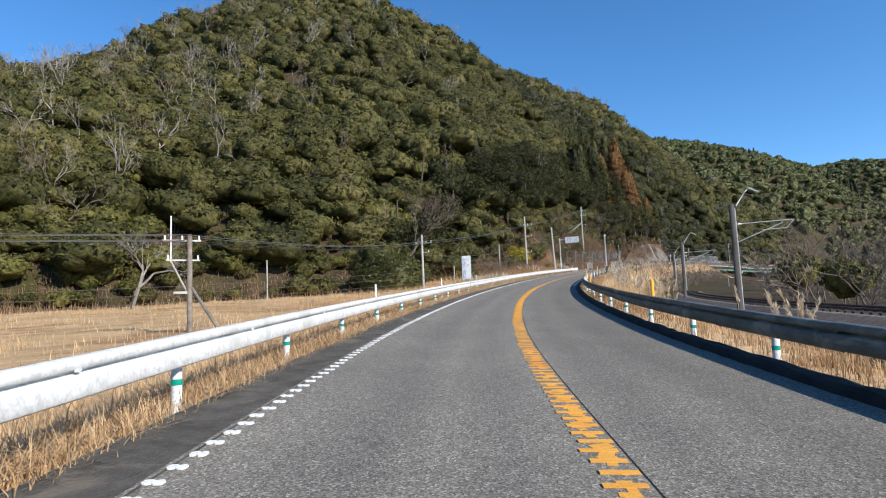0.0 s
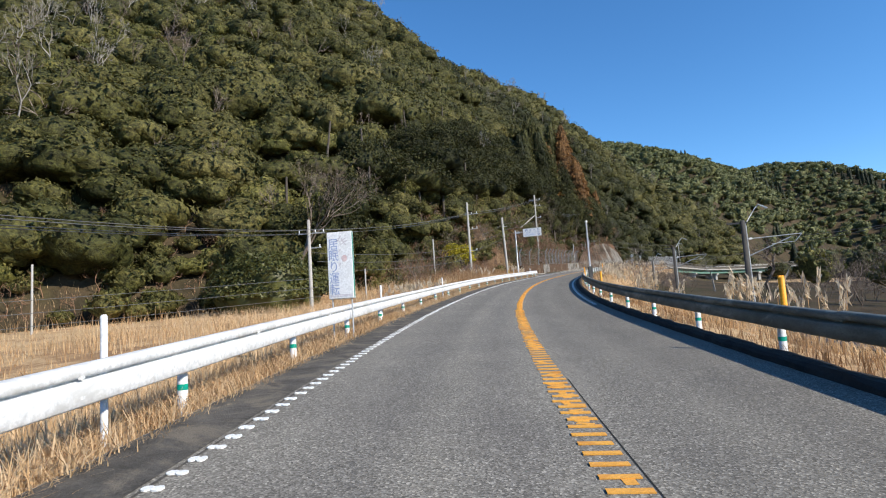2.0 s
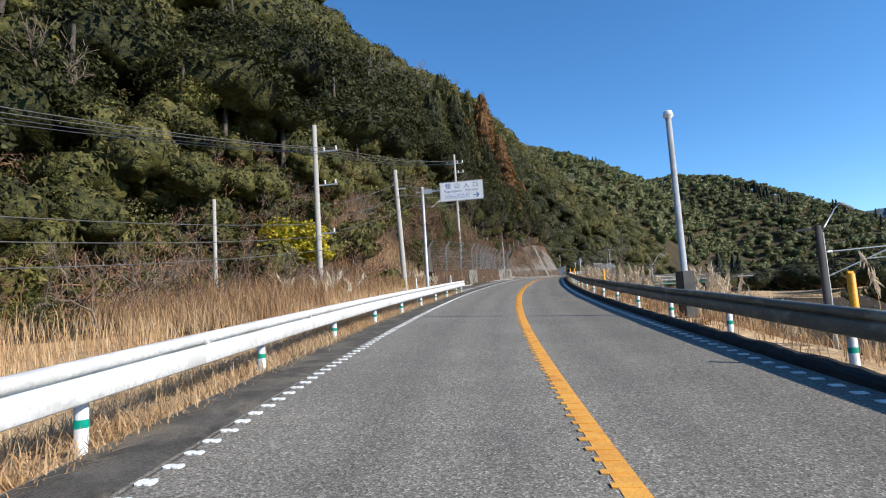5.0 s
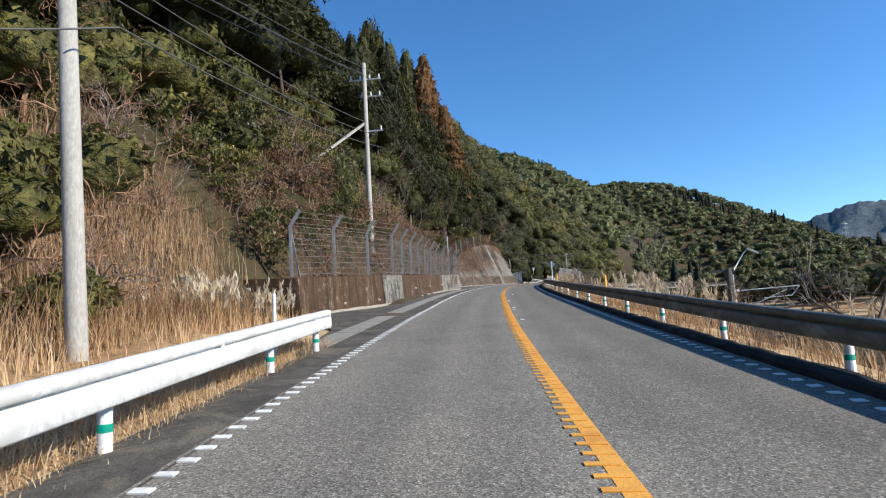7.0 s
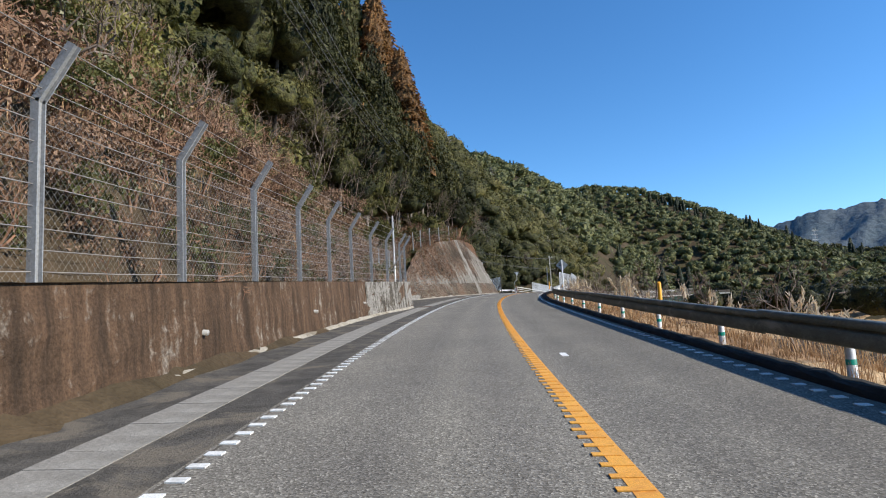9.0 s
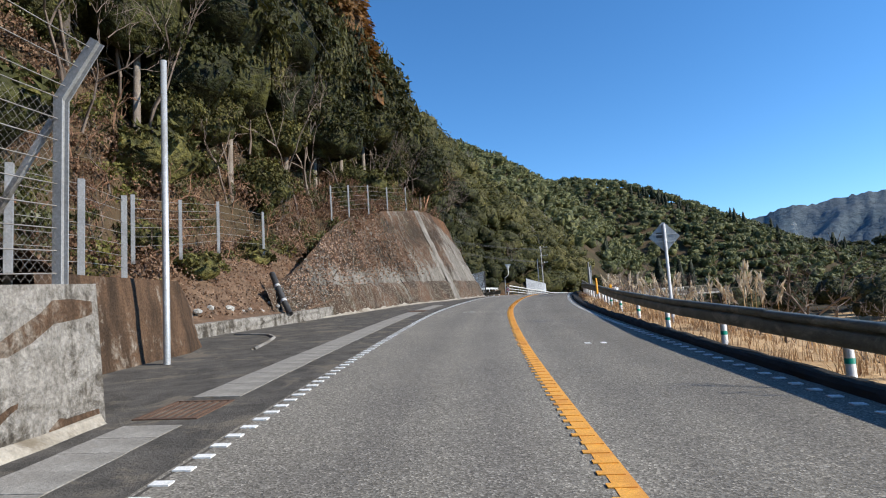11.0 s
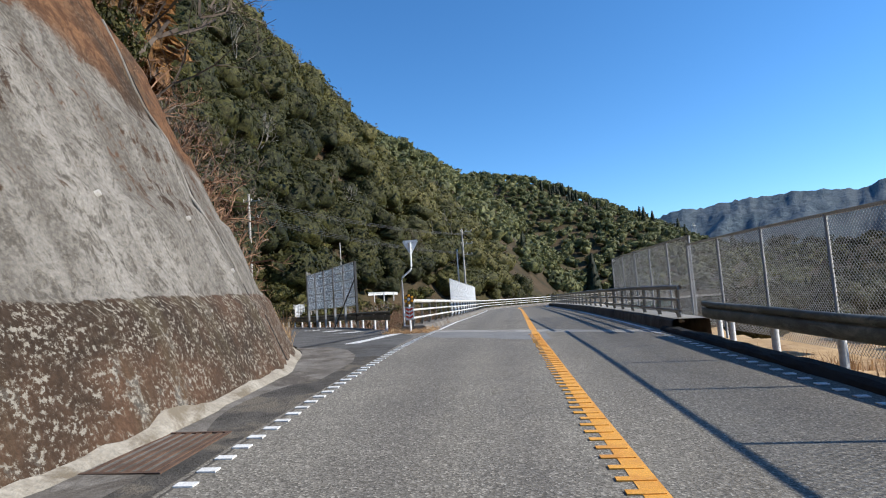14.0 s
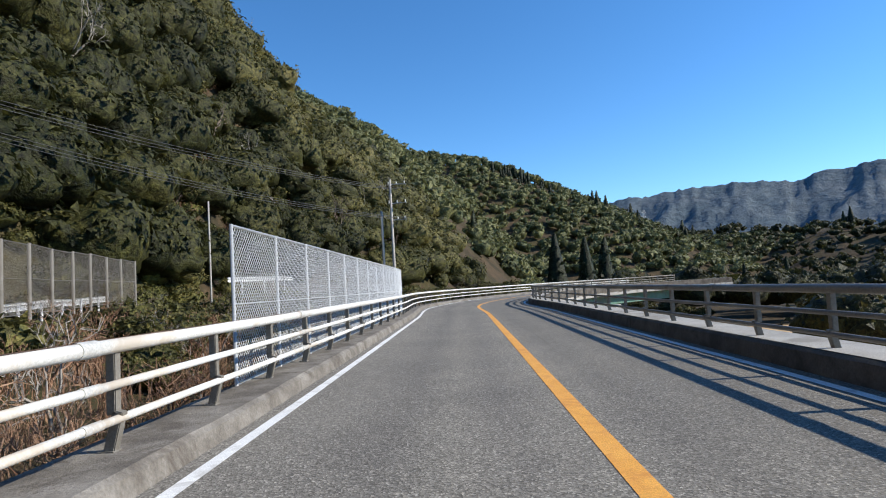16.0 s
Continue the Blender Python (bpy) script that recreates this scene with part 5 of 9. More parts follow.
def mesh_fence(label, spots, lo, hi, pitch, post_r, r, post_mat, rail=True):
    """Framed wire-mesh panels between round posts. spots: world places on the ground."""
    f = thing("mesh_fence", None, label, "fence")
    body = tube("post", [(0, 0, lo - 0.25), (0, 0, hi)], post_r, post_mat, 8)
    for p in spots:
        part("post", body, f, at=Matrix.Translation(p))
    for a, b in zip(spots, spots[1:]):
        d = b - a
        w = math.hypot(d.x, d.y)
        m = Matrix.Translation(a + Vector((0, 0, lo))) @ Matrix(((d.x / w, -d.y / w, 0, 0), (d.y / w, d.x / w, 0, 0), (d.z / w, 0, 1, 0), (0, 0, 0, 1)))
        pan = part("mesh_panel", chain_mesh(w, hi - lo, pitch, r, post_mat, "mesh_panel"), f, at=m)
        if rail:
            for z, rr in ((0.02, 0.02), ((hi - lo) / 2, 0.012), (hi - lo - 0.02, 0.022)):
                part("rail", tube("rail", [(0, 0, z), (w, 0, z)], rr, post_mat, 6), pan)
    return f


mesh_fence("tall grey chain-link fence beside the bridge approach", [W(s, 4.4) for s in np.arange(196.15, 213.4, 2.45)], 0.1, 2.24, 0.075, 0.03, 0.0042, LINK_STEEL, False)
mesh_fence("grey chain-link fence behind the bridge railing", [W(s, float(np.interp(s, [213.4, 224.3], [4.5, 4.1]))) for s in np.arange(213.4, 224.4, 2.18)], 0.1, 2.5, 0.075, 0.03, 0.0042, LINK_STEEL, False)
for a, b, e0, e1, z in ((196.1, 213.3, 4.4, 4.4, 2.24), (213.4, 224.3, 4.5, 4.1, 2.5)):
    def rail_section(s, a=a, b=b, e0=e0, e1=e1, z=z):
        e = e0 + (e1 - e0) * (s - a) / (b - a)
        return [(e - 0.02, z - 0.03), (e - 0.02, z + 0.02), (e + 0.02, z + 0.02), (e + 0.02, z - 0.03), (e - 0.02, z - 0.03)]
    thing("fence_rail", strip("fence_rail", a, b, 1.0, rail_section, STEEL), "grey top rail of the chain-link fence", "fence rail")
mesh_fence("galvanised mesh screen behind the bridge railing", [W(s, -4.32, 0.1) for s in np.arange(232.3, 257, 2.0)], 0.1, 2.35, 0.09, 0.028, 0.006, STEEL)


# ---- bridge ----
# right kerb's face coloured darker for its shade; the top keeps lighter concrete
SHADED_KERB = plain("shaded_kerb_concrete", (0.07, 0.062, 0.052), (0.14, 0.125, 0.105), 1.8, 0.9, fine=30, bumpy=0.5, stain=(0.05, 0.042, 0.035))
GIRDER_GREEN = plain("green_painted_girder", (0.10, 0.20, 0.15), (0.14, 0.26, 0.2), 0.8, 0.6, fine=20, bumpy=0.05, stain=(0.12, 0.15, 0.11))
thing("bridge_kerb", rough_strip("bridge_kerb", 216.9, 330, 0.5, [(-3.55, -0.1), (-3.6, 0.16), (-3.66, 0.2), (-4.3, 0.2), (-4.45, 0.19), (-4.47, -0.5)], KERB_STONE, 0.008, 11), "rough worn concrete bridge kerb", "kerb", kind="structure")
thing("bridge_kerb", rough_strip("bridge_kerb", 211.5, 330, 0.5, [(3.3, -0.1), (3.34, 0.26), (3.4, 0.3), (4.1, 0.3), (4.25, 0.29), (4.27, -0.5)], SHADED_KERB, 0.006, 12), "concrete bridge kerb with a face darkened for shade and a pale top", "kerb", kind="structure")
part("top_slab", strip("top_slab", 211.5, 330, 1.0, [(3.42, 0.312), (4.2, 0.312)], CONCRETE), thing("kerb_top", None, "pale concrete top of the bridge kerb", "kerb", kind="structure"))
thing("bridge_deck", strip("bridge_deck", 214, 330, 1.0, [(-4.47, -0.4), (-4.47, -0.75), (4.27, -0.75), (4.27, -0.4)], CONCRETE), "concrete underside of the bridge deck", "bridge", kind="structure")
for e in (-3.0, 0.0, 3.0):
    thing("girder", strip("girder", 224, 318, 2.0, [(e - 0.18, -0.75), (e - 0.18, -1.9), (e + 0.18, -1.9), (e + 0.18, -0.75)], GIRDER_GREEN), "green painted steel bridge girder", "girder", "bridge girders")


def abut(s, lo):
    m = on_road(s, 0, 0)
    return thing("pier", boxes("pier", [(m, (-3.6, 3.6, -0.6, 0.6, -lo, -1.9)), (m, (-4.2, 4.2, -0.8, 0.8, -2.5, -1.9))], CONCRETE, 0.05), "pale concrete bridge pier", "pier", "bridge piers")


for s in (223.5, 250, 276, 302):
    abut(s, 9.0)


def bridge_rail(label, s0, s1, e, base, mat, post_mat, side):
    """Three-bar railing: a thick top rail and two thinner ones on shaped posts."""
    rail = thing("bridge_railing", None, label, "railing")
    post = boxes("post", [(pose(0, 0, 0), (-0.04, 0.04, -0.045, 0.045, 0.3, 0.82)), (pose(side * -0.03, 0, 0, 0, side * 14, 0), (-0.045, 0.045, -0.045, 0.045, -0.03, 0.34)), (pose(side * -0.045, 0, 0), (-0.075, 0.075, -0.07, 0.07, -0.02, 0.015))], post_mat, 0.008)
    s = s0
    while s < s1:
        part("post", post, rail, at=on_road(s + 0.4, e - side * 0.03, base))
        b = s + 2.0
        s = b
    for h, r, name in ((0.86, 0.062, "top_rail"), (0.55, 0.036, "rail"), (0.27, 0.036, "rail")):
        a = s0
        while a < s1:
            b = min(a + 6.0, s1)
            pts = [W(x, e + side * (0.03 if name == "rail" else 0.0), base + h) for x in np.linspace(a, b, 7)]
            bar = part(name, tube(name, pts, r, mat, 12), rail)
            part("sleeve", tube("sleeve", [W(b - 0.12, e + side * (0.03 if name == "rail" else 0.0), base + h), W(b + 0.12, e + side * (0.03 if name == "rail" else 0.0), base + h)], r + 0.006, mat, 12), bar)
            a = b
    return rail


LBR = bridge_rail("ivory steel bridge railing with a rust-streaked top bar", 216.5, 318, -4.0, 0.2, IVORY_STEEL, BROWN_STEEL, 1)
RBR = bridge_rail("weathered brown-grey steel bridge railing", 211.6, 318, 3.62, 0.22, BROWN_STEEL, BROWN_STEEL, -1)
rust = part("rust", strip("rust", 217, 236, 0.5, lambda s: [(-4.03 - 0.012 * math.sin(s * 3), 1.1185), (-4.0, 1.1235), (-3.975 + 0.012 * math.sin(s * 2.3), 1.1195)], RUST), LBR, "rust streak along the top bar")

# expansion joint: a pale skewed band with a zigzag seam
def seam(e):
    return 214.2 - 0.68 * e


def skew_band(name, e0, e1, near, far, h, mat, steps=24, rows=5):
    V = []
    for e in np.linspace(e0, e1, steps):
        for k in range(rows):
            f = k / (rows - 1)
            V.append(W(near(e) * (1 - f) + far(e) * f, e, h))
    return mesh_np(name, V, grid_faces(steps, rows)[:, ::-1], mat)


thing("expansion_joint", skew_band("expansion_joint", -3.4, 3.28, lambda e: seam(e) - 0.65 + 0.03 * math.sin(e * 5), lambda e: seam(e) + 0.4, 0.004, CONCRETE), "pale concrete bridge joint slanting across the road", "expansion joint", kind="structure")
zig = []
for k in range(46):
    e = -3.4 + k * 0.145
    za, zb = (-0.13, 0.14, 0.14, -0.13)[k % 4], (-0.13, 0.14, 0.14, -0.13)[(k + 1) % 4]
    a, b = W(seam(e) + za, e, 0.007), W(seam(e + 0.145) + zb, e + 0.145, 0.007)
    d = (b - a).normalized()
    n = Vector((d.y, -d.x, 0)) * 0.018
    zig.append((I4, np.array([a - n, a + n, b + n, b - n]), np.array([(0, 1, 2, 3)])))
thing("joint_seam", mesh_np("joint_seam", *joined(zig), DARK_STEEL), "dark zigzag steel seam of the bridge joint", "expansion joint", kind="structure")
thing("repair_patch", skew_band("repair_patch", -3.05, 0.3, lambda e: 210.8 - 0.8 * (e + 0.2) + 0.12 * math.sin(e * 3.1), lambda e: seam(e) - 0.66, 0.0035, plain("grey_patch", (0.19, 0.19, 0.188), (0.24, 0.238, 0.232), 1.5, 0.85, fine=70, bumpy=0.3)), "lighter grey asphalt repair before the bridge", "road repair", kind="structure")

# ---- side road ----
SIDE_L = [(208.2, -5.15), (211.3, -6.2), (214.5, -8.5), (221.6, -12.2), (231, -17.8), (244, -25.3), (262, -34)]
SIDE_R = [(208.0, -3.34), (213.5, -3.45), (216.4, -4.5), (223.5, -7.6), (230, -11.0), (240, -17.5), (258, -27)]


def off_side_road(P, gap=0.15):
    """Those of the places P that lie clear of the side road."""
    P = np.array(P)
    S_, E_ = road_coords(P[:, 0], P[:, 1])
    lo_ = np.interp(S_, [p[0] for p in SIDE_L], [p[1] for p in SIDE_L]) - gap
    hi_ = np.interp(S_, [p[0] for p in SIDE_R], [p[1] for p in SIDE_R]) + gap
    return P[~((S_ > 208) & (S_ < 262) & (E_ > lo_) & (E_ < hi_))]


def side_points(n=40):
    q = np.linspace(0, 6, n)
    out = []
    for pts in (SIDE_L, SIDE_R):
        out.append([(np.interp(q, range(7), [p[0] for p in pts])[i], np.interp(q, range(7), [p[1] for p in pts])[i]) for i in range(n)])
    return out


SIDE_ASPHALT = plain("side_asphalt", (0.085, 0.083, 0.08), (0.15, 0.147, 0.14), 1.6, 0.92, fine=60, bumpy=0.5, stain=(0.07, 0.066, 0.06))


def build_side_road():
    l, r = side_points()
    V = []
    for i, (a, b) in enumerate(zip(l, r)):
        A, B = W(*a, 0), W(*b, 0)
        for k in range(6):
            q = A * (1 - k / 5) + B * k / 5
            g = float(land(np.array([q.x]), np.array([q.y]))[0]) + 0.06 - q.z
            V.append(q + Vector((0, 0, max(0.012, min(g, 0.4) if a[0] > 219 else 0.012))))
    thing("side_road", mesh_np("side_road", V, grid_faces(40, 6), SIDE_ASPHALT), "narrow grey asphalt side road joining from the hillside", "side road", kind="structure")
    # concrete wedge and kerb arc at the corner
    arc = [W(199.2, -3.7, 0.014), W(207.1, -3.65, 0.02), W(208.3, -3.9, 0.02), W(209.6, -4.4, 0.02), W(210.6, -5.1, 0.02)]
    inn = [W(199.2, -4.5, 0.03), W(207.1, -4.9, 0.03), W(208.3, -5.1, 0.03), W(209.4, -5.4, 0.03), W(210.4, -5.9, 0.03)]
    thing("corner_pavement", mesh_np("corner_pavement", arc + inn, [(k, k + 1, k + 6, k + 5) for k in range(4)], KERB_STONE), "rough concrete corner beside the slope", "pavement", kind="structure")
    # stop line and channel
    a, b = W(211.4, -4.8, 0.02), W(215.35, -4.32, 0.02)
    d = (b - a).normalized()
    n = Vector((d.y, -d.x, 0)) * 0.2
    thing("stop_line", mesh_np("stop_line", [a - n, a + n, b + n, b - n], [(0, 1, 2, 3)], WHITE_LINE), "broad white stop line across the side road", "road marking", kind="structure")
    pts = [(210.8, -5.85), (213.0, -5.48), (214.95, -5.13), (215.95, -4.92), (217.2, -4.98)]
    dark = []
    for (s0, e0), (s1, e1) in zip(pts, pts[1:]):
        A, B = W(s0, e0, 0.022), W(s1, e1, 0.022)
        d = (B - A).normalized()
        n = Vector((d.y, -d.x, 0)) * 0.13
        for k in range(5):
            f = (k - 2) * 0.4
            dark.append((I4, np.array([A + n * (f - 0.16), A + n * (f + 0.16), B + n * (f + 0.16), B + n * (f - 0.16)]), np.array([(0, 1, 2, 3)])))
    thing("channel_grating", mesh_np("channel_grating", *joined(dark), DARK_STEEL), "dark iron channel grating across the side road", "grating", kind="structure")


build_side_road()


def text_mesh(name, body, size, mat, extrude=0.002, stretch=1.0, align='CENTER', bold=0.0):
    cu = bpy.data.curves.new(name, 'FONT')
    cu.offset = bold
    cu.body, cu.size, cu.extrude, cu.align_x, cu.align_y = body, size, extrude, align, 'CENTER'
    ob = bpy.data.objects.new(name, cu)
    scene.collection.objects.link(ob)
    dg = bpy.context.evaluated_depsgraph_get()
    me = bpy.data.meshes.new_from_object(ob.evaluated_get(dg))
    bpy.data.objects.remove(ob)
    bpy.data.curves.remove(cu)
    for v in me.vertices:
        v.co.y *= stretch
    me.materials.clear()
    me.materials.append(mat)
    return me


def build_stop_writing():
    """Three painted signs on the side road, read by those who come down it."""
    group = thing("stop_writing", None, "white painted stop lettering on the side road", "road marking", kind="structure")
    for ch, s, e in (("止", 217.9, -6.6), ("ま", 220.6, -8.2), ("れ", 223.5, -10.1)):
        p = W(s, e, 0.03)
        d = (W(213.2, -4.6) - W(222, -9.8)).normalized()
        turn = math.degrees(math.atan2(d.y, d.x)) - 90
        part("letter", text_mesh("letter", ch, 1.12, WHITE_LINE, 0.001, 1.6, bold=0.022), group, at=Matrix.Translation(p) @ pose(0, 0, 0, 0, 0, turn))


build_stop_writing()


def free_rail(label, pts, mat, h=0.72, post_gap=2.0, post_mat=None):
    """A steel beam along world places, with posts."""
    rail = thing("guard_rail", None, label, "guard rail")
    V = []
    for i, p in enumerate(pts):
        d = (pts[min(i + 1, len(pts) - 1)] - pts[max(i - 1, 0)])
        n = Vector((-d.y, d.x, 0)).normalized()
        for a, b in WAVE + [(a - 0.012, b) for a, b in reversed(WAVE)] + [WAVE[0]]:
            V.append(p + n * a + Vector((0, 0, b - 0.74 + h)))
    part("beam", mesh_np("beam", V, grid_faces(len(pts), 2 * len(WAVE) + 1), mat, True), rail)
    body = tube("post", [(0, 0, -0.5), (0, 0, h - 0.04)], 0.06, post_mat or WHITE_STEEL, 10)
    for a, b in zip(pts, pts[1:]):
        part("post", body, rail, at=Matrix.Translation((a + b) / 2))
    return rail


side_rail = []
for s in np.arange(219.6, 246, 2.0):
    p = W(s, float(np.interp(s, [219.6, 223, 227, 231, 238, 246], [-5.35, -6.95, -9.2, -11.65, -16.2, -21.1])), 0)
    side_rail.append(Vector((p.x, p.y, max(p.z, float(land(np.array([p.x]), np.array([p.y]))[0]) - 0.1))))
free_rail("weathered guard rail along the side road", side_rail, GALV)


NET_BLUE = plain("pale_blue_netting", (0.34, 0.42, 0.52), (0.46, 0.54, 0.63), 3, 0.6, fine=30, bumpy=0.05)


def build_panel_fence():
    """Framed dark netting screen beside the side road."""
    a, b = Vector((80.0, 208.7, 13.15)), Vector((81.2, 218.0, 13.35))
    f = thing("netting_screen", None, "framed blue-grey netting screen beside the side road", "screen")
    d = b - a
    w = math.hypot(d.x, d.y)
    m = Matrix.Translation(a) @ Matrix(((d.x / w, -d.y / w, 0, 0), (d.y / w, d.x / w, 0, 0), (0, 0, 1, 0), (0, 0, 0, 1)))
    part("net", chain_mesh(w, 2.2, 0.07, 0.006, NET_BLUE, "net"), f, at=m @ pose(0, 0, 0.8))
    for k in range(6):
        part("upright", boxes("upright", [(m @ pose(w * k / 5, 0, 0), (-0.05, 0.05, -0.06, 0.06, -0.6, 3.0))], FENCE_STEEL if k else DARK_STEEL, 0.006), f, "steel upright")
    for h in (0.8, 1.25, 1.7, 2.15, 2.6, 3.0):
        part("crossbar", tube("crossbar", [m @ Vector((0, 0, h)), m @ Vector((w, 0, h))], 0.018, STEEL, 6), f)
    part("brace", tube("brace", [m @ Vector((0, 0, 2.2)), m @ Vector((-0.1, 1.3, -0.4))], 0.03, DARK_STEEL, 8), f)


build_panel_fence()
low = [Vector((81.4, 218.6, 13.6)), Vector((82.5, 220.9, 13.7)), Vector((83.7, 223.2, 13.8)), Vector((84.9, 225.5, 13.9)), Vector((85.9, 228.0, 13.9)), Vector((86.9, 230.5, 14.0)), Vector((87.9, 233.0, 14.0)), Vector((89.0, 235.5, 14.1)), Vector((90.1, 238.0, 14.2)), Vector((91.3, 240.6, 14.2)), Vector((92.6, 243.6, 14.3)), Vector((94.1, 246.9, 14.4))]
mesh_fence("dark mesh fence on tall steel posts along the side road", low, 0.2, 2.85, 0.1, 0.07, 0.0045, BROWN_STEEL)
free_rail("pale guard rail behind the mesh fence", [p + Vector((-1.6, 0.6, -0.1)) for p in low[3:]], WHITE_STEEL)
free_rail("pale guard rail on the far hillside road", [Vector((100, 246, 15.2)), Vector((103, 249, 15.3)), Vector((106, 252, 15.4)), Vector((109, 254.5, 15.4))], WHITE_STEEL)


# ---- signs ----
def build_billboard():
    """Upright white warning board in a double frame behind the guard rail."""
    m = Matrix.Translation(W(42.7, -4.5, 0.0)) @ pose(0, 0, 0, 0, 0, heading(42.7) - 3)
    b = thing("warning_board", None, "tall white warning board with blue writing, on two posts", "sign", at=m)
    part("face", boxes("face", [(I4, (-0.32, 0.32, -0.05, 0.0, 0.92, 2.60))], SIGN_WHITE, 0.012), b)
    part("back", boxes("back", [(I4, (-0.33, 0.33, 0.04, 0.07, 0.91, 2.61))], SIGN_WHITE, 0.01), b, "second white board behind")
    part("rim", boxes("rim", [(I4, (0.322, 0.332, 0.0, 0.04, 0.95, 2.58))], GREEN_BAND), b, "dark green edge between the boards")
    for x in (-0.25, 0.25):
        part("leg", tube("leg", [(x, 0.02, -0.8), (x, 0.02, 2.55)], 0.02, STEEL, 8), b)
    for k, ch in enumerate("居眠り運転"):
        part("letter", text_mesh("letter", ch, 0.27, FADED_BLUE, 0.001, 1.15), b, "faded blue painted letter", at=pose(-0.16, -0.053, 2.27 - k * 0.285, 90, 0, 0))
    part("letter", text_mesh("letter", "キ", 0.26, FADED_PINK, 0.001), b, "faded painted letter", at=pose(0.12, -0.053, 2.32, 90, -20, 0))
    part("letter", text_mesh("letter", "ケン", 0.13, FADED_PINK, 0.001), b, "faded painted letter", at=pose(0.14, -0.053, 1.95, 90, -25, 0))
    part("mark", prism("mark", [(0.075 * math.cos(a), 0.085 * math.sin(a)) for a in np.linspace(0, 6.283, 13)[:-1]], -0.001, 0.001, plain("faded_pink_paint", (0.66, 0.48, 0.48), (0.74, 0.60, 0.59), 6, 0.5, fine=30, bumpy=0)), b, "faded pink painted shape", at=pose(0.12, -0.053, 1.92, 90, 0, 0))
    ticks = [(pose(x, -0.053, z, 0, 35, 0), (-0.012, 0.012, -0.001, 0.001, -0.05, 0.05)) for x, z in ((-0.02, 2.4), (0.02, 2.46), (0.0, 2.12), (0.0, 1.78))]
    part("tick", boxes("tick", ticks, FADED_PINK), b)
    bars = [(pose(-0.27 + k * 0.06, -0.053, 0.98 + 0.035 * j), (-0.026, 0.026, -0.001, 0.001, -0.011, 0.011)) for k in range(10) for j in range(2)]
    part("small_print", boxes("small_print", bars, FADED_PINK), b, "row of small grey bars")


build_billboard()


def build_direction_sign():
    """Overhanging guide sign on a steel pole."""
    base = W(99.9, -4.55, 0.3)
    m = Matrix.Translation(base) @ pose(0, 0, 0, 0, 0, heading(99.9))
    s = thing("guide_sign", None, "white overhanging guide sign with blue lettering on a steel pole", "road sign", at=m)
    part("pole", tube("pole", [(0, 0, -0.4), (0, 0, 3.5), (0, 0, 5.45)], [0.085, 0.08, 0.075], STEEL, 16), s)
    part("cap", tube("cap", [(0, 0, 5.45), (0, 0, 5.5)], [0.085, 0.05], CERAMIC, 16), s)
    part("arm", boxes("arm", [(I4, (-0.3, 3.0, -0.03, 0.03, 5.2, 5.27)), (I4, (0.08, 0.5, -0.04, 0.04, 5.12, 5.35))], STEEL, 0.008), s)
    pan = part("panel", boxes("panel", [(I4, (0.95, 3.1, -0.12, -0.08, 4.63, 5.58))], SIGN_WHITE, 0.015), s)
    part("rim", boxes("rim", [(I4, (0.93, 3.12, -0.115, -0.085, 5.57, 5.60)), (I4, (0.93, 3.12, -0.115, -0.085, 4.61, 4.64)), (I4, (0.92, 0.955, -0.115, -0.085, 4.61, 5.60)), (I4, (3.095, 3.13, -0.115, -0.085, 4.61, 5.60))], STEEL), pan)
    for k, ch in enumerate("鏡山入口"):
        part("letter", text_mesh("letter", ch, 0.3, SIGN_BLUE, 0.001), pan, "blue letter", at=pose(1.36 + k * 0.46, -0.123, 5.36, 90, 0, 0))
    part("lettering", text_mesh("lettering", "Kagamiyama", 0.185, SIGN_BLUE, 0.001), pan, "blue lettering", at=pose(1.6, -0.123, 5.12, 90, 0, 0))
    part("lettering", text_mesh("lettering", "Entrance", 0.185, SIGN_BLUE, 0.001), pan, "blue lettering", at=pose(2.56, -0.123, 5.12, 90, 0, 0))
    part("distance", text_mesh("distance", "800m先右折", 0.245, FADED_BLUE, 0.001), pan, "faded grey-blue lettering", at=pose(1.82, -0.123, 4.82, 90, 0, 0))
    arrow = prism("arrow", [(-0.16, -0.022), (0.05, -0.022), (0.05, 0.022), (-0.16, 0.022)], -0.001, 0.001, SIGN_BLUE)
    part("arrow", arrow, pan, "blue arrow", at=pose(2.76, -0.123, 4.84, 90, 0, 0))
    for sg in (1, -1):
        part("arrow_head", prism("arrow_head", [(0.17, 0.0), (0.04, 0.14 * sg), (-0.02, 0.14 * sg), (0.08, 0.0)][::sg], -0.001, 0.001, SIGN_BLUE), pan, "blue arrow head", at=pose(2.76, -0.123, 4.84, 90, 0, 0))
    part("box_line", boxes("box_line", [(I4, (1.02, 3.03, -0.122, -0.12, 4.965, 4.973)), (I4, (1.02, 1.028, -0.122, -0.12, 4.68, 4.97))], FADED_BLUE), pan)


build_direction_sign()


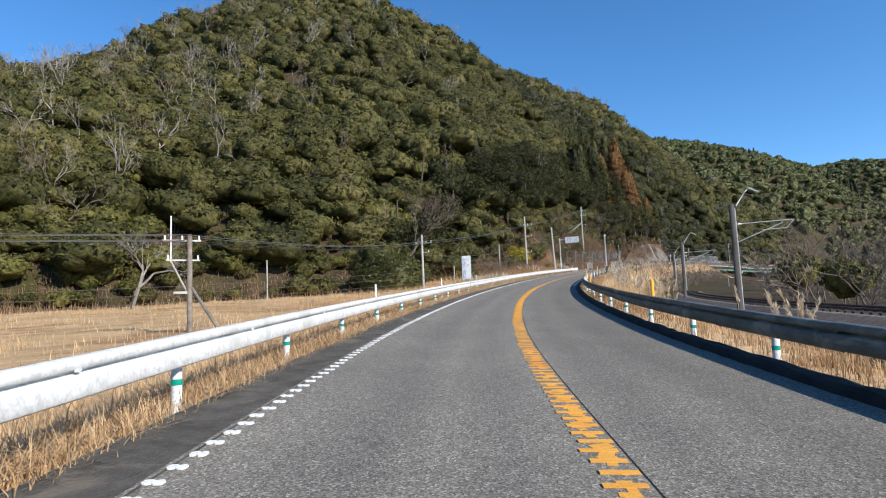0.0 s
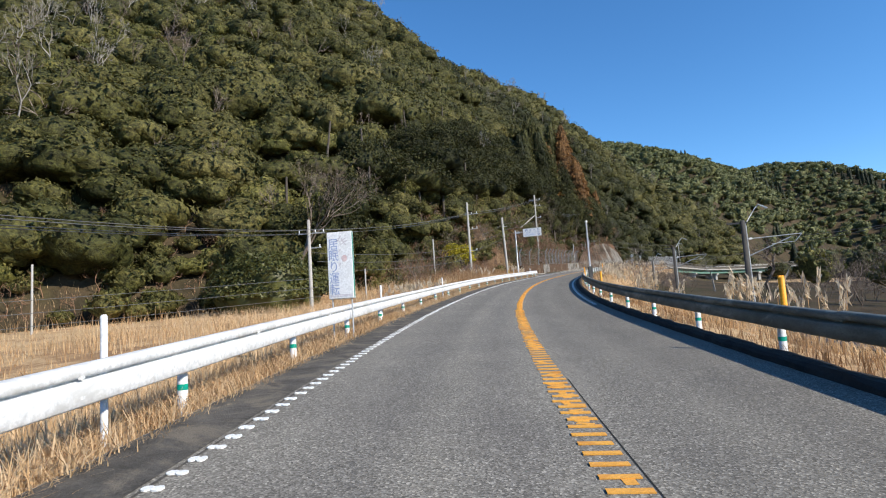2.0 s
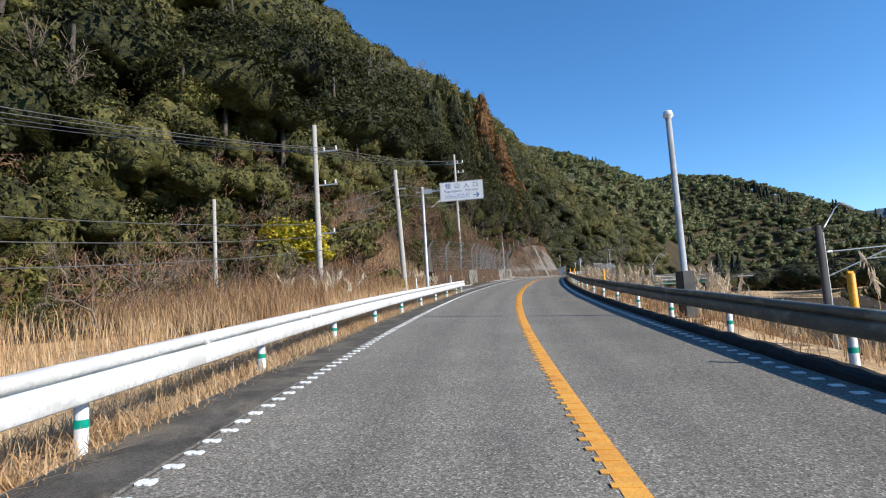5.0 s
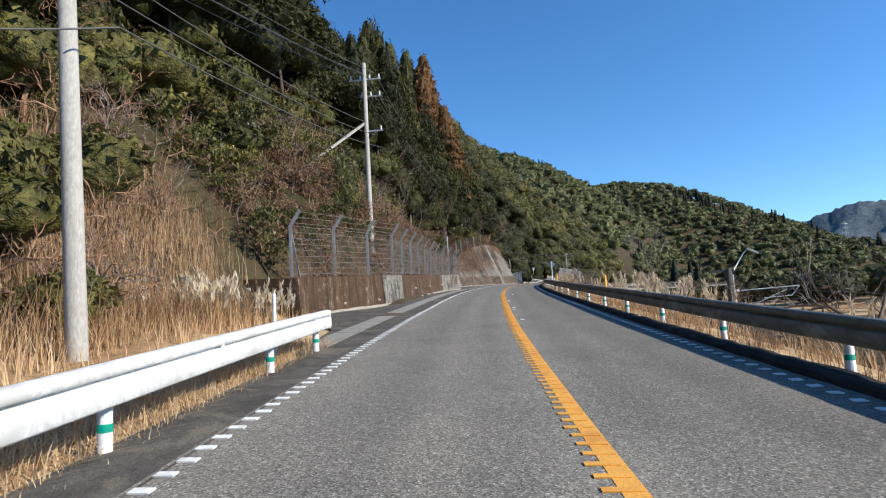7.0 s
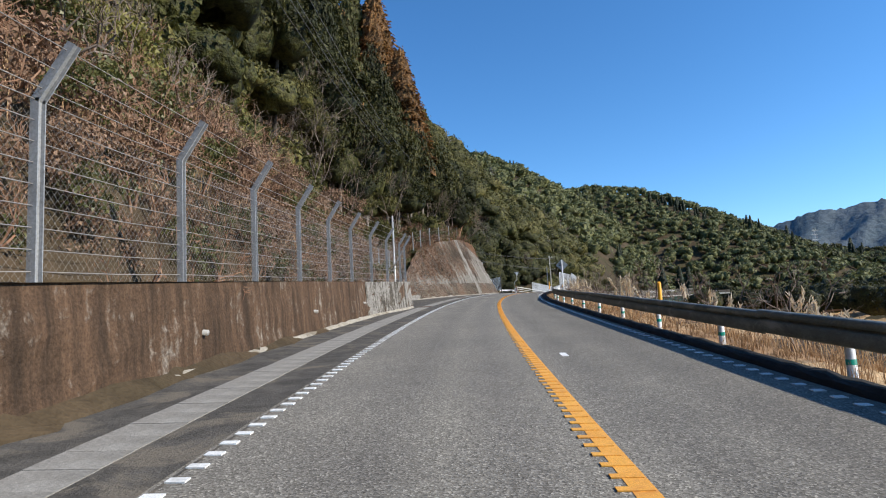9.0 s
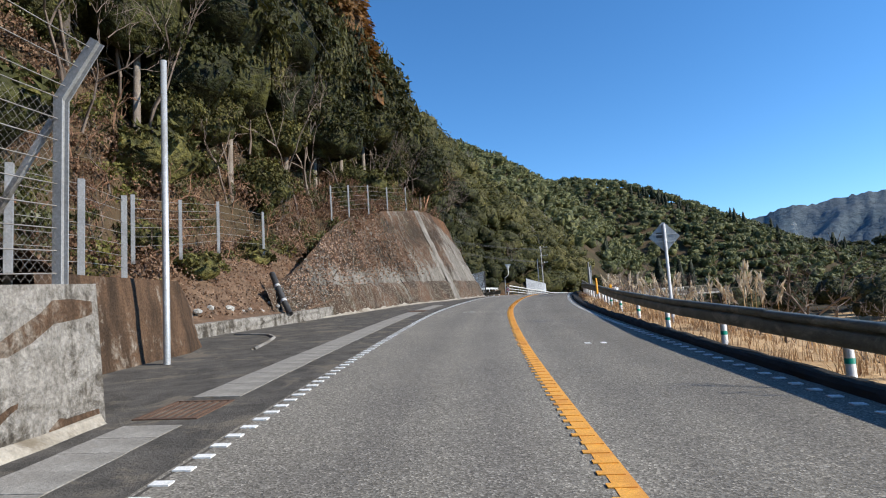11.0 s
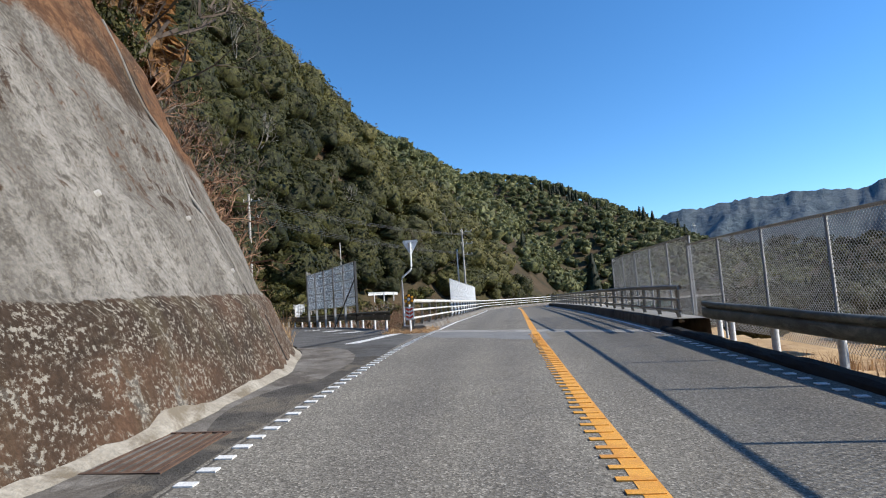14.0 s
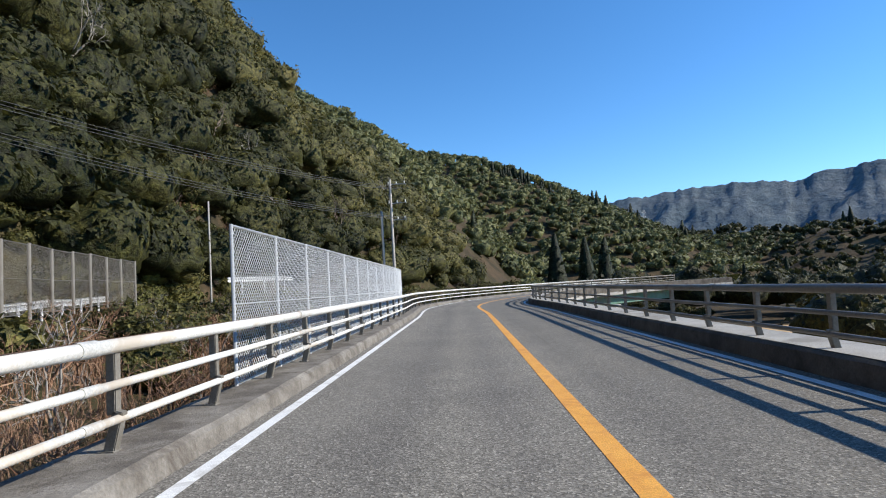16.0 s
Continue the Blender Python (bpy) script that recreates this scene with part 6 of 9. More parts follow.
def build_stop_sign():
    """Back of a triangular stop sign on a cranked white pole."""
    base = W(219.6, -4.87, 0.0)
    m = Matrix.Translation(base) @ pose(0, 0, 0, 0, 0, heading(219.6) + 4)
    s = thing("stop_sign", None, "back of a triangular stop sign on a cranked white pole", "road sign", at=m)
    part("pole", tube("pole", [(0, 0, -0.9), (0, 0, 1.9), (0.02, 0, 2.0), (0.06, 0, 2.07), (0.36, 0, 2.3), (0.41, 0, 2.37), (0.42, 0, 2.46), (0.42, 0, 3.42)], 0.036, WHITE_STEEL, 12), s)
    tri = [(0.42 + 0.41 * math.cos(a), 0.41 * math.sin(a)) for a in (radians(-90), radians(30), radians(150))]
    bm = bmesh.new()
    lo = [bm.verts.new((x, 0.05, 3.31 + z)) for x, z in tri]
    hi = [bm.verts.new((x, 0.066, 3.31 + z)) for x, z in tri]
    bm.faces.new(lo), bm.faces.new(hi[::-1])
    for k in range(3):
        bm.faces.new((lo[k], lo[(k + 1) % 3], hi[(k + 1) % 3], hi[k]))
    bmesh.ops.recalc_face_normals(bm, faces=bm.faces)
    bmesh.ops.bevel(bm, geom=[e for e in bm.edges if abs(e.verts[0].co.y - e.verts[1].co.y) > 0.01], offset=0.06, segments=4, affect='EDGES')
    part("plate", bm, s, "pale unpainted sign back", SIGN_WHITE)
    part("bracket", boxes("bracket", [(I4, (0.3, 0.54, 0.03, 0.05, 3.38, 3.42)), (I4, (0.34, 0.5, 0.03, 0.05, 3.18, 3.22))], STEEL), s)


build_stop_sign()


def build_reflector():
    base = W(216.2, -4.02, 0.0)
    m = Matrix.Translation(base) @ pose(0, 0, 0, 0, 0, heading(216))
    r = thing("reflector_post", None, "round amber reflector over a red chevron plate on a post", "reflector post", at=m)
    part("post", tube("post", [(0, 0, -0.3), (0, 0, 1.15)], 0.035, WHITE_STEEL, 10), r)
    disc = part("disc", tube("disc", [(0, -0.05, 1.12), (0, -0.02, 1.12)], 0.175, DARK_STEEL, 20), r, "black disc with amber reflectors")
    for k in range(6):
        a = radians(60 * k + 30)
        part("lens", tube("lens", [(0.12 * math.cos(a), -0.052, 1.12 + 0.12 * math.sin(a)), (0.12 * math.cos(a), -0.07, 1.12 + 0.12 * math.sin(a))], [0.05, 0.03], ORANGE, 10), disc, "amber reflector lens")
    part("lens", tube("lens", [(0, -0.052, 1.12), (0, -0.07, 1.12)], [0.05, 0.03], CERAMIC, 10), disc, "white reflector lens")
    pl = part("plate", boxes("plate", [(I4, (-0.14, 0.14, -0.06, -0.04, 0.42, 0.86))], CERAMIC, 0.006), r, "white plate with red chevrons")
    for k in range(3):
        for sg in (1, -1):
            part("stripe", boxes("stripe", [(pose(sg * 0.062, -0.063, 0.52 + 0.13 * k, 0, -sg * 32, 0), (-0.068, 0.068, -0.001, 0.001, -0.032, 0.032))], RED), pl, "red chevron stripe")


build_reflector()


thing("verge", rough_strip("verge", 215.3, 219.2, 0.3, lambda s: [(e, -0.012 + h * min(1.0, (s - 215.3) / 0.8)) for e, h in ((-4.85, 0.0), (-4.6, 0.035), (-4.3, 0.05), (-3.9, 0.05), (-3.45, 0.022), (-3.3, 0.0))], LEAFBANK, 0.012, 15), "earth and dead leaves at the end of the bridge kerb", "verge", kind="structure")
thing("kerb_end", boxes("kerb_end", [(on_road(216.75, -4.0, 0), (-0.46, 0.43, -0.12, 0.25, -0.4, 0.185))], KERB_STONE, 0.03), "broken concrete end of the bridge kerb", "kerb", kind="structure")


km = thing("distance_post", None, "yellow distance plate with black figures on a short post", "marker post", at=Matrix.Translation(W(96.4, -5.05, 0.1)) @ pose(0, 0, 0, 0, 0, heading(96)))
part("post", tube("post", [(0, 0, -0.4), (0, 0, 0.9)], 0.03, STEEL, 8), km)
plate = part("plate", boxes("plate", [(I4, (-0.085, 0.085, -0.045, -0.03, 0.66, 1.04))], plain("yellow_plate", (0.55, 0.36, 0.10), (0.64, 0.44, 0.15), 5, 0.5, fine=40, bumpy=0.02), 0.006), km, "faded yellow plate")
part("figures", text_mesh("figures", "222.8", 0.14, DARK_STEEL, 0.001), plate, "black figures", at=pose(0, -0.047, 0.85, 90, 90, 0))
small = thing("notice_plate", None, "small white notice plate on a thin stake by the bank", "sign", at=Matrix.Translation(W(119.3, -9.4, -0.1)) @ pose(0, 0, 0, 0, 0, heading(117)))
part("stake", tube("stake", [(0, 0, -0.2), (0, 0, 1.25)], 0.015, STEEL, 6), small)
part("plate", boxes("plate", [(I4, (-0.12, 0.12, -0.025, -0.015, 1.02, 1.24))], SIGN_WHITE, 0.004), small)
part("bar", boxes("bar", [(I4, (-0.08, 0.08, -0.028, -0.026, 1.11, 1.15))], RED), small, "red bar of writing")


def build_hexagon_sign():
    base = W(172.45, 4.7, 0.1)
    m = Matrix.Translation(base) @ pose(0, 0, 0, 0, 0, heading(172))
    s = thing("road_sign", None, "grey back of a diamond road sign on a white pole", "road sign", at=m)
    part("pole", tube("pole", [(0, 0, -0.4), (0, 0, 2.75)], 0.045, WHITE_STEEL, 12), s)
    pl = [(-0.46, 2.36), (-0.03, 2.80), (0.03, 2.80), (0.46, 2.36), (0.03, 1.92), (-0.03, 1.92)]
    bm = bmesh.new()
    lo, hi = [bm.verts.new((x, 0.05, z)) for x, z in pl], [bm.verts.new((x, 0.07, z)) for x, z in pl]
    bm.faces.new(lo), bm.faces.new(hi[::-1])
    for k in range(6):
        bm.faces.new((lo[k], lo[(k + 1) % 6], hi[(k + 1) % 6], hi[k]))
    bmesh.ops.recalc_face_normals(bm, faces=bm.faces)
    part("plate", bm, s, "bare grey sign back", SIGN_BACK)
    part("label", boxes("label", [(I4, (-0.24, -0.07, 0.045, 0.049, 2.33, 2.5))], DARK_STEEL), s, "small dark sticker")
    part("bracket", boxes("bracket", [(I4, (-0.35, 0.35, 0.03, 0.05, 2.42, 2.45)), (I4, (-0.3, 0.3, 0.03, 0.05, 2.2, 2.23))], STEEL), s)


build_hexagon_sign()
tube_marker = thing("drain_hose", None, "black drain hose with pale bands leaning on the low wall", "hose")
hp = [W(175.2, -7.95, 0.38), W(175.55, -8.3, 0.85), W(175.85, -8.65, 1.4), W(176.1, -8.95, 1.9)]
part("hose", tube("hose", hp, 0.11, DARK_STEEL, 12), tube_marker)
for k in (1, 2):
    part("collar", tube("collar", [hp[k] - (hp[k + 1] - hp[k]) * 0.08, hp[k] + (hp[k + 1] - hp[k]) * 0.08], 0.118, CERAMIC, 12), tube_marker, "pale band round the hose")
barrel = thing("bollard", None, "white plastic bollard with an orange light behind the rail", "bollard", at=Matrix.Translation(W(187.6, 5.3, -0.15)))
part("body", tube("body", [(0, 0, 0), (0, 0, 0.75), (0, 0, 0.8)], [0.2, 0.18, 0.12], CERAMIC, 16), barrel)
part("base", tube("base", [(0, 0, 0), (0, 0, 0.1)], [0.38, 0.3], CERAMIC, 16), barrel)
part("lamp", tube("lamp", [(-0.3, 0, 0.75), (-0.3, 0, 0.95)], [0.1, 0.06], ORANGE, 12), barrel, "orange warning lamp")


# ---- poles and wires ----
def cable(name, a, b, sag, r=0.016, label="thin grey overhead cable", mat=WIRE):
    a, b = Vector(a), Vector(b)
    pts = [a.lerp(b, f) - Vector((0, 0, sag * 4 * f * (1 - f))) for f in np.linspace(0, 1, 14)]
    return thing(name, tubes(name, [(pts, r)], mat, 4), label, "cable", "overhead cables")


def utility_pole(label, foot, top, r0=0.16, r1=0.1, arms=(), turn=0.0, lean=(0, 0), insul=True, mat=POLE):
    """A tapered pole with crossarms: (height below the top, half length, insulators, offset)."""
    foot = Vector(foot)
    H = top - foot.z
    p = thing("utility_pole", None, label, "pole", at=Matrix.Translation(foot) @ pose(0, 0, 0, 0, 0, turn))
    part("shaft", tube("shaft", [(0, 0, -1.0), (0, 0, 0), (lean[0], lean[1], H)], [r0, r0, r1], mat, 14), p)
    for dz, half, n, off in arms:
        z = H - dz
        a = part("crossarm", boxes("crossarm", [(I4, (off - half, off + half, 0.1, 0.18, z - 0.04, z + 0.04))], STEEL, 0.008), p, "grey steel crossarm")
        if insul:
            for k in range(n):
                x = off - half + 0.1 + k * (2 * half - 0.2) / max(n - 1, 1)
                part("insulator", tube("insulator", [(x, 0.14, z + 0.04), (x, 0.14, z + 0.09), (x, 0.14, z + 0.12), (x, 0.14, z + 0.17), (x, 0.14, z + 0.2), (x, 0.14, z + 0.26)], [0.03, 0.06, 0.035, 0.06, 0.035, 0.045], CERAMIC, 8), a, "white ceramic insulator")
    return p


GZ = lambda x, y: float(land(np.array([[x]]), np.array([[y]]))[0, 0])
# beside the dry field
fp = utility_pole("weathered wooden pole with white insulators beside the dry field", (-13.1, 30.2, GZ(-13.1, 30.2)), 5.9, 0.14, 0.11, ((0.3, 0.9, 3, -0.35), (1.3, 0.8, 2, -0.3)), 29, mat=BARK)
FH = 5.9 - GZ(-13.1, 30.2)
part("upright", tube("upright", [(-0.87, 0.14, FH - 1.4), (-0.87, 0.14, FH + 0.95)], 0.035, CERAMIC, 8), fp, "white upright pipe")
part("brace", tube("brace", [(-0.87, 0.14, FH - 1.35), (-0.12, 0.12, FH - 2.9)], 0.045, CERAMIC, 8), fp, "white slanting brace")
part("clamp", boxes("clamp", [(I4, (-0.75, 0.3, -0.05, 0.18, FH - 3.0, FH - 2.88))], STEEL, 0.01), fp, "grey clamp with a cable end")
thing("stay_prop", tube("stay_prop", [Vector((-11.6, 30.4, GZ(-11.6, 30.4) - 0.2)), Vector((-13.0, 30.2, 3.2))], 0.08, BARK, 8), "leaning wooden prop against the field pole", "prop")
utility_pole("concrete pole with white insulators beside the round bush", (-3.33, 74.67, GZ(-3.33, 74.67)), 10.95, 0.16, 0.11, ((1.05, 1.1, 4, 0.15), (2.2, 0.55, 2, 0.35)), heading(70))
utility_pole("slim steel post in the dry grass", (0.6, 82.0, GZ(0.6, 82)), 7.5, 0.07, 0.06, (), 0)
utility_pole("slim steel post in the far dry grass", (-22, 72, GZ(-22, 72)), 8.3, 0.08, 0.07, (), 0)
utility_pole("tall concrete pole carrying many cables", (13.1, 102.0, GZ(13.1, 102)), 16.75, 0.17, 0.12, ((1.5, 0.8, 3, 0.45), (3.4, 0.7, 3, 0.45), (6.1, 0.55, 2, 0.4)), heading(101))
utility_pole("leaning concrete pole beside the guard rail", (18.6, 106.4, GZ(18.6, 106.4)), 15.3, 0.17, 0.13, ((1.2, 0.35, 0, 0),), heading(105), (-0.25, -0.1))
thing("stay_wire", tubes("stay_wire", [([(18.4, 106.3, 14.6), (12.5, 106.0, GZ(12.5, 106.0))], 0.012)], WIRE, 6), "steel stay wire bracing a pole", "stay wire")
utility_pole("concrete pole high on the wooded bank", (28.4, 127.0, GZ(28.4, 127.0) - 0.5), 22.1, 0.15, 0.11, ((0.9, 0.9, 4, 0.0), (1.9, 0.6, 3, 0.3), (3.9, 0.5, 2, 0.4)), heading(126))
thing("stay_prop", tube("stay_prop", [Vector((24.6, 127.5, GZ(24.6, 127.5) - 0.3)), Vector((28.3, 127.0, 18.6))], 0.08, POLE, 8), "leaning prop against the hillside pole", "prop")
utility_pole("slim pole in the yellow shrubs", (8.2, 98.0, GZ(8.2, 98.0)), 11.8, 0.09, 0.08, (), 0)
utility_pole("concrete pole above the slope with crossarms", (60.0, 193.0, GZ(60, 193) - 0.5), 30.6, 0.16, 0.11, ((0.8, 0.8, 4, 0.3), (1.9, 0.7, 3, 0.3)), heading(190))
utility_pole("slim pole behind the fence above the slope", (56.5, 189.0, GZ(56.5, 189) - 0.5), 27.0, 0.12, 0.1, (), 0)
utility_pole("grey steel service pole by the second wall", tuple(W(165.0, -6.75, 0.0)), W(165, -6.75, 0).z + 5.95, 0.065, 0.06, (), 0, mat=STEEL)
utility_pole("concrete pole beside the side road", (84.77, 241.5, 14.4), 26.2, 0.16, 0.11, ((0.7, 0.9, 3, 0.2), (2.4, 0.6, 2, 0.3)), heading(250))
utility_pole("twin concrete pole beyond the bridge screen", (113.2, 244.3, GZ(113.2, 244.3)), 23.6, 0.15, 0.1, ((0.4, 0.8, 3, 0.5), (2.0, 0.8, 3, 0.5), (3.4, 0.7, 3, 0.5)), heading(268))
utility_pole("second concrete pole beyond the bridge screen", (112.6, 244.9, GZ(112.6, 244.9)), 21.0, 0.12, 0.1, (), 0)
utility_pole("slim pole on the wooded hillside", (104, 262, GZ(104, 262)), 24.0, 0.1, 0.08, (), 0)
tall = thing("camera_pole", None, "grey steel camera pole with a base cabinet by the bend", "pole", at=Matrix.Translation(W(86.3, 4.3, 0.0)))
part("pole", tube("pole", [(0, 0, -0.4), (0, 0, 5.3)], [0.09, 0.075], STEEL, 14), tall)
part("head", tube("head", [(0, 0, 5.3), (0, 0, 5.35), (0, 0, 5.5)], [0.08, 0.14, 0.11], CERAMIC, 14), tall, "white round head")
part("cabinet", boxes("cabinet", [(I4, (-0.18, 0.18, -0.16, 0.16, -0.2, 1.15))], DARK_STEEL, 0.015), tall, "dark cabinet at the foot of the pole")

A_, B_, C_, D_ = Vector((-3.2, 74.8, 9.9)), Vector((13.1, 102.0, 15.2)), Vector((28.4, 127.0, 21.2)), Vector((18.4, 106.3, 14.4))
FAR_ = Vector((-13.6, 30.2, 5.6))
for k in range(4):
    o = Vector((0.35 * k - 0.5, -0.1 * k, 0.25 * (k % 2)))
    cable("overhead_cable", A_ + o, B_ + o * 0.8, 0.5)
    cable("overhead_cable", FAR_ + o, A_ + o, 0.6)
    cable("overhead_cable", B_ + o, C_ + o, 0.4)
    cable("overhead_cable", C_ + o, Vector((60.0, 193.0, 29.6)) + o, 2.2)
    cable("overhead_cable", FAR_ + o, Vector((-75, -8, 7)) + o, 0.9)
for k in range(3):
    o = Vector((0.4 * k, 0, -0.7 * k))
    cable("overhead_cable", B_ + Vector((0.3, 0, -3.0)) + o, D_ + o, 0.2)
    cable("overhead_cable", D_ + o, C_ + Vector((0, 0, -2.5)) + o, 0.3)
    cable("overhead_cable", A_ + Vector((0, 0, -1.5)) + o, B_ + Vector((0, 0, -4)) + o, 0.5)
    cable("overhead_cable", A_ + Vector((0, 0, -3.5)) + o, Vector((-75, 10, 3.5)) + o, 1.0)
for k in range(3):
    o = Vector((0.5 * k, -0.4 * k, 0.0))
    cable("overhead_cable", Vector((60, 193, 29.8)) + o, Vector((84.8, 241.5, 25.4)) + o, 1.4)
    cable("overhead_cable", Vector((84.8, 241.5, 25.4)) + o, Vector((113.2, 244.3, 22.8)) + o, 0.6)
    cable("overhead_cable", Vector((84.8, 241.5, 23.7)) + o, Vector((113.2, 244.3, 20.3)) + o, 0.6)


# ---- railway ----
def rail_place(s):
    return W(s, np.interp(s, [-40, 0, 40, 70, 100, 150, 200, 235], [13.5, 13.8, 14.2, 14.8, 14.6, 13.5, 12, 9.0]), 0)


def rail_z(s):
    return np.interp(s, [-40, 0, 240], [0.0, 0.35, 6.6])


def build_railway():
    ss = np.arange(-40, 262, 2.0)
    pts = []
    for s in ss:
        p = rail_place(min(s, 235)) if s < 235 else rail_place(235) + (rail_place(235) - rail_place(233)) * (s - 235) / 2.0
        p.z = rail_z(min(s, 240)) - 0.2
        pts.append(p)
    V, r1, r2 = [], [], []
    for i, p in enumerate(pts):
        d = pts[min(i + 1, len(pts) - 1)] - pts[max(i - 1, 0)]
        n = Vector((d.y, -d.x, 0)).normalized()
        for x, z in ((-2.6, -0.5), (-1.5, 0.0), (1.5, 0.0), (2.6, -0.5)):
            V.append(p + n * x + Vector((0, 0, z)))
        r1.append(p - n * 0.53 + Vector((0, 0, 0.14)))
        r2.append(p + n * 0.53 + Vector((0, 0, 0.14)))
    tr = thing("railway_track", None, "single railway track on brown ballast below the road", "railway", kind="structure")
    part("ballast", mesh_np("ballast", V, grid_faces(len(pts), 4)[:, ::-1], BALLAST), tr)
    for r in (r1, r2):
        part("rail", tube("rail", r, 0.06, RUST, 6), tr, "rust-brown rail")
    sl = mesh_np("sleeper", *box_np(-1.05, 1.05, -0.11, 0.11, 0.0, 0.09), DARK_STEEL)
    for i in range(5, 70):
        d = pts[i + 1] - pts[i]
        for f in (0.0, 0.33, 0.66):
            q = pts[i] + d * f
            part("sleeper", sl, tr, at=Matrix.Translation(q) @ pose(0, 0, 0, 0, 0, math.degrees(math.atan2(-d.x, d.y))))


build_railway()


def mast(label, x, y, z0, z1, turn, reach=2.6):
    """Railway mast: concrete pole with a lamp arm and a bracket over the track."""
    m = thing("railway_mast", None, label, "mast", "railway masts", at=Matrix.Translation((x, y, z0)) @ pose(0, 0, 0, 0, 0, turn))
    H = z1 - z0
    part("pole", tube("pole", [(0, 0, -1), (0, 0, H)], [0.16, 0.13], MAST_DARK, 14), m)
    part("conduit", tube("conduit", [(0.19, 0, 0), (0.17, 0, H - 0.3)], 0.035, STEEL, 8), m)
    lampo = part("lamp_arm", tube("lamp_arm", [(0.15, 0, H - 0.25), (0.75, 0, H + 0.65), (0.95, 0, H + 0.85)], 0.03, STEEL, 8), m)
    part("lamp_head", boxes("lamp_head", [(pose(1.2, 0, H + 0.75, 0, 28, 0), (-0.3, 0.3, -0.08, 0.08, -0.03, 0.06))], STEEL, 0.02), lampo, "pale lamp head")
    br = part("bracket", tubes("bracket", [([(0.1, 0, H - 1.15), (reach + 0.6, 0, H - 1.05)], 0.03), ([(0.1, 0, H - 2.2), (reach, 0, H - 1.2)], 0.03), ([(reach + 0.6, 0, H - 1.05), (reach + 0.2, 0, H - 1.5), (reach - 1.1, 0, H - 1.55)], 0.025)], STEEL, 8), m)
    part("insulator", tube("insulator", [(0.25, 0, H - 1.15), (0.35, 0, H - 1.14), (0.45, 0, H - 1.14)], [0.04, 0.07, 0.04], CERAMIC, 8), br, "white ceramic insulator")
    part("crossarm", boxes("crossarm", [(I4, (-0.9, 0.25, -0.05, 0.05, H - 0.2, H - 0.1))], DARK_STEEL), m)
    return m


MASTS = [(16.2, 34.05, 0.6, 6.9, heading(36)), (24.0, 62.0, 2.6, 7.55, heading(66)), (33.2, 89.3, 3.2, 8.6, heading(97)), (44.0, 118.0, 3.6, 9.3, heading(130))]
for x, y, z0, z1, t in MASTS:
    mast("concrete railway mast with a lamp and a bracket", x, y, z0, z1, t)
for a, b in zip(MASTS, MASTS[1:]):
    cable("contact_wire", (a[0] + 2.6, a[1], a[3] - 1.6), (b[0] + 2.6, b[1], b[3] - 1.6), 0.1, 0.012, "thin railway contact wire over the track")
    cable("contact_wire", (a[0] + 3.0, a[1], a[3] - 1.1), (b[0] + 3.0, b[1], b[3] - 1.1), 0.5, 0.012, "thin railway carrying wire over the track")

tw = thing("pylon", None, "distant steel lattice pylon on the ridge", "pylon", at=Matrix.Translation((700, 585, 55)))
legs = []
for sx in (-1, 1):
    for sy in (-1, 1):
        legs.append(([(sx * 3.5, sy * 3.5, -12), (sx * 0.8, sy * 0.8, 36)], 0.3))
for z in (22, 28, 33):
    legs.append(([(-5, 0, z), (5, 0, z)], 0.3))
part("lattice", tubes("lattice", legs, STEEL, 4), tw)


# ---- plants ----
def unit_leaves(seed, n, leaf, lumps=9, flat=0.8, up=0.35, jitter=0.75):
    """A crown of radius 1: leaf quads over a cluster of lumps. Returns n x 4 x 3."""
    r = np.random.RandomState(seed)
    c = r.normal(size=(lumps, 3))
    c /= np.linalg.norm(c, axis=1)[:, None]
    c *= r.uniform(0.35, 0.68, (lumps, 1))
    c[:, 2] = c[:, 2] * flat
    rad = r.uniform(0.28, 0.48, lumps)
    k = r.choice(lumps, n, p=rad ** 2 / (rad ** 2).sum())
    d = r.normal(size=(n, 3))
    d /= np.linalg.norm(d, axis=1)[:, None]
    d[:, 2] = np.abs(d[:, 2]) * 0.9 + d[:, 2] * 0.1
    p = c[k] + d * (rad[k] * r.uniform(0.82, 1.06, n))[:, None]
    nrm = d + r.normal(size=(n, 3)) * jitter
    nrm[:, 2] += up
    nrm /= np.linalg.norm(nrm, axis=1)[:, None]
    a = np.cross(nrm, r.normal(size=(n, 3)))
    a /= np.linalg.norm(a, axis=1)[:, None]
    b = np.cross(nrm, a)
    sz = leaf * r.uniform(0.6, 1.35, (n, 1))
    q = np.stack([p - a * sz, p - b * sz * 0.62, p + a * sz, p + b * sz * 0.62], 1)
    return q


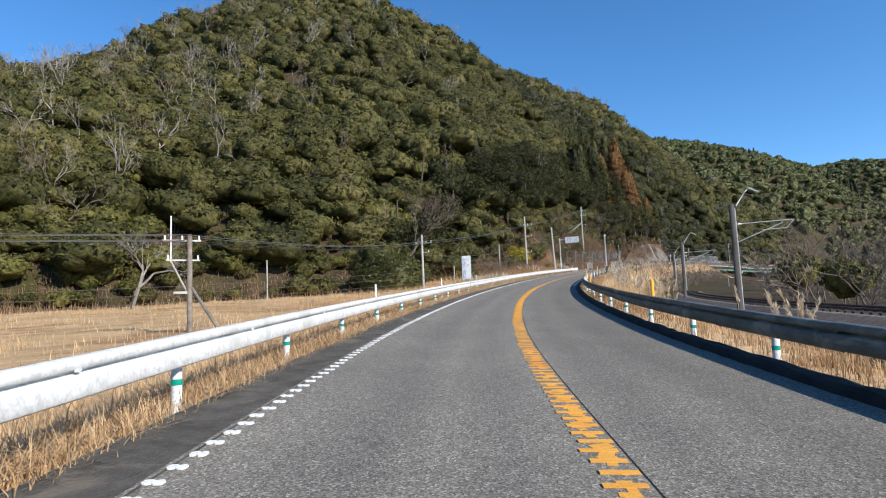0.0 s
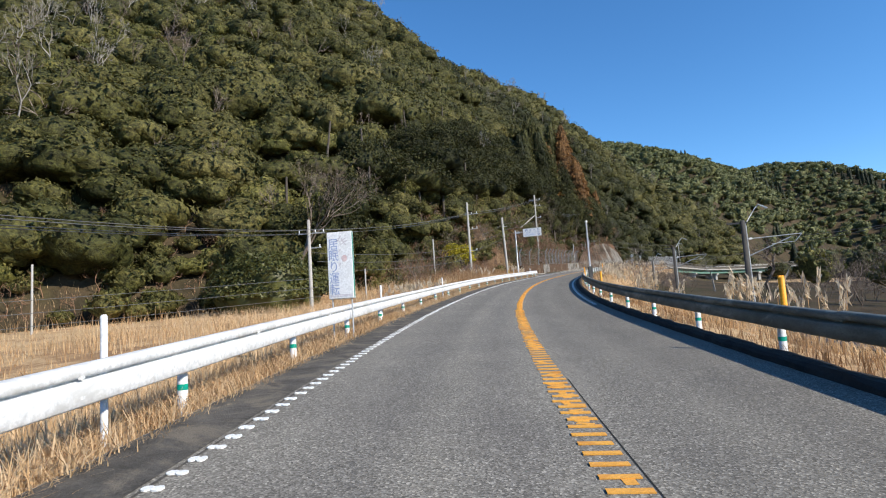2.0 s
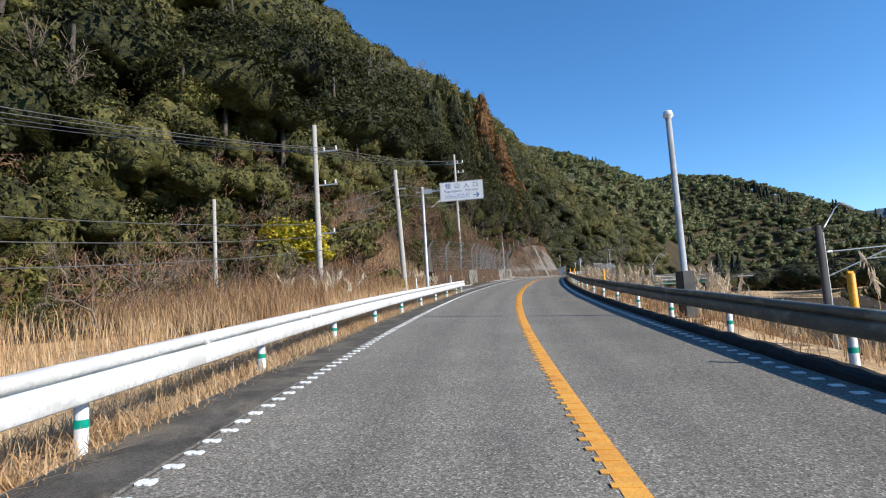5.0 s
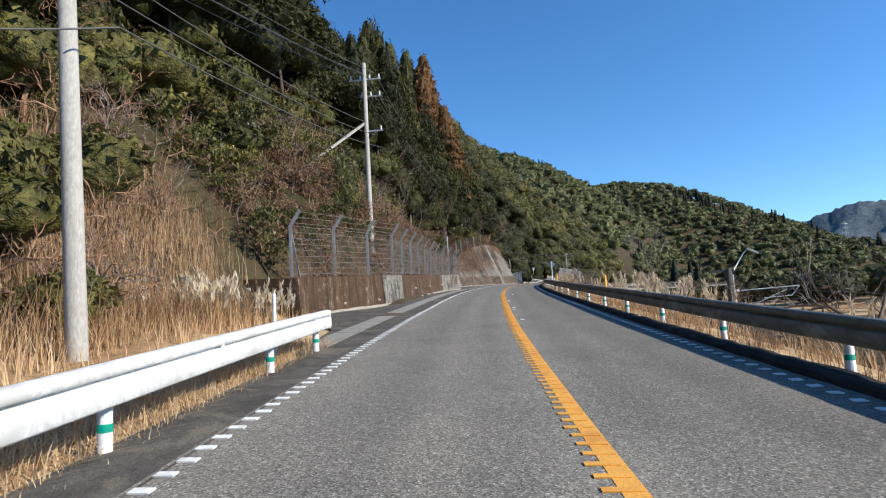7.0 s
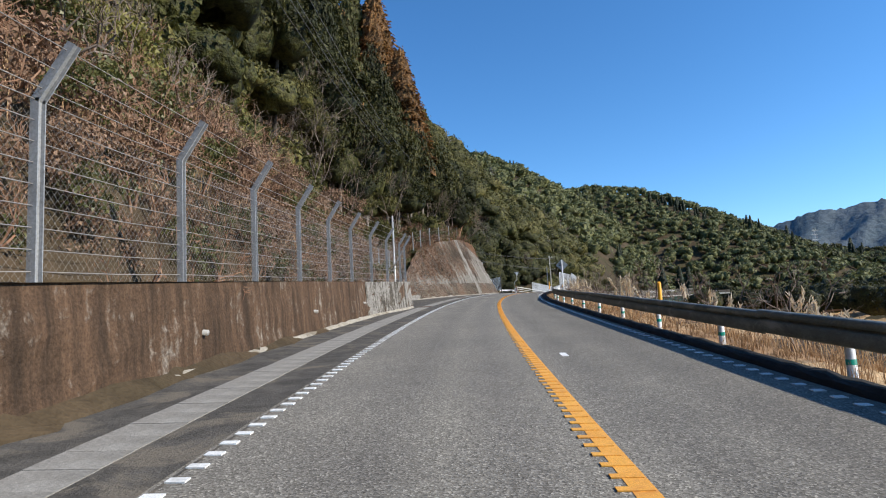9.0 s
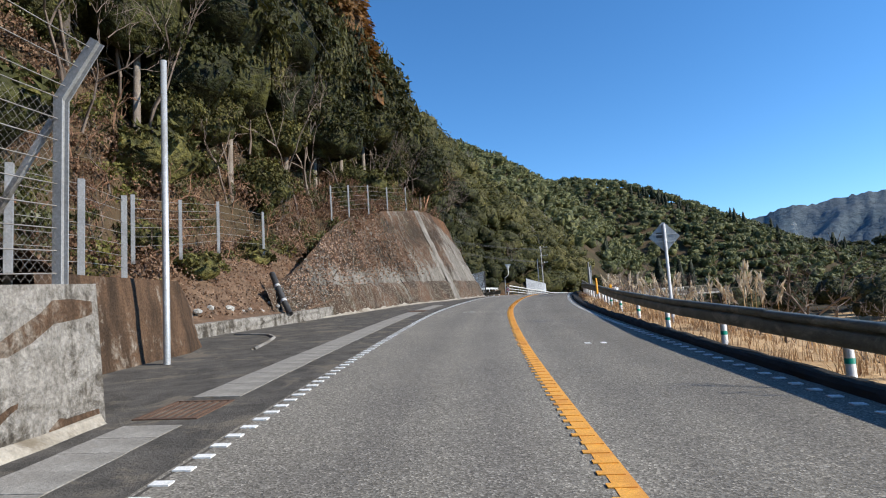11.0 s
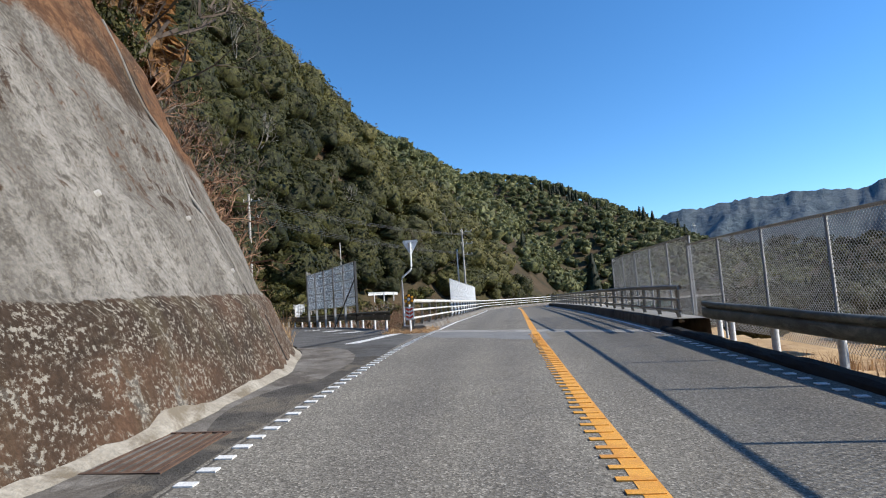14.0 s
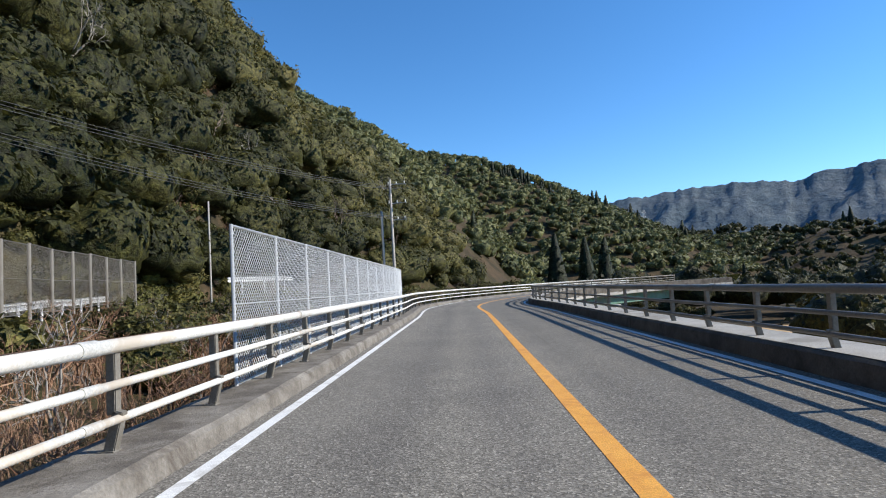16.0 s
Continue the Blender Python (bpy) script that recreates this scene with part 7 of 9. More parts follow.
def unit_crown(seed, n, leaf, lumps, rows, cols, flat=0.8, jitter=0.7, core=0.9):
    """A closed crown of radius 1: a knobbly mass of boughs with leaves standing off it. Triangles."""
    r = np.random.RandomState(seed)
    c = r.normal(size=(lumps, 3))
    c /= np.linalg.norm(c, axis=1)[:, None]
    c[:, 2] = np.abs(c[:, 2]) * 0.9 + c[:, 2] * 0.1
    c *= r.uniform(0.42, 0.70, (lumps, 1))
    c[:, 2] *= flat
    rad = r.uniform(0.24, 0.40, lumps)

    def reach(d):
        b = d @ c.T
        disc = rad[None] ** 2 - (c ** 2).sum(1)[None] + b ** 2
        hit = np.where((disc > 0) & (b > 0), b + np.sqrt(np.maximum(disc, 0)), 0)
        return np.maximum(hit.max(1), 0.42)
    th = np.linspace(0.1, 2.5, rows)[:, None] + r.uniform(-0.25, 0.25, (rows, cols)) * 2.4 / rows
    ph = np.arange(cols)[None] * 2 * math.pi / cols + (np.arange(rows)[:, None] % 2) * math.pi / cols + r.uniform(-0.25, 0.25, (rows, cols)) * 6.28 / cols
    d = np.stack([np.sin(th) * np.cos(ph), np.sin(th) * np.sin(ph), np.cos(th)], -1).reshape(-1, 3)
    V = d * (reach(d) * core * r.uniform(0.93, 1.04, len(d)))[:, None]
    top = np.array([[0, 0, reach(np.array([[0, 0, 1.0]]))[0] * 0.93]])
    V = np.concatenate([V, top])
    F = []
    for i in range(rows - 1):
        for j in range(cols):
            a, b, e, f = i * cols + j, i * cols + (j + 1) % cols, (i + 1) * cols + (j + 1) % cols, (i + 1) * cols + j
            F += [(a, f, e), (a, e, b)]
    F += [(len(V) - 1, j, (j + 1) % cols) for j in range(cols)]
    k = r.choice(lumps, n * 3, p=rad ** 2 / (rad ** 2).sum())
    u = r.normal(size=(n * 3, 3))
    u /= np.linalg.norm(u, axis=1)[:, None]
    u[:, 2] = np.abs(u[:, 2]) * 0.8 + u[:, 2] * 0.2
    p = c[k] + u * (rad[k] * r.uniform(0.95 - 0.7 * (0.9 - core), 1.15, n * 3))[:, None]
    l = np.linalg.norm(p, axis=1)
    ok = l > reach(p / l[:, None]) * (core - 0.02)
    p, u = p[ok][:n], u[ok][:n]
    m = len(p)
    nrm = u + r.normal(size=(m, 3)) * jitter
    nrm[:, 2] += 0.25
    nrm /= np.linalg.norm(nrm, axis=1)[:, None]
    a = np.cross(nrm, r.normal(size=(m, 3)))
    a /= np.linalg.norm(a, axis=1)[:, None]
    b = np.cross(nrm, a)
    sz = leaf * r.uniform(0.6, 1.5, (m, 1))
    L = np.stack([p - a * sz - b * sz * 0.5, p + b * sz * 0.75, p + a * sz - b * sz * 0.3], 1).reshape(-1, 3)
    F = np.concatenate([np.array(F), np.arange(m * 3).reshape(-1, 3) + len(V)])
    return np.concatenate([V, L]), F


def unit_conifer(seed, n, leaf):
    """A narrow cone of drooping sprays, 1 high."""
    r = np.random.RandomState(seed)
    z = 1 - np.sqrt(r.uniform(0, 1, n)) * 0.92
    ang = r.uniform(0, 6.283, n)
    tier = 0.82 + 0.18 * np.sin(z * 55 + ang * 2)
    rad = (1 - z) ** 0.7 * 0.22 * tier * r.uniform(0.72, 1.05, n) + 0.008
    p = np.stack([np.cos(ang) * rad, np.sin(ang) * rad, z], 1)
    out = np.stack([np.cos(ang), np.sin(ang), -0.55 + r.normal(size=n) * 0.25], 1)
    out /= np.linalg.norm(out, axis=1)[:, None]
    side = np.cross(out, r.normal(size=(n, 3)) * 0.5 + [0, 0, 1.0])
    side /= np.linalg.norm(side, axis=1)[:, None]
    sz = leaf * r.uniform(0.6, 1.4, (n, 1)) * (0.5 + 0.7 * (1 - z))[:, None]
    return np.stack([p - out * sz, p - side * sz * 0.5, p + out * sz, p + side * sz * 0.5], 1)


def conifer_core(seed, rows=9, cols=9):
    """The dense inside of a conifer: an uneven closed cone, 1 high. Quads."""
    r = np.random.RandomState(seed)
    V = []
    for i in range(rows):
        z = 0.04 + 0.9 * i / (rows - 1)
        for j in range(cols):
            a = 6.283 * j / cols
            rad = ((1 - z) ** 0.7 * 0.185 + 0.004) * r.uniform(0.75, 1.1)
            V.append((math.cos(a) * rad, math.sin(a) * rad, z + r.uniform(-0.02, 0.02)))
    F = [(i * cols + j, i * cols + (j + 1) % cols, (i + 1) * cols + (j + 1) % cols, (i + 1) * cols + j) for i in range(rows - 1) for j in range(cols)]
    return np.array(V), np.array(F)


def full_conifer(seed, n, leaf, rows=9, cols=9):
    v, f = quads_template(unit_conifer(seed, n, leaf))
    cv, cf = conifer_core(seed, rows, cols)
    return np.concatenate([v, cv]), np.concatenate([f, cf + len(v)])


def bare_tree(seed, depth=5, spread=0.6, sides=3, first=0.3, thick=0.022, twig=2):
    """A leafless tree 1 high: limbs, boughs and twigs. Returns vertices and quads."""
    r = random.Random(seed)
    segs = []

    def grow(p, d, length, rad, level):
        n = 3 if level < 2 else 2
        q = p
        for k in range(n):
            d = (d + Vector((r.gauss(0, 0.15), r.gauss(0, 0.15), r.gauss(0.03, 0.09)))).normalized()
            e = q + d * (length / n)
            ra, rb = rad * (1 - 0.3 * k / n), rad * (1 - 0.3 * (k + 1) / n)
            segs.append((q, e, ra, rb, level))
            q = e
        if level < depth:
            for k in range(r.choice((2, 3, 3)) if level < depth - 1 else r.choice((3, 4, 4))):
                a = r.uniform(0, 6.283)
                side = d.orthogonal().normalized()
                side.rotate(Matrix.Rotation(a, 3, d))
                nd = (d + side * r.uniform(0.35, 1.0) * spread * 1.6 + Vector((0, 0, 0.12))).normalized()
                grow(q, nd, length * r.uniform(0.6, 0.85), rad * 0.58, level + 1)
    grow(Vector((0, 0, -0.03)), Vector((r.gauss(0, 0.06), r.gauss(0, 0.06), 1)).normalized(), first, thick, 0)
    V, F = [], []
    for a, b, ra, rb, level in segs:
        d = (b - a).normalized()
        u = d.orthogonal().normalized()
        u.rotate(Matrix.Rotation(r.uniform(0, 3.14), 3, d))
        w = d.cross(u)
        i = len(V)
        m = sides if level < 2 else 2                  # fine twigs are single flat slips
        for p, rr in ((a, ra), (b, rb)):
            for k in range(m):
                t = 2 * math.pi * k / m
                V.append(p + (u * math.cos(t) + w * math.sin(t)) * rr)
        for k in range(m if m > 2 else 1):
            k2 = (k + 1) % m
            F.append((i + k, i + k2, i + m + k2, i + m + k))
    V = np.array(V)
    V /= V[:, 2].max()
    return V, np.array(F)


def quads_np(many):
    """One template out of several (vertices, quads)."""
    return joined([(I4, v, f) for v, f in many])


def tris_template(q):
    """Leaves as pointed triangles."""
    q = q[:, 1:]
    return q.reshape(-1, 3), np.arange(len(q) * 3).reshape(-1, 3)


def quads_template(q):
    return q.reshape(-1, 3), np.arange(len(q) * 4).reshape(-1, 4)


def scatter(name, templates, P, scale, mat, label, category, seed=1, tilt=0.0, kind="stuff"):
    """Many copies of the templates as one mesh. P: n x 3, scale: n x 3."""
    r = np.random.RandomState(seed)
    P, scale = np.asarray(P, float), np.asarray(scale, float)
    V, F, n = [], [], 0
    pick = r.randint(0, len(templates), len(P))
    for t, (tv, tf) in enumerate(templates):
        idx = np.where(pick == t)[0]
        if not len(idx):
            continue
        a = r.uniform(0, 6.283, len(idx))
        ca, sa = np.cos(a)[:, None], np.sin(a)[:, None]
        x, y, z = tv[:, 0][None], tv[:, 1][None], tv[:, 2][None]
        tx, ty = r.normal(size=(len(idx), 1)) * tilt, r.normal(size=(len(idx), 1)) * tilt
        X, Y, Z = (x * ca - y * sa) * scale[idx, 0:1], (x * sa + y * ca) * scale[idx, 1:2], z * scale[idx, 2:3]
        X, Y = X + Z * tx, Y + Z * ty
        W_ = np.stack([X + P[idx, 0:1], Y + P[idx, 1:2], Z + P[idx, 2:3]], -1).reshape(-1, 3)
        V.append(W_)
        F.append((tf[None] + (np.arange(len(idx)) * len(tv))[:, None, None] + n).reshape(-1, tf.shape[1]))
        n += len(W_)
    me = mesh_np(name, np.concatenate(V), np.concatenate(F), mat, True)
    return thing(name, me, label, category, kind=kind)


def spots(x0, x1, y0, y1, gap, seed):
    r = np.random.RandomState(seed)
    X, Y = np.meshgrid(np.arange(x0, x1, gap), np.arange(y0, y1, gap))
    X, Y = X.ravel() + r.uniform(-0.45, 0.45, X.size) * gap, Y.ravel() + r.uniform(-0.45, 0.45, Y.size) * gap
    return X, Y, r


NEAR_CROWN = [unit_crown(s, 2900, 0.038, 34, 10, 16, 0.8, 0.75, 0.74) for s in range(5)]
LEAF_BUSH = [tris_template(unit_leaves(s + 500, 560, 0.085, 12, 0.9, 0.2, 0.9)) for s in range(5)]
MID_CROWN = [unit_crown(s + 20, 330, 0.06, 26, 12, 20, 0.8, 0.45) for s in range(6)]
HILL_CROWN = [unit_crown(s + 30, 90, 0.085, 18, 7, 12, 0.8, 0.6) for s in range(6)]
FAR_CROWN = [unit_crown(s + 40, 34, 0.2, 9, 5, 8) for s in range(5)]
BUSH = [unit_crown(s + 50, 300, 0.085, 16, 6, 10, 0.9, 0.8) for s in range(5)]
CONIFER = [(v * np.array([1, 1, 0.84]) + np.array([0, 0, 0.16]), f) for v, f in (full_conifer(s, 1200, 0.024) for s in range(4))]
FAR_CONIFER = [full_conifer(s + 9, 90, 0.07, 4, 6) for s in range(4)]
BARE = [bare_tree(s, 4, 0.62, 3, 0.3, 0.02) for s in range(5)]
BARE_FINE = [bare_tree(s + 30, 5, 0.6, 3, 0.14, 0.006) for s in range(4)]
SHRUB_TWIG = [bare_tree(s + 60, 4, 1.0, 3, 0.1, 0.007) for s in range(4)]


def build_forest():
    # nearer hillside
    X, Y, r = spots(-200, 190, -60, 360, 3.6, 5)
    D, q = foot_coords(X, Y)
    S_, E_ = road_coords(X, Y)
    g = np.hypot(X - 40, Y - 110)
    ok = (D > 1.5) & (D < 180) & (E_ < -10) & (g < 300)
    steep = foot_params(X, Y)[1]
    ok &= r.uniform(size=len(X)) < np.where(D < 28, 0.6, np.where(D < 60, 0.66, 0.5)) * np.sqrt(1 + steep ** 2)
    ok &= ~((S_ > 205) & (S_ < 262) & (E_ > np.interp(S_, [205, 214, 231, 262], [-9, -11, -18.5, -29])))
    ok &= ~((S_ > 84) & (S_ < 172) & (E_ > np.interp(S_, [84, 92, 104, 125, 150, 172], [-21.5, -20, -16.5, -14.8, -14.3, -13.5])))
    X, Y, D, S_, E_, steep = X[ok], Y[ok], D[ok], S_[ok], E_[ok], steep[ok]
    Z = land(X, Y)
    patch = waves(X, Y, 60, 21)
    west = np.clip((30 - X - 0.35 * (Y - 60)) / 60, 0, 1)          # the mixed wood above the field
    u = r.uniform(size=len(X))
    along = np.clip(((X - 57) * -15 + (Y - 191) * -13) / (15.0 ** 2 + 13.0 ** 2), 0, 1)
    rusty = (np.hypot(X - 58 + 12 * along, Y - 197 + 11 * along) < 8.0) & (D > 6)
    bare = (u < 0.03 + 0.12 * west) & ~rusty
    light = (u > 0.6) & (west > 0.12) & (patch > -0.4) & ~rusty
    ever = ~light & ~rusty
    close = np.hypot(X - 85, Y - 205)
    dist = np.hypot(X - np.clip(X, 0, 85), Y - np.clip(Y, 20, 200))
    # wood above the side road takes the tones darkened for shade
    for mask, mat, label, nm in ((ever & (S_ < 203), EVERGREEN, "dense dark evergreen broadleaf wood on the hillside", "hill_wood"), (ever & (S_ >= 203) & (close >= 100), EVERGREEN, "dense dark evergreen broadleaf wood on the far hillside", "hill_wood"), (ever & (S_ >= 203) & (close < 100), SHADEGREEN, "dense broadleaf wood above the side road in a shade-darkened green", "hill_wood"), (light, LIGHTGREEN, "yellow-green young trees and bamboo among the wood", "light_wood")):
        for near, lo_, hi_ in ((NEAR_CROWN, 0, 27), (MID_CROWN, 27, 74), (HILL_CROWN, 74, 400)):
            k = mask & (np.abs(E_) >= lo_) & (np.abs(E_) < hi_)
            if k.sum() == 0:
                continue
            n = k.sum()
            rad = r.uniform(2.5, 5.0, n) * (1.0 if nm == "hill_wood" else 0.72)
            sc = np.stack([rad * r.uniform(1.0, 1.35, n), rad * r.uniform(1.0, 1.35, n), rad * r.uniform(0.8, 1.2, n) * (0.85 + 0.25 * steep[k])], 1)
            tall = np.interp(-E_[k], [14, 30, 60], [5.0, 3.0, 0.0]) * np.interp(S_[k], [90, 112], [0.15, 1.0]) * ((S_[k] > 84) & (S_[k] < 205))
            P = np.stack([X[k], Y[k], Z[k] + tall * r.uniform(0.5, 1.5, n) + rad * r.uniform(0.3, 0.8, n)], 1)
            # nearest evergreen crowns also get the shade-darkened tones
            scatter(nm, near, P, sc, SHADEGREEN if near is NEAR_CROWN and mat is EVERGREEN else mat, label, "wood", seed=7)
    k = (S_ > 84) & (S_ < 172) & (E_ > -30) & (u < 0.5)
    trunk = quads_np([(tube_np([(0, 0, -0.05), (0.01, 0.0, 0.5), (0.0, 0.02, 1.0)], [0.022, 0.018, 0.012], 7, False))])
    h = r.uniform(7, 11, k.sum())
    scatter("wood_trunks", [trunk], np.stack([X[k], Y[k], Z[k]], 1), np.stack([h, h, h], 1), DARK_BARK, "slim grey trunks at the front of the wood", "trunks", seed=13, tilt=0.06)
    n = bare.sum()
    h = r.uniform(5, 10, n)
    scatter("bare_wood", BARE, np.stack([X[bare], Y[bare], Z[bare] + 1.0], 1), np.stack([h * 0.8, h * 0.8, h], 1), TWIGS, "leafless grey-brown trees standing among the evergreens", "bare trees", seed=8)
    k = r.uniform(size=len(X)) < 0.035 + 0.05 * west
    h = r.uniform(7, 11, k.sum())
    scatter("pale_trees", BARE, np.stack([X[k], Y[k], Z[k] + 2.5], 1), np.stack([h * 0.7, h * 0.7, h], 1), PALE_TWIGS, "pale grey leafless trees on the hillside", "bare trees", seed=9)
    k = rusty
    h = r.uniform(13, 19, k.sum())
    scatter("rusty_cedars", CONIFER, np.stack([X[k], Y[k], Z[k]], 1), np.stack([h * 0.95, h * 0.95, h], 1), CEDAR_RUST, "rust-brown winter cedars on the spur", "cedars", seed=10)
    # low crowns that fill the front of the wood down to the bank
    us = r.uniform(84, 172, 130)
    ue = np.interp(us, [84, 100, 125, 150, 172], [-19.5, -16, -15, -14.3, -13.5]) + 1.0 - r.uniform(0, 1, 130) * 7
    UP = np.array([W(a, b)[:] for a, b in zip(us, ue)])
    UP[:, 2] = land(UP[:, 0], UP[:, 1]) + r.uniform(0.8, 4.5, 130)
    ur = r.uniform(1.5, 2.7, 130)
    scatter("wood_understory", MID_CROWN, UP, np.stack([ur, ur, ur * 1.1], 1), EVERGREEN, "leafy young evergreens filling the front of the wood", "wood", seed=14)
    # undergrowth that closes the foot of the wood
    X, Y, r = spots(-90, 110, 20, 300, 2.0, 6)
    D, q = foot_coords(X, Y)
    S_, E_ = road_coords(X, Y)
    ok = (D > -1.5) & (D < 10) & (E_ < -7.5) & (S_ < 300) & (r.uniform(size=len(X)) < 0.85) & ~((S_ > 112) & (S_ < 215) & (E_ > np.interp(S_, [112, 158, 162], [-11.5, -11.0, -10.5])))
    ok &= ~((S_ > 212) & (S_ < 258) & (E_ > np.interp(S_, [212, 221.6, 231, 244, 258], [-17, -21, -27, -34, -41])))
    X, Y, D = X[ok], Y[ok], D[ok]
    Z = land(X, Y)
    n = len(X)
    u = r.uniform(size=n)
    for mask, mat, label, nm, tpl in ((u < 0.5, EVERGREEN, "dark evergreen undergrowth at the foot of the wood", "undergrowth", BUSH), ((u >= 0.5) & (u < 0.62), LIGHTGREEN, "light green scrub at the foot of the wood", "scrub", BUSH)):
        m = mask.sum()
        rad = r.uniform(1.1, 2.3, m)
        scatter(nm, tpl, np.stack([X[mask], Y[mask], Z[mask] + rad * 0.5], 1), np.stack([rad, rad, rad], 1), mat, label, "undergrowth", seed=11)
    mask = u >= 0.62
    h = r.uniform(1.5, 3.6, mask.sum())
    scatter("brushwood", SHRUB_TWIG, np.stack([X[mask], Y[mask], Z[mask]], 1), np.stack([h * 0.8, h * 0.8, h], 1), RED_TWIGS, "reddish-brown leafless brushwood on the bank", "brushwood", seed=12)


build_forest()


def build_bank():
    """Scrub, creepers and saplings that cover the bank behind the walls and the fences."""
    r = np.random.RandomState(77)
    n = 1750
    s = np.where(r.uniform(size=n) < 0.55, r.uniform(88, 160, n), r.uniform(84, 208, n))
    edge = np.interp(s, [84, 100, 112, 119, 126, 158, 162, 168, 176, 182, 190, 200, 208], [-13, -9.5, -9.0, -11.6, -8.4, -8.0, -9.4, -10.6, -10.2, -9.3, -8.8, -7.9, -8.0])
    e = edge - r.uniform(0, 1, n) ** 1.2 * 14
    P = np.array([W(a, b)[:] for a, b in zip(s, e)])
    P[:, 2] = land(P[:, 0], P[:, 1])
    u, back = r.uniform(size=n), np.clip((edge - e) / 13, 0, 1)
    rad = r.uniform(0.45, 1.0, n) + back * 0.7
    front = (s < 121) & (e > edge - 3.5)
    for mask, mat, nm, label in ((u < 0.22 + 0.25 * back, BUSH_LEAF, "bank_evergreen", "dark glossy evergreen shrubs on the bank"), ((u > 0.58) & (u < 0.74), OLIVE_LEAF, "bank_creeper", "yellow-green creepers and bamboo grass on the bank")):
        k = mask & ~front
        scatter(nm, LEAF_BUSH, P[k] + np.array([0, 0, 1]) * (rad[k] * 0.25)[:, None], np.stack([rad[k], rad[k], rad[k] * 1.1], 1), mat, label, "shrubs", seed=78)
    k = (u >= 0.40) & (u < 0.72)
    h = 1.1 + r.uniform(0, 1.2, n) + back * 1.4
    scatter("bank_brushwood", SHRUB_TWIG, P[k], np.stack([h[k] * 0.9, h[k] * 0.9, h[k]], 1), RED_TWIGS, "tangled reddish-brown brushwood on the bank", "brushwood", seed=79)
    k = u >= 0.72
    scatter("bank_twigs", SHRUB_TWIG, P[k], np.stack([h[k] * 0.85, h[k] * 0.85, h[k] * 1.15], 1), TWIGS, "leafless grey-brown shrubs on the bank", "brushwood", seed=80)
    # dead creepers and brush close behind the fences
    m = 300
    s = r.uniform(108, 207, m)
    e = np.interp(s, [110, 119, 126, 158, 162, 168, 176, 182, 190, 200, 207], [-10.6, -10.2, -7.6, -7.4, -9.4, -11.2, -10.6, -9.6, -9.0, -8.1, -8.2]) - r.uniform(0, 2.2, m)
    P = np.array([W(a, b)[:] for a, b in zip(s, e)])
    P[:, 2] = land(P[:, 0], P[:, 1])
    more = 220
    s2, e2 = r.uniform(121, 160, more), -r.uniform(6.4, 9.2, more)
    e2 = np.minimum(e2, np.interp(s2, [121, 126], [-8.6, -6.4]))
    P2 = np.array([W(a, b)[:] for a, b in zip(s2, e2)])
    P2[:, 2] = land(P2[:, 0], P2[:, 1]) - 0.2
    P = np.concatenate([P, P2])
    m += more
    h = r.uniform(1.2, 2.3, m)
    scatter("dead_creepers", SHRUB_TWIG, P, np.stack([h * 0.65, h * 0.65, h], 1), RED_TWIGS, "dense reddish-brown dead creepers behind the fence", "creepers", seed=82)
    # brown vines and dead leaves that bury the bank behind the fences
    q = np.random.RandomState(178)
    m = 620
    s4 = np.concatenate([q.uniform(122, 160, 300), q.uniform(166, 207, m - 300)])
    e4 = np.interp(s4, [122, 126, 158, 160, 166, 176, 182, 190, 200, 207], [-9.6, -7.5, -7.2, -7.4, -11.2, -10.6, -9.6, -9.1, -8.6, -8.9]) - q.uniform(0, 1, m) ** 1.3 * 4.5
    P4 = np.array([W(a, b)[:] for a, b in zip(s4, e4)])
    P4[:, 2] = land(P4[:, 0], P4[:, 1]) + q.uniform(-0.1, 0.5, m)
    r4 = q.uniform(0.45, 1.0, m)
    k = q.uniform(size=m) < 0.72
    scatter("bank_vines", LEAF_BUSH, P4[k], np.stack([r4, r4, r4 * 1.15], 1)[k], DEAD_LEAF, "brown dead vines and leaves heaped on the bank", "vines", seed=83)
    scatter("vine_evergreen", LEAF_BUSH, P4[~k] + np.array([0, 0, 0.4]), np.stack([r4, r4, r4 * 1.2], 1)[~k], BUSH_LEAF, "glossy evergreen shrubs among the brown vines", "shrubs", seed=84)
    m = 170
    s6 = q.uniform(123.5, 160, m)
    e6 = np.interp(s6, [123.5, 128, 150, 160], [-8.3, -6.55, -6.45, -6.3]) - q.uniform(0, 0.9, m)
    P6 = np.array([W(a, b, c)[:] for a, b, c in zip(s6, e6, 1.7 + q.uniform(0, 1, m) ** 1.4 * 3.4)])
    r6 = q.uniform(0.35, 0.7, m)
    k = q.uniform(size=m) < 0.7
    scatter("fence_vines", LEAF_BUSH, P6[k], np.stack([r6, r6, r6 * 1.3], 1)[k], DEAD_LEAF, "brown dead vines climbing behind the wall fence", "vines", seed=87)
    scatter("fence_ivy", LEAF_BUSH, P6[~k], np.stack([r6, r6, r6 * 1.3], 1)[~k], BUSH_LEAF, "green ivy climbing behind the wall fence", "vines", seed=88)
    # tall leafy shrubs on the bank over the first fence and round the foot of the hillside pole
    q = np.random.RandomState(177)
    s3, e3 = q.uniform(121, 152, 46), -q.uniform(9.2, 12.5, 46)
    P3 = np.array([W(a, b)[:] for a, b in zip(s3, e3)] + [W(a, b)[:] for a, b in zip(q.uniform(126.6, 130.2, 16), q.uniform(-8.2, -7.3, 16))])
    P3[:, 2] = land(P3[:, 0], P3[:, 1])
    h3 = q.uniform(1.2, 2.0, len(P3))
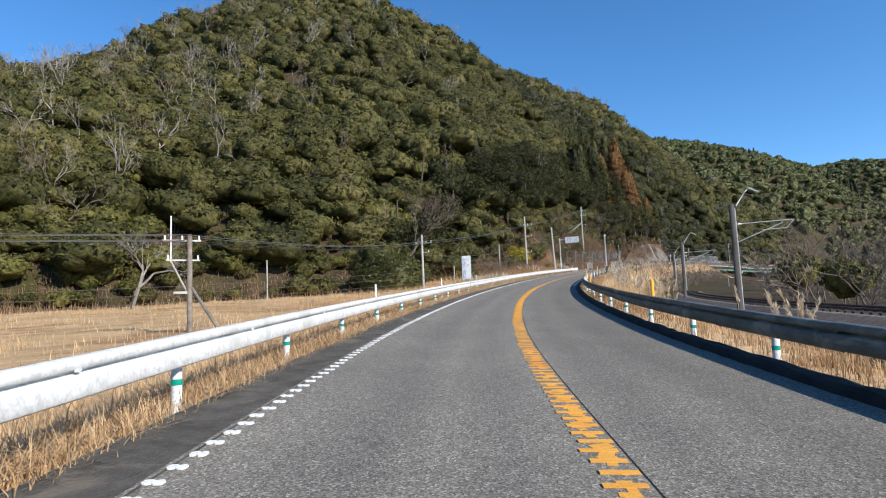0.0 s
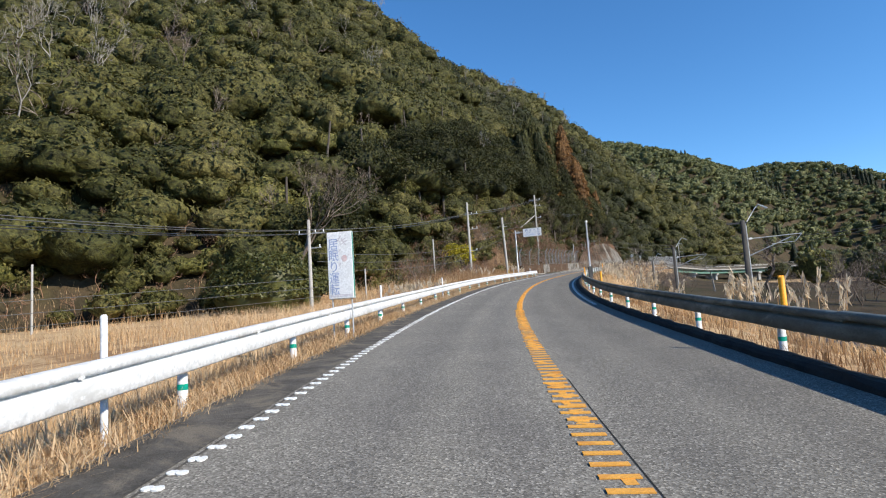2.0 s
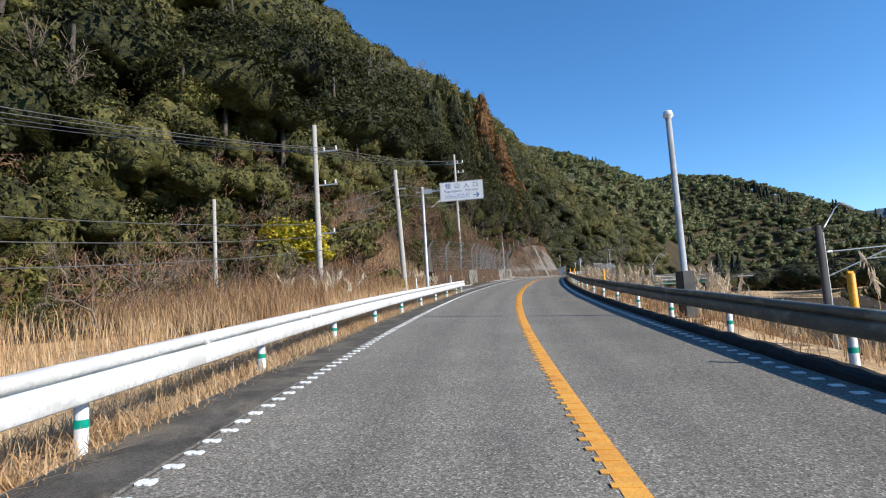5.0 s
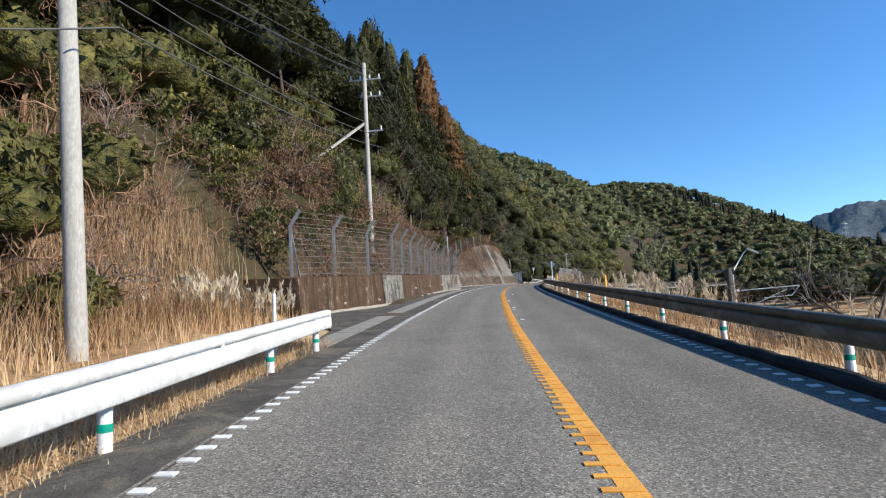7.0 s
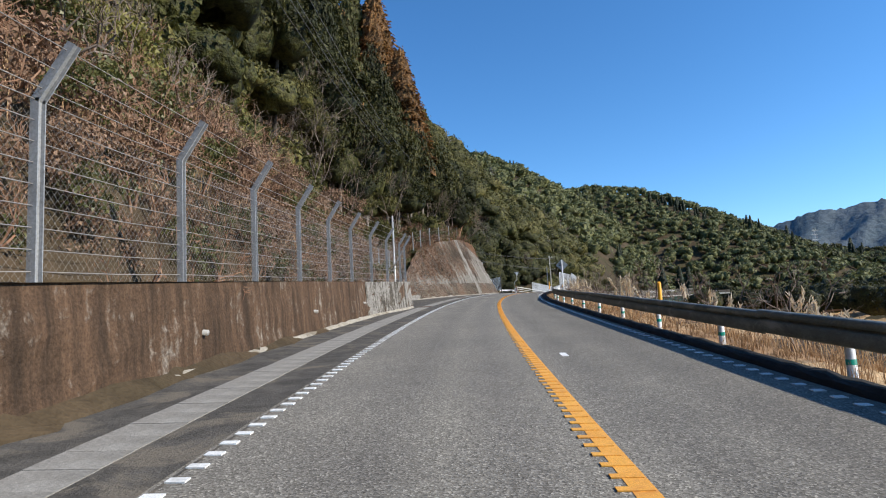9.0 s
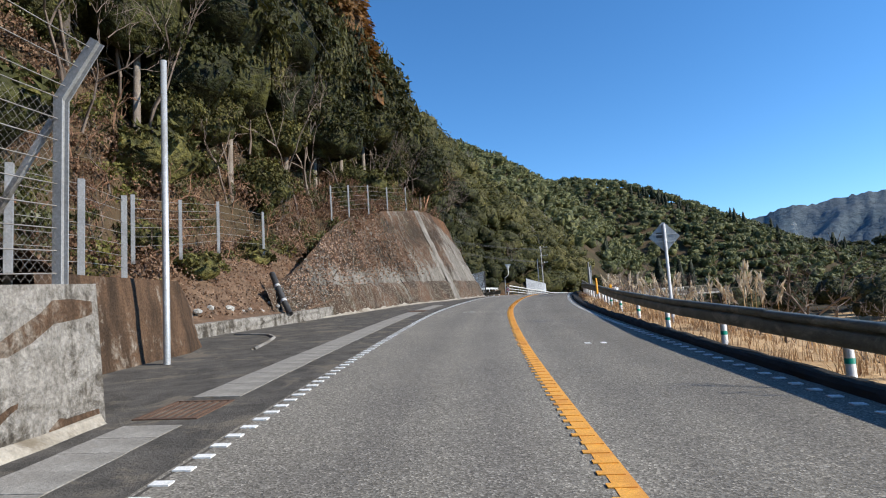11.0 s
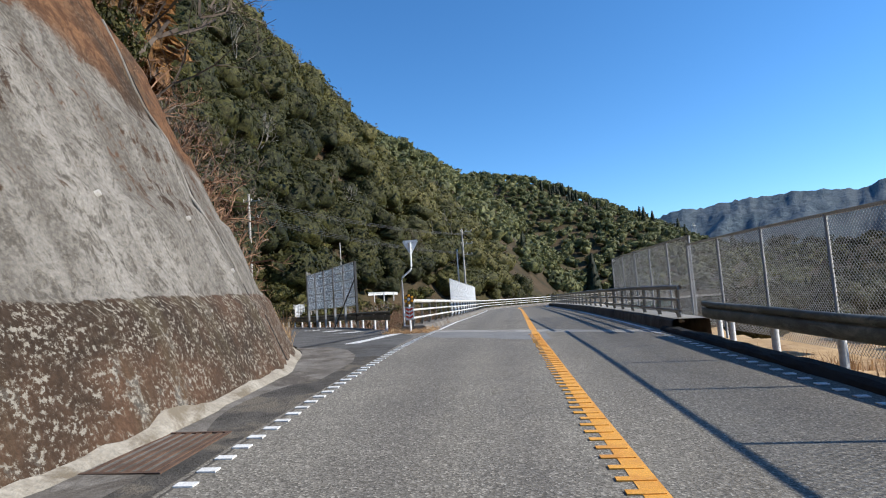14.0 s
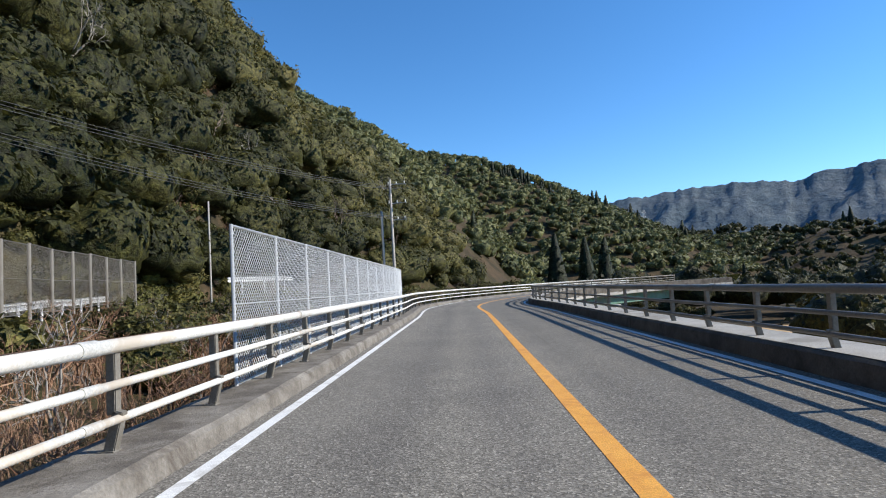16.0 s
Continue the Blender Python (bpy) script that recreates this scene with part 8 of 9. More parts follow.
    h3[46:] = q.uniform(1.2, 1.75, 16)
    w3 = h3 * np.where(np.arange(len(P3)) < 46, 0.7, 0.42)
    P3[:, 2] += h3 * 0.75
    for nm, k, mat, label in (("tall_shrubs", q.uniform(size=len(P3)) < 0.5, BUSH_LEAF, "dark leafy evergreen shrubs above the wall fence"), ("olive_shrubs", None, OLIVE_LEAF, "olive-green leafy shrubs above the wall fence")):
        first = k if k is not None else ~first
        scatter(nm, LEAF_BUSH, P3[first], np.stack([w3[first], w3[first], h3[first]], 1), mat, label, "shrubs", seed=178)
    # twiggy trees and leafy crowns close above the slope
    q = np.random.RandomState(181)
    m = 110
    s5 = q.uniform(166, 209, m)
    e5 = np.interp(s5, [166, 176, 182, 190, 200, 209], [-13, -12.4, -11.6, -10.8, -10.2, -10.4]) - q.uniform(0, 3.2, m)
    P5 = np.array([W(a, b)[:] for a, b in zip(s5, e5)])
    P5[:, 2] = land(P5[:, 0], P5[:, 1])
    up = q.uniform(0.8, 8.0, m)
    r5 = q.uniform(1.2, 2.1, m)
    k = q.uniform(size=m) < 0.6
    scatter("slope_wood", NEAR_CROWN, (P5 + np.array([0, 0, 1]) * up[:, None])[k], np.stack([r5, r5, r5 * 1.3], 1)[k], EVERGREEN, "leafy evergreen trees close above the slope", "wood", seed=85)
    h5 = q.uniform(4.0, 8.5, m)
    scatter("slope_twigs", BARE_FINE, (P5 + np.array([0.6, -0.6, 0]))[~k], np.stack([h5 * 0.8, h5 * 0.8, h5], 1)[~k], TWIGS, "tangled leafless trees at the edge of the slope", "bare trees", seed=86)
    # tall trees that stand over the slope and the walls
    m = 90
    s = r.uniform(126, 208, m)
    e = np.interp(s, [126, 160, 172, 176, 190, 200, 208], [-17, -16, -13, -12.5, -11.0, -10.0, -10.5]) - r.uniform(0, 8, m)
    P = np.array([W(a, b)[:] for a, b in zip(s, e)])
    P[:, 2] = land(P[:, 0], P[:, 1])
    rad = r.uniform(2.2, 3.8, m)
    P[:, 2] += r.uniform(3.0, 9.5, m)
    # shade among these crowns is carried by their darkened colour
    scatter("overhanging_wood", NEAR_CROWN, P, np.stack([rad, rad, rad * 1.3], 1), SHADEGREEN, "tall trees standing over the bank in a shade-darkened green", "wood", seed=81)


build_bank()


def build_far_woods():
    X, Y, r = spots(60, 640, 250, 760, 9.6, 15)
    D, q = foot_coords(X, Y)
    g = np.hypot(X - 40, Y - 110)
    Z = land(X, Y)
    ok = (g >= 295) & (((D > 0) & (D < 210)) | (ridge(X, Y, RIDGE_NEAR, 0.55) > 12)) & (Y > 250)
    X, Y, Z, D = X[ok], Y[ok], Z[ok], D[ok]
    n = len(X)
    con = (waves(X, Y, 120, 31) > 0.75) & (Z > 30) & (X < 500)
    rad = r.uniform(4.0, 6.6, n)
    k = ~con
    scatter("far_wood", FAR_CROWN, np.stack([X[k], Y[k], Z[k] + 3], 1), np.stack([rad[k] * 1.12, rad[k] * 1.12, rad[k] * 1.1], 1), HAZEGREEN, "distant evergreen wood on the valley side", "wood", seed=16)
    h = r.uniform(8, 13, con.sum())
    scatter("far_conifers", FAR_CONIFER, np.stack([X[con], Y[con], Z[con]], 1), np.stack([h, h, h], 1), CEDAR_DARK, "distant dark conifers on the ridge", "conifers", seed=17)
    # valley and rise to the right
    X, Y, r = spots(100, 760, -60, 560, 9.0, 18)
    S_, E_ = road_coords(X, Y)
    D, q = foot_coords(X, Y)
    far = np.hypot(X - 60, Y - 130)
    near = np.hypot(X - 88, Y - 205)
    rise = ridge(X, Y, RIDGE_MID, 0.3) > 8 - 6 * (waves(X, Y, 90, 4) > 0.3)
    ok = (far > 190) & (D < -25) & rise & (r.uniform(size=len(X)) < 0.55)
    ok |= (near > 48) & (near < 300) & (D < -14) & ((E_ > 24) | (near > 150) | ((near > 75) & (S_ > 335))) & (S_ > 172) & (waves(X, Y, 55, 4) > -0.55) & (r.uniform(size=len(X)) < 0.85)
    X, Y = X[ok], Y[ok]
    Z = land(X, Y)
    n = len(X)
    con = waves(X, Y, 100, 33) > 0.8
    rad = r.uniform(4.0, 7.0, n)
    close = np.hypot(X - 88, Y - 205) < 130
    k = ~con & close
    scatter("valley_wood", MID_CROWN, np.stack([X[k], Y[k], Z[k] + 3.5], 1), np.stack([rad[k] * 0.8, rad[k] * 0.8, rad[k] * 0.9], 1), SHADEGREEN, "dark evergreen trees on the valley floor", "wood", seed=21)
    k = ~con & ~close
    scatter("valley_wood", FAR_CROWN, np.stack([X[k], Y[k], Z[k] + 3.5], 1), np.stack([rad[k], rad[k], rad[k]], 1), SHADEGREEN, "dark woods across the valley", "wood", seed=19)
    h = r.uniform(12, 20, con.sum())
    scatter("valley_conifers", FAR_CONIFER, np.stack([X[con], Y[con], Z[con]], 1), np.stack([h, h, h], 1), CEDAR_DARK, "dark conifers across the valley", "conifers", seed=20)


build_far_woods()


def build_right_thicket():
    """Leafless thicket beyond the railway, and scrub on the valley floor."""
    X, Y, r = spots(10, 150, -10, 175, 3.3, 41)
    S_, E_ = road_coords(X, Y)
    edge = np.interp(S_, [0, 60, 100, 140, 175], [18, 19, 21, 26, 30])
    ok = (E_ > edge - 3) & (E_ < edge + 24) & (S_ > 5) & (S_ < 165) & (X > 0.55 * Y)
    X, Y, S_ = X[ok], Y[ok], S_[ok]
    Z = land(X, Y)
    n = len(X)
    h = r.uniform(4.0, 7.4, n) * np.interp(S_, [0, 70, 120, 165], [1.0, 1.0, 0.6, 0.4])
    u = r.uniform(size=n)
    k = u < 0.8
    scatter("bare_thicket", BARE_FINE, np.stack([X[k], Y[k], Z[k]], 1), np.stack([h[k] * 0.95, h[k] * 0.95, h[k]], 1), TWIGS, "grey-brown leafless thicket beyond the railway", "thicket", seed=42)
    k = u > 0.93
    rad = r.uniform(1.5, 3.0, k.sum())
    scatter("thicket_evergreen", BUSH, np.stack([X[k], Y[k], Z[k] + rad], 1), np.stack([rad, rad, rad * 1.2], 1), LIGHTGREEN, "olive evergreen shrubs in the thicket", "shrubs", seed=43)


build_right_thicket()


def build_side_thicket():
    """Brown brush and dry grass on the bank beside the side road, up to the foot of the wood."""
    r = np.random.RandomState(91)
    n = 900
    s = 209 + r.uniform(0, 1, n) ** 1.2 * 95
    edge = np.interp(s, [209, 214, 221.6, 231, 244, 262, 304], [-7.5, -9.6, -13.2, -18.2, -25, -33, -46])
    e = edge - r.uniform(0, 1, n) * np.interp(s, [209, 225, 304], [5, 12, 16])
    inner = r.uniform(size=n) < 0.35
    e = np.where(inner & (s > 232), np.interp(s, [232, 244, 262, 304], [-10.5, -16, -25, -38]) + r.uniform(0, 1, n) * np.interp(s, [232, 262, 304], [4, 18, 30]), e)
    P = np.array([W(a, b)[:] for a, b in zip(s, e)])
    P[:, 2] = land(P[:, 0], P[:, 1])
    X, Y, r2 = spots(64, 150, 200, 300, 1.9, 95)
    D, q = foot_coords(X, Y)
    S2, E2 = road_coords(X, Y)
    ok = (D > -5) & (D < 7) & (S2 > 212) & (E2 < np.interp(S2, [212, 214.5, 221.6, 231, 244, 262, 320], [-8.5, -9.5, -13, -18, -24.5, -32.5, -26]))
    Q = np.stack([X[ok], Y[ok], land(X[ok], Y[ok])], 1)
    P, inner = np.concatenate([P, Q]), np.concatenate([inner, np.zeros(len(Q), bool)])
    P = np.concatenate([P, inner[:, None]], 1)
    P = off_side_road(P, 0.8)
    P, inner = P[:, :3], P[:, 3] > 0.5
    n = len(P)
    u = r.uniform(size=n)
    h = r.uniform(1.0, 2.4, n)
    k = u < 0.6
    scatter("side_brushwood", SHRUB_TWIG, P[k], np.stack([h[k], h[k], h[k]], 1), RED_TWIGS, "reddish-brown leafless brushwood beside the side road", "brushwood", seed=92)
    k = (u >= 0.6) & (u < 0.85) & ~inner & (P[:, 1] > 246)
    scatter("side_bushes", BUSH, P[k] + np.array([0, 0, 0.5]), np.stack([h[k] * 0.8, h[k] * 0.8, h[k] * 0.8], 1), LIGHTGREEN, "olive shrubs at the foot of the wood", "shrubs", seed=93)
    m = 170
    s3 = r.uniform(221, 262, m)
    e3 = -5.0 - r.uniform(0, 1, m) * np.interp(s3, [221, 223.5, 230, 240, 262], [0.6, 1.5, 4.5, 6, 6])
    R3 = np.array([W(a, b)[:] for a, b in zip(s3, e3)])
    R3[:, 2] = land(R3[:, 0], R3[:, 1])
    h3 = r.uniform(1.3, 2.7, m)
    scatter("railing_brush", BARE_FINE, R3[:80], np.stack([h3, h3, h3], 1)[:80], RED_TWIGS, "brown brushwood growing up beside the bridge railing", "brushwood", seed=96)
    k = u >= 0.85
    scatter("side_twigs", SHRUB_TWIG, P[k], np.stack([h[k] * 0.9, h[k] * 0.9, h[k] * 1.2], 1), PALE_TWIGS, "pale leafless saplings beside the side road", "brushwood", seed=94)


build_side_thicket()
bq = np.random.RandomState(297)
bs = bq.uniform(214, 264, 520)
be = np.interp(bs, [p[0] for p in SIDE_L], [p[1] for p in SIDE_L]) - 1.6 - bq.uniform(0, 1, 520) * np.interp(bs, [214, 225, 264], [3.5, 8.5, 14.0])
bp = np.array([W(a, b)[:] for a, b in zip(bs, be)])
bp[:, 2] = land(bp[:, 0], bp[:, 1])
bh = bq.uniform(2.2, 4.6, 520)
bk = bq.uniform(size=520) < 0.7
scatter("roadside_brush", SHRUB_TWIG, bp[bk], np.stack([bh * 0.75, bh * 0.75, bh], 1)[bk], RED_TWIGS, "tall reddish-brown brushwood on the bank of the side road", "brushwood", seed=298)
scatter("roadside_brush", SHRUB_TWIG, bp[~bk], np.stack([bh * 0.75, bh * 0.75, bh], 1)[~bk], TWIGS, "tall grey-brown brushwood on the bank of the side road", "brushwood", seed=299)
bs, be = bq.uniform(240, 338, 460), -6.5 - bq.uniform(0, 1, 460) * 44
bp = np.array([W(a, b)[:] for a, b in zip(bs, be)])
bp[:, 2] = land(bp[:, 0], bp[:, 1])
bp = off_side_road(bp, 1.5)
bh = bq.uniform(1.2, 2.6, len(bp))
bk = bq.uniform(size=len(bp)) < 0.55
scatter("bridge_scrub", BUSH, bp[bk] + np.array([0, 0, 0.4]), np.stack([bh, bh, bh * 0.9], 1)[bk], EVERGREEN, "dark green scrub on the slope below the bridge", "shrubs", seed=301)
scatter("bridge_brush", SHRUB_TWIG, bp[~bk], np.stack([bh, bh, bh], 1)[~bk], TWIGS, "leafless brush on the slope below the bridge", "brushwood", seed=302)
tq = np.random.RandomState(197)
ts = tq.uniform(206, 232, 46)
te = np.interp(ts, [206, 212, 218, 226, 232], [-9.6, -10.8, -14.2, -19.2, -23.0]) - tq.uniform(0, 5.5, 46)
tp = np.array([W(a, b)[:] for a, b in zip(ts, te)])
tp[:, 2] = land(tp[:, 0], tp[:, 1])
th = tq.uniform(5.5, 9.5, 46)
scatter("roadside_twigs", BARE_FINE, tp, np.stack([th * 0.85, th * 0.85, th], 1), TWIGS, "tall tangled leafless trees beside the side road", "bare trees", seed=198)


def one_tree(name, template, at, size, mat, label, category="tree"):
    v, f = template
    me = mesh_np(name, v * np.array(size), f, mat)
    return thing(name, me, label, category, at=Matrix.Translation(at) @ pose(0, 0, 0, 0, 0, random.Random(name + str(at)).uniform(0, 360)))


def built_tree(name, at, h, crown_r, mat, label, seed, conifer=False):
    """A single tree with a trunk and a leafy crown."""
    t = thing(name, None, label, "tree", at=Matrix.Translation(at))
    part("trunk", tube("trunk", [(0, 0, -0.5), (0.05, 0.02, h * 0.5), (0.0, 0.0, h * 0.92)], [0.034 * h ** 0.6, 0.024 * h ** 0.6, 0.02], BARK, 8), t)
    if conifer:
        v, f = full_conifer(seed, 5200, 0.017, 16, 14)
        part("crown", mesh_np("crown", v * np.array([h * 0.78, h * 0.78, h * 0.76]) + np.array([0, 0, h * 0.24]), f, mat), t)
    else:
        v, f = unit_crown(seed, 4200, 0.04, 40, 11, 18, 1.0, 0.8, 0.72)
        part("crown", mesh_np("crown", v * np.array([crown_r, crown_r, h * 0.56]) + np.array([0, 0, h * 0.5]), f, mat, True), t)
    return t


# single trees and shrubs that stand out
rb = thing("round_bush", None, "dark round evergreen bush beside the field", "bush", at=Matrix.Translation((-8.0, 82.6, GZ(-8.0, 82.6) - 0.2)))
bv, bf = unit_crown(70, 11000, 0.028, 70, 22, 36, 1.0, 0.6, 0.86)
part("leaves", mesh_np("leaves", bv * np.array([5.5, 5.5, 4.9]) + np.array([0, 0, 0.9]), bf, BUSH_LEAF, True), rb)
part("stems", mesh_np("stems", *(lambda t: (t[0] * np.array([4.0, 4.0, 4.6]), t[1]))(SHRUB_TWIG[1]), BARK), rb)
yb = thing("yellow_bush", None, "bright yellow-leaved shrub at the foot of the bank", "shrub", at=Matrix.Translation((11.6, 104.2, GZ(11.6, 104.2) - 0.1)))
part("leaves", mesh_np("leaves", *quads_template(unit_leaves(71, 5000, 0.05, 24) * np.array([2.6, 2.6, 2.2]) + np.array([0, 0, 1.9])), YELLOW_LEAF), yb)
part("stems", mesh_np("stems", *(lambda t: (t[0] * np.array([2.2, 2.2, 2.6]), t[1]))(SHRUB_TWIG[0]), BARK), yb)
one_tree("bare_tree", bare_tree(95, 7, 0.4, 4, 0.2, 0.010), (-6.4, 88.5, GZ(-6.4, 88.5)), (11, 11, 14.8), TWIGS, "large grey leafless tree in front of the dark wood")
one_tree("bare_tree", bare_tree(82, 6, 0.75, 4, 0.2, 0.018), (-33.0, 62.0, GZ(-33, 62)), (8, 8, 8.5), PALE_TWIGS, "pale spreading leafless tree by the field")
one_tree("bare_tree", bare_tree(83, 6, 0.75, 4, 0.2, 0.018), (-44.0, 52.0, GZ(-44, 52)), (8, 8, 8.0), PALE_TWIGS, "pale spreading leafless tree by the field")
one_tree("bare_tree", bare_tree(84, 6, 0.65, 4, 0.2, 0.015), (15.2, 116.0, GZ(15.2, 116)), (4.5, 4.5, 5.0), RED_TWIGS, "reddish leafless sapling on the bank")
one_tree("bare_tree", bare_tree(85, 6, 0.8, 4, 0.18, 0.016), (26.5, 52.0, GZ(26.5, 52)), (6, 6, 5.8), PALE_TWIGS, "pale leafless tree beside the railway")
one_tree("bare_tree", bare_tree(86, 6, 0.8, 4, 0.18, 0.016), (40.0, 84.0, GZ(40, 84)), (7, 7, 6.5), TWIGS, "grey leafless tree beside the railway")
one_tree("bare_tree", bare_tree(87, 6, 0.8, 4, 0.18, 0.016), (56.0, 122.0, GZ(56, 122)), (6, 6, 6.5), PALE_TWIGS, "pale leafless tree on the valley side")
one_tree("bare_tree", bare_tree(88, 6, 0.7, 4, 0.2, 0.015), (64.5, 203.5, GZ(64.5, 203.5)), (6, 6, 8.5), RED_TWIGS, "reddish leafless tree above the side road")
one_tree("bare_tree", bare_tree(89, 6, 0.7, 4, 0.2, 0.015), (67.5, 209.0, GZ(67.5, 209)), (6, 6, 8.5), RED_TWIGS, "reddish leafless tree above the side road")
sx, sy = W(134.0, 8.6)[:2]
one_tree("bare_sapling", bare_tree(97, 5, 0.5, 4, 0.3, 0.008), (sx, sy, GZ(sx, sy)), (5.0, 5.0, 6.4), PALE_TWIGS, "slender pale leafless sapling beyond the guard rail")
vq = np.random.RandomState(199)
vs, ve = vq.uniform(100, 206, 190), 5.6 + vq.uniform(0, 1, 190) ** 1.3 * 9
vp = np.array([W(a, b)[:] for a, b in zip(vs, ve)])
vp[:, 2] = land(vp[:, 0], vp[:, 1])
vh = vq.uniform(1.0, 2.6, 190) + (ve - 5.6) * 0.12
scatter("valley_edge_brush", SHRUB_TWIG, vp, np.stack([vh * 0.8, vh * 0.8, vh], 1), TWIGS, "brown leafless brush on the bank above the railway", "brushwood", seed=200)
for k, (s, e, h) in enumerate(((201.5, -9.3, 6.5), (205.5, -9.2, 7.0), (209.5, -9.8, 7.5), (212.5, -11.2, 8.0), (215.5, -12.8, 8.0), (218.5, -14.4, 8.5), (222.0, -16.4, 8.0), (226.5, -19.5, 7.5))):
    x, y = W(s, e)[:2]
    one_tree("bare_tree", bare_tree(140 + k, 6, 0.75, 3, 0.16, 0.012), (x, y, GZ(x, y)), (h * 0.95, h * 0.95, h), RED_TWIGS if k % 2 else TWIGS, "tangled brown leafless tree above the side road")
for k, (s, e, h) in enumerate(((180, -12.5, 12), (185, -12.0, 13), (189, -12.0, 14), (193, -11.8, 14.5), (196.5, -11.4, 14.5), (200, -11.0, 14), (203.5, -10.8, 13), (206.5, -11.2, 11.5), (174, -13, 12), (191, -15, 17), (197, -14.6, 17), (202, -14.5, 15), (186, -17, 20), (180, -16.5, 18), (183, -20.5, 24), (206, -13.5, 14), (209.5, -14.5, 12), (168, -15.5, 13), (162, -15.5, 13), (204.5, -9.4, 8), (208, -10.4, 8))):
    x, y = W(s, e)[:2]
    built_tree("evergreen_tree", (x, y, GZ(x, y) - 0.3), h, 3.0, SHADEGREEN if k % 2 else EVERGREEN, "tall dark evergreen tree leaning over the slope", 90 + k)
for k, (x, y, top) in enumerate(((56.1, 196.2, 57), (56.4, 187.5, 44), (54.5, 192.0, 51), (58.5, 191.5, 44), (57.8, 200.0, 54), (60.5, 197.0, 46), (59.0, 203.0, 51), (63.0, 201.0, 42), (61.5, 206.0, 47), (53.2, 197.5, 58), (55.5, 203.5, 58), (64.0, 208.0, 46), (66.0, 212.0, 44), (60.0, 212.0, 50), (57.0, 209.0, 55), (68.0, 205.0, 38))):
    g = GZ(x, y) - 0.3
    built_tree("cedar_tree", (x, y, g), top - g, 3, CEDAR_RUST if k != 9 else EVERGREEN, "tall pointed rust-tinged cedar on the spur" if k != 9 else "tall dark green cedar on the spur", 120 + k, True)

for k, (x, y, top) in enumerate(((46.5, 185.0, 53), (44.5, 180.0, 50), (43.0, 184.5, 56), (40.5, 178.0, 50), (46.0, 191.0, 57), (37.5, 172.0, 47), (39.5, 174.0, 45))):
    g = GZ(x, y) - 0.3
    built_tree("cedar_tree", (x, y, g), top - g, 3, SHADEGREEN if k % 3 else EVERGREEN, "tall dark green cedar on the hillside above the walls", 160 + k, True)


# ---- grass ----
def blades(name, P, height, width, mat, label, seed, lean=0.5, segs=2):
    """Curved grass blades. P: n x 3."""
    r = np.random.RandomState(seed)
    P = np.asarray(P, float)
    n = len(P)
    a = r.uniform(0, 6.283, n)
    h = height * r.uniform(0.5, 1.25, n)
    bend = r.uniform(0.15, 1.0, n) * lean
    dx, dy = np.cos(a), np.sin(a)
    sx, sy = -dy * width * 0.5, dx * width * 0.5
    rows = []
    for k in range(segs + 1):
        f = k / segs
        px = P[:, 0] + dx * bend * h * f * f
        py = P[:, 1] + dy * bend * h * f * f
        pz = P[:, 2] - 0.03 + h * (f - 0.35 * bend * f * f)
        w = 1 - 0.85 * f
        rows.append((np.stack([px - sx * w, py - sy * w, pz], 1), np.stack([px + sx * w, py + sy * w, pz], 1)))
    V = np.stack([v for pair in rows for v in pair], 1).reshape(-1, 3)
    base = np.arange(n)[:, None] * (2 * (segs + 1))
    F = np.concatenate([base + np.array([2 * k, 2 * k + 1, 2 * k + 3, 2 * k + 2]) for k in range(segs)], 0)
    return thing(name, mesh_np(name, V, F, mat), label, "grass", kind="stuff")


def strewn(n, s0, s1, e0, e1, seed, tuft=0.0):
    r = np.random.RandomState(seed)
    s, e = r.uniform(s0, s1, n), r.uniform(e0, e1, n)
    if tuft:
        m = max(1, n // 14)
        cs, ce = r.uniform(s0, s1, m), r.uniform(e0, e1, m)
        k = r.randint(0, m, n)
        s, e = cs[k] + r.normal(size=n) * tuft, ce[k] + r.normal(size=n) * tuft
        ok = (e > min(e0, e1) - 0.05) & (e < max(e0, e1) + 0.05)
        s, e = s[ok], e[ok]
    pts = np.array([W(a, b)[:] for a, b in zip(s, e)])
    pts[:, 2] = land(pts[:, 0], pts[:, 1])
    return pts


blades("verge_grass", strewn(62000, 0, 110.5, -5.5, -4.02, 51, 0.2), 0.36, 0.015, STRAW, "dry straw-coloured grass along the verge", 51, 1.5)
blades("bank_grass", strewn(24000, 0, 116, -12.5, -5.2, 52, 0.25), 0.6, 0.022, STRAW, "tall dry grass behind the guard rail", 52, 0.7)
blades("field_grass", strewn(17000, 0, 95, -62, -10, 53, 0.9), 0.42, 0.04, STRAW, "dry grass covering the field", 53, 0.6)
fx, fy, fr = spots(-80, 14, 25, 105, 0.62, 97)
fd, fq = foot_coords(fx, fy)
fs, fe = road_coords(fx, fy)
fk = (fd > -5) & (fd < 2.0) & (fe < -12) & (fr.uniform(size=len(fx)) < 0.8)
blades("foot_grass", np.stack([fx[fk], fy[fk], land(fx[fk], fy[fk])], 1), 1.2, 0.06, RUSSET, "tall russet grass along the foot of the wood", 76, 0.7)
blades("bracken", strewn(5200, 8, 82, -66, -50, 75, 0.8), 1.0, 0.06, RED_TWIGS, "reddish-brown dead bracken at the far edge of the field", 75, 0.7)
blades("right_verge_grass", strewn(20000, 0, 210, 3.5, 5.2, 54, 0.13), 0.30, 0.017, RUSSET, "dry straw grass beside the black kerb", 54, 0.9)
blades("right_bank_grass", strewn(16000, 5, 212, 4.6, 11.5, 55, 0.22), 0.6, 0.024, STRAW, "tall dry grass on the railway bank", 55, 0.7)
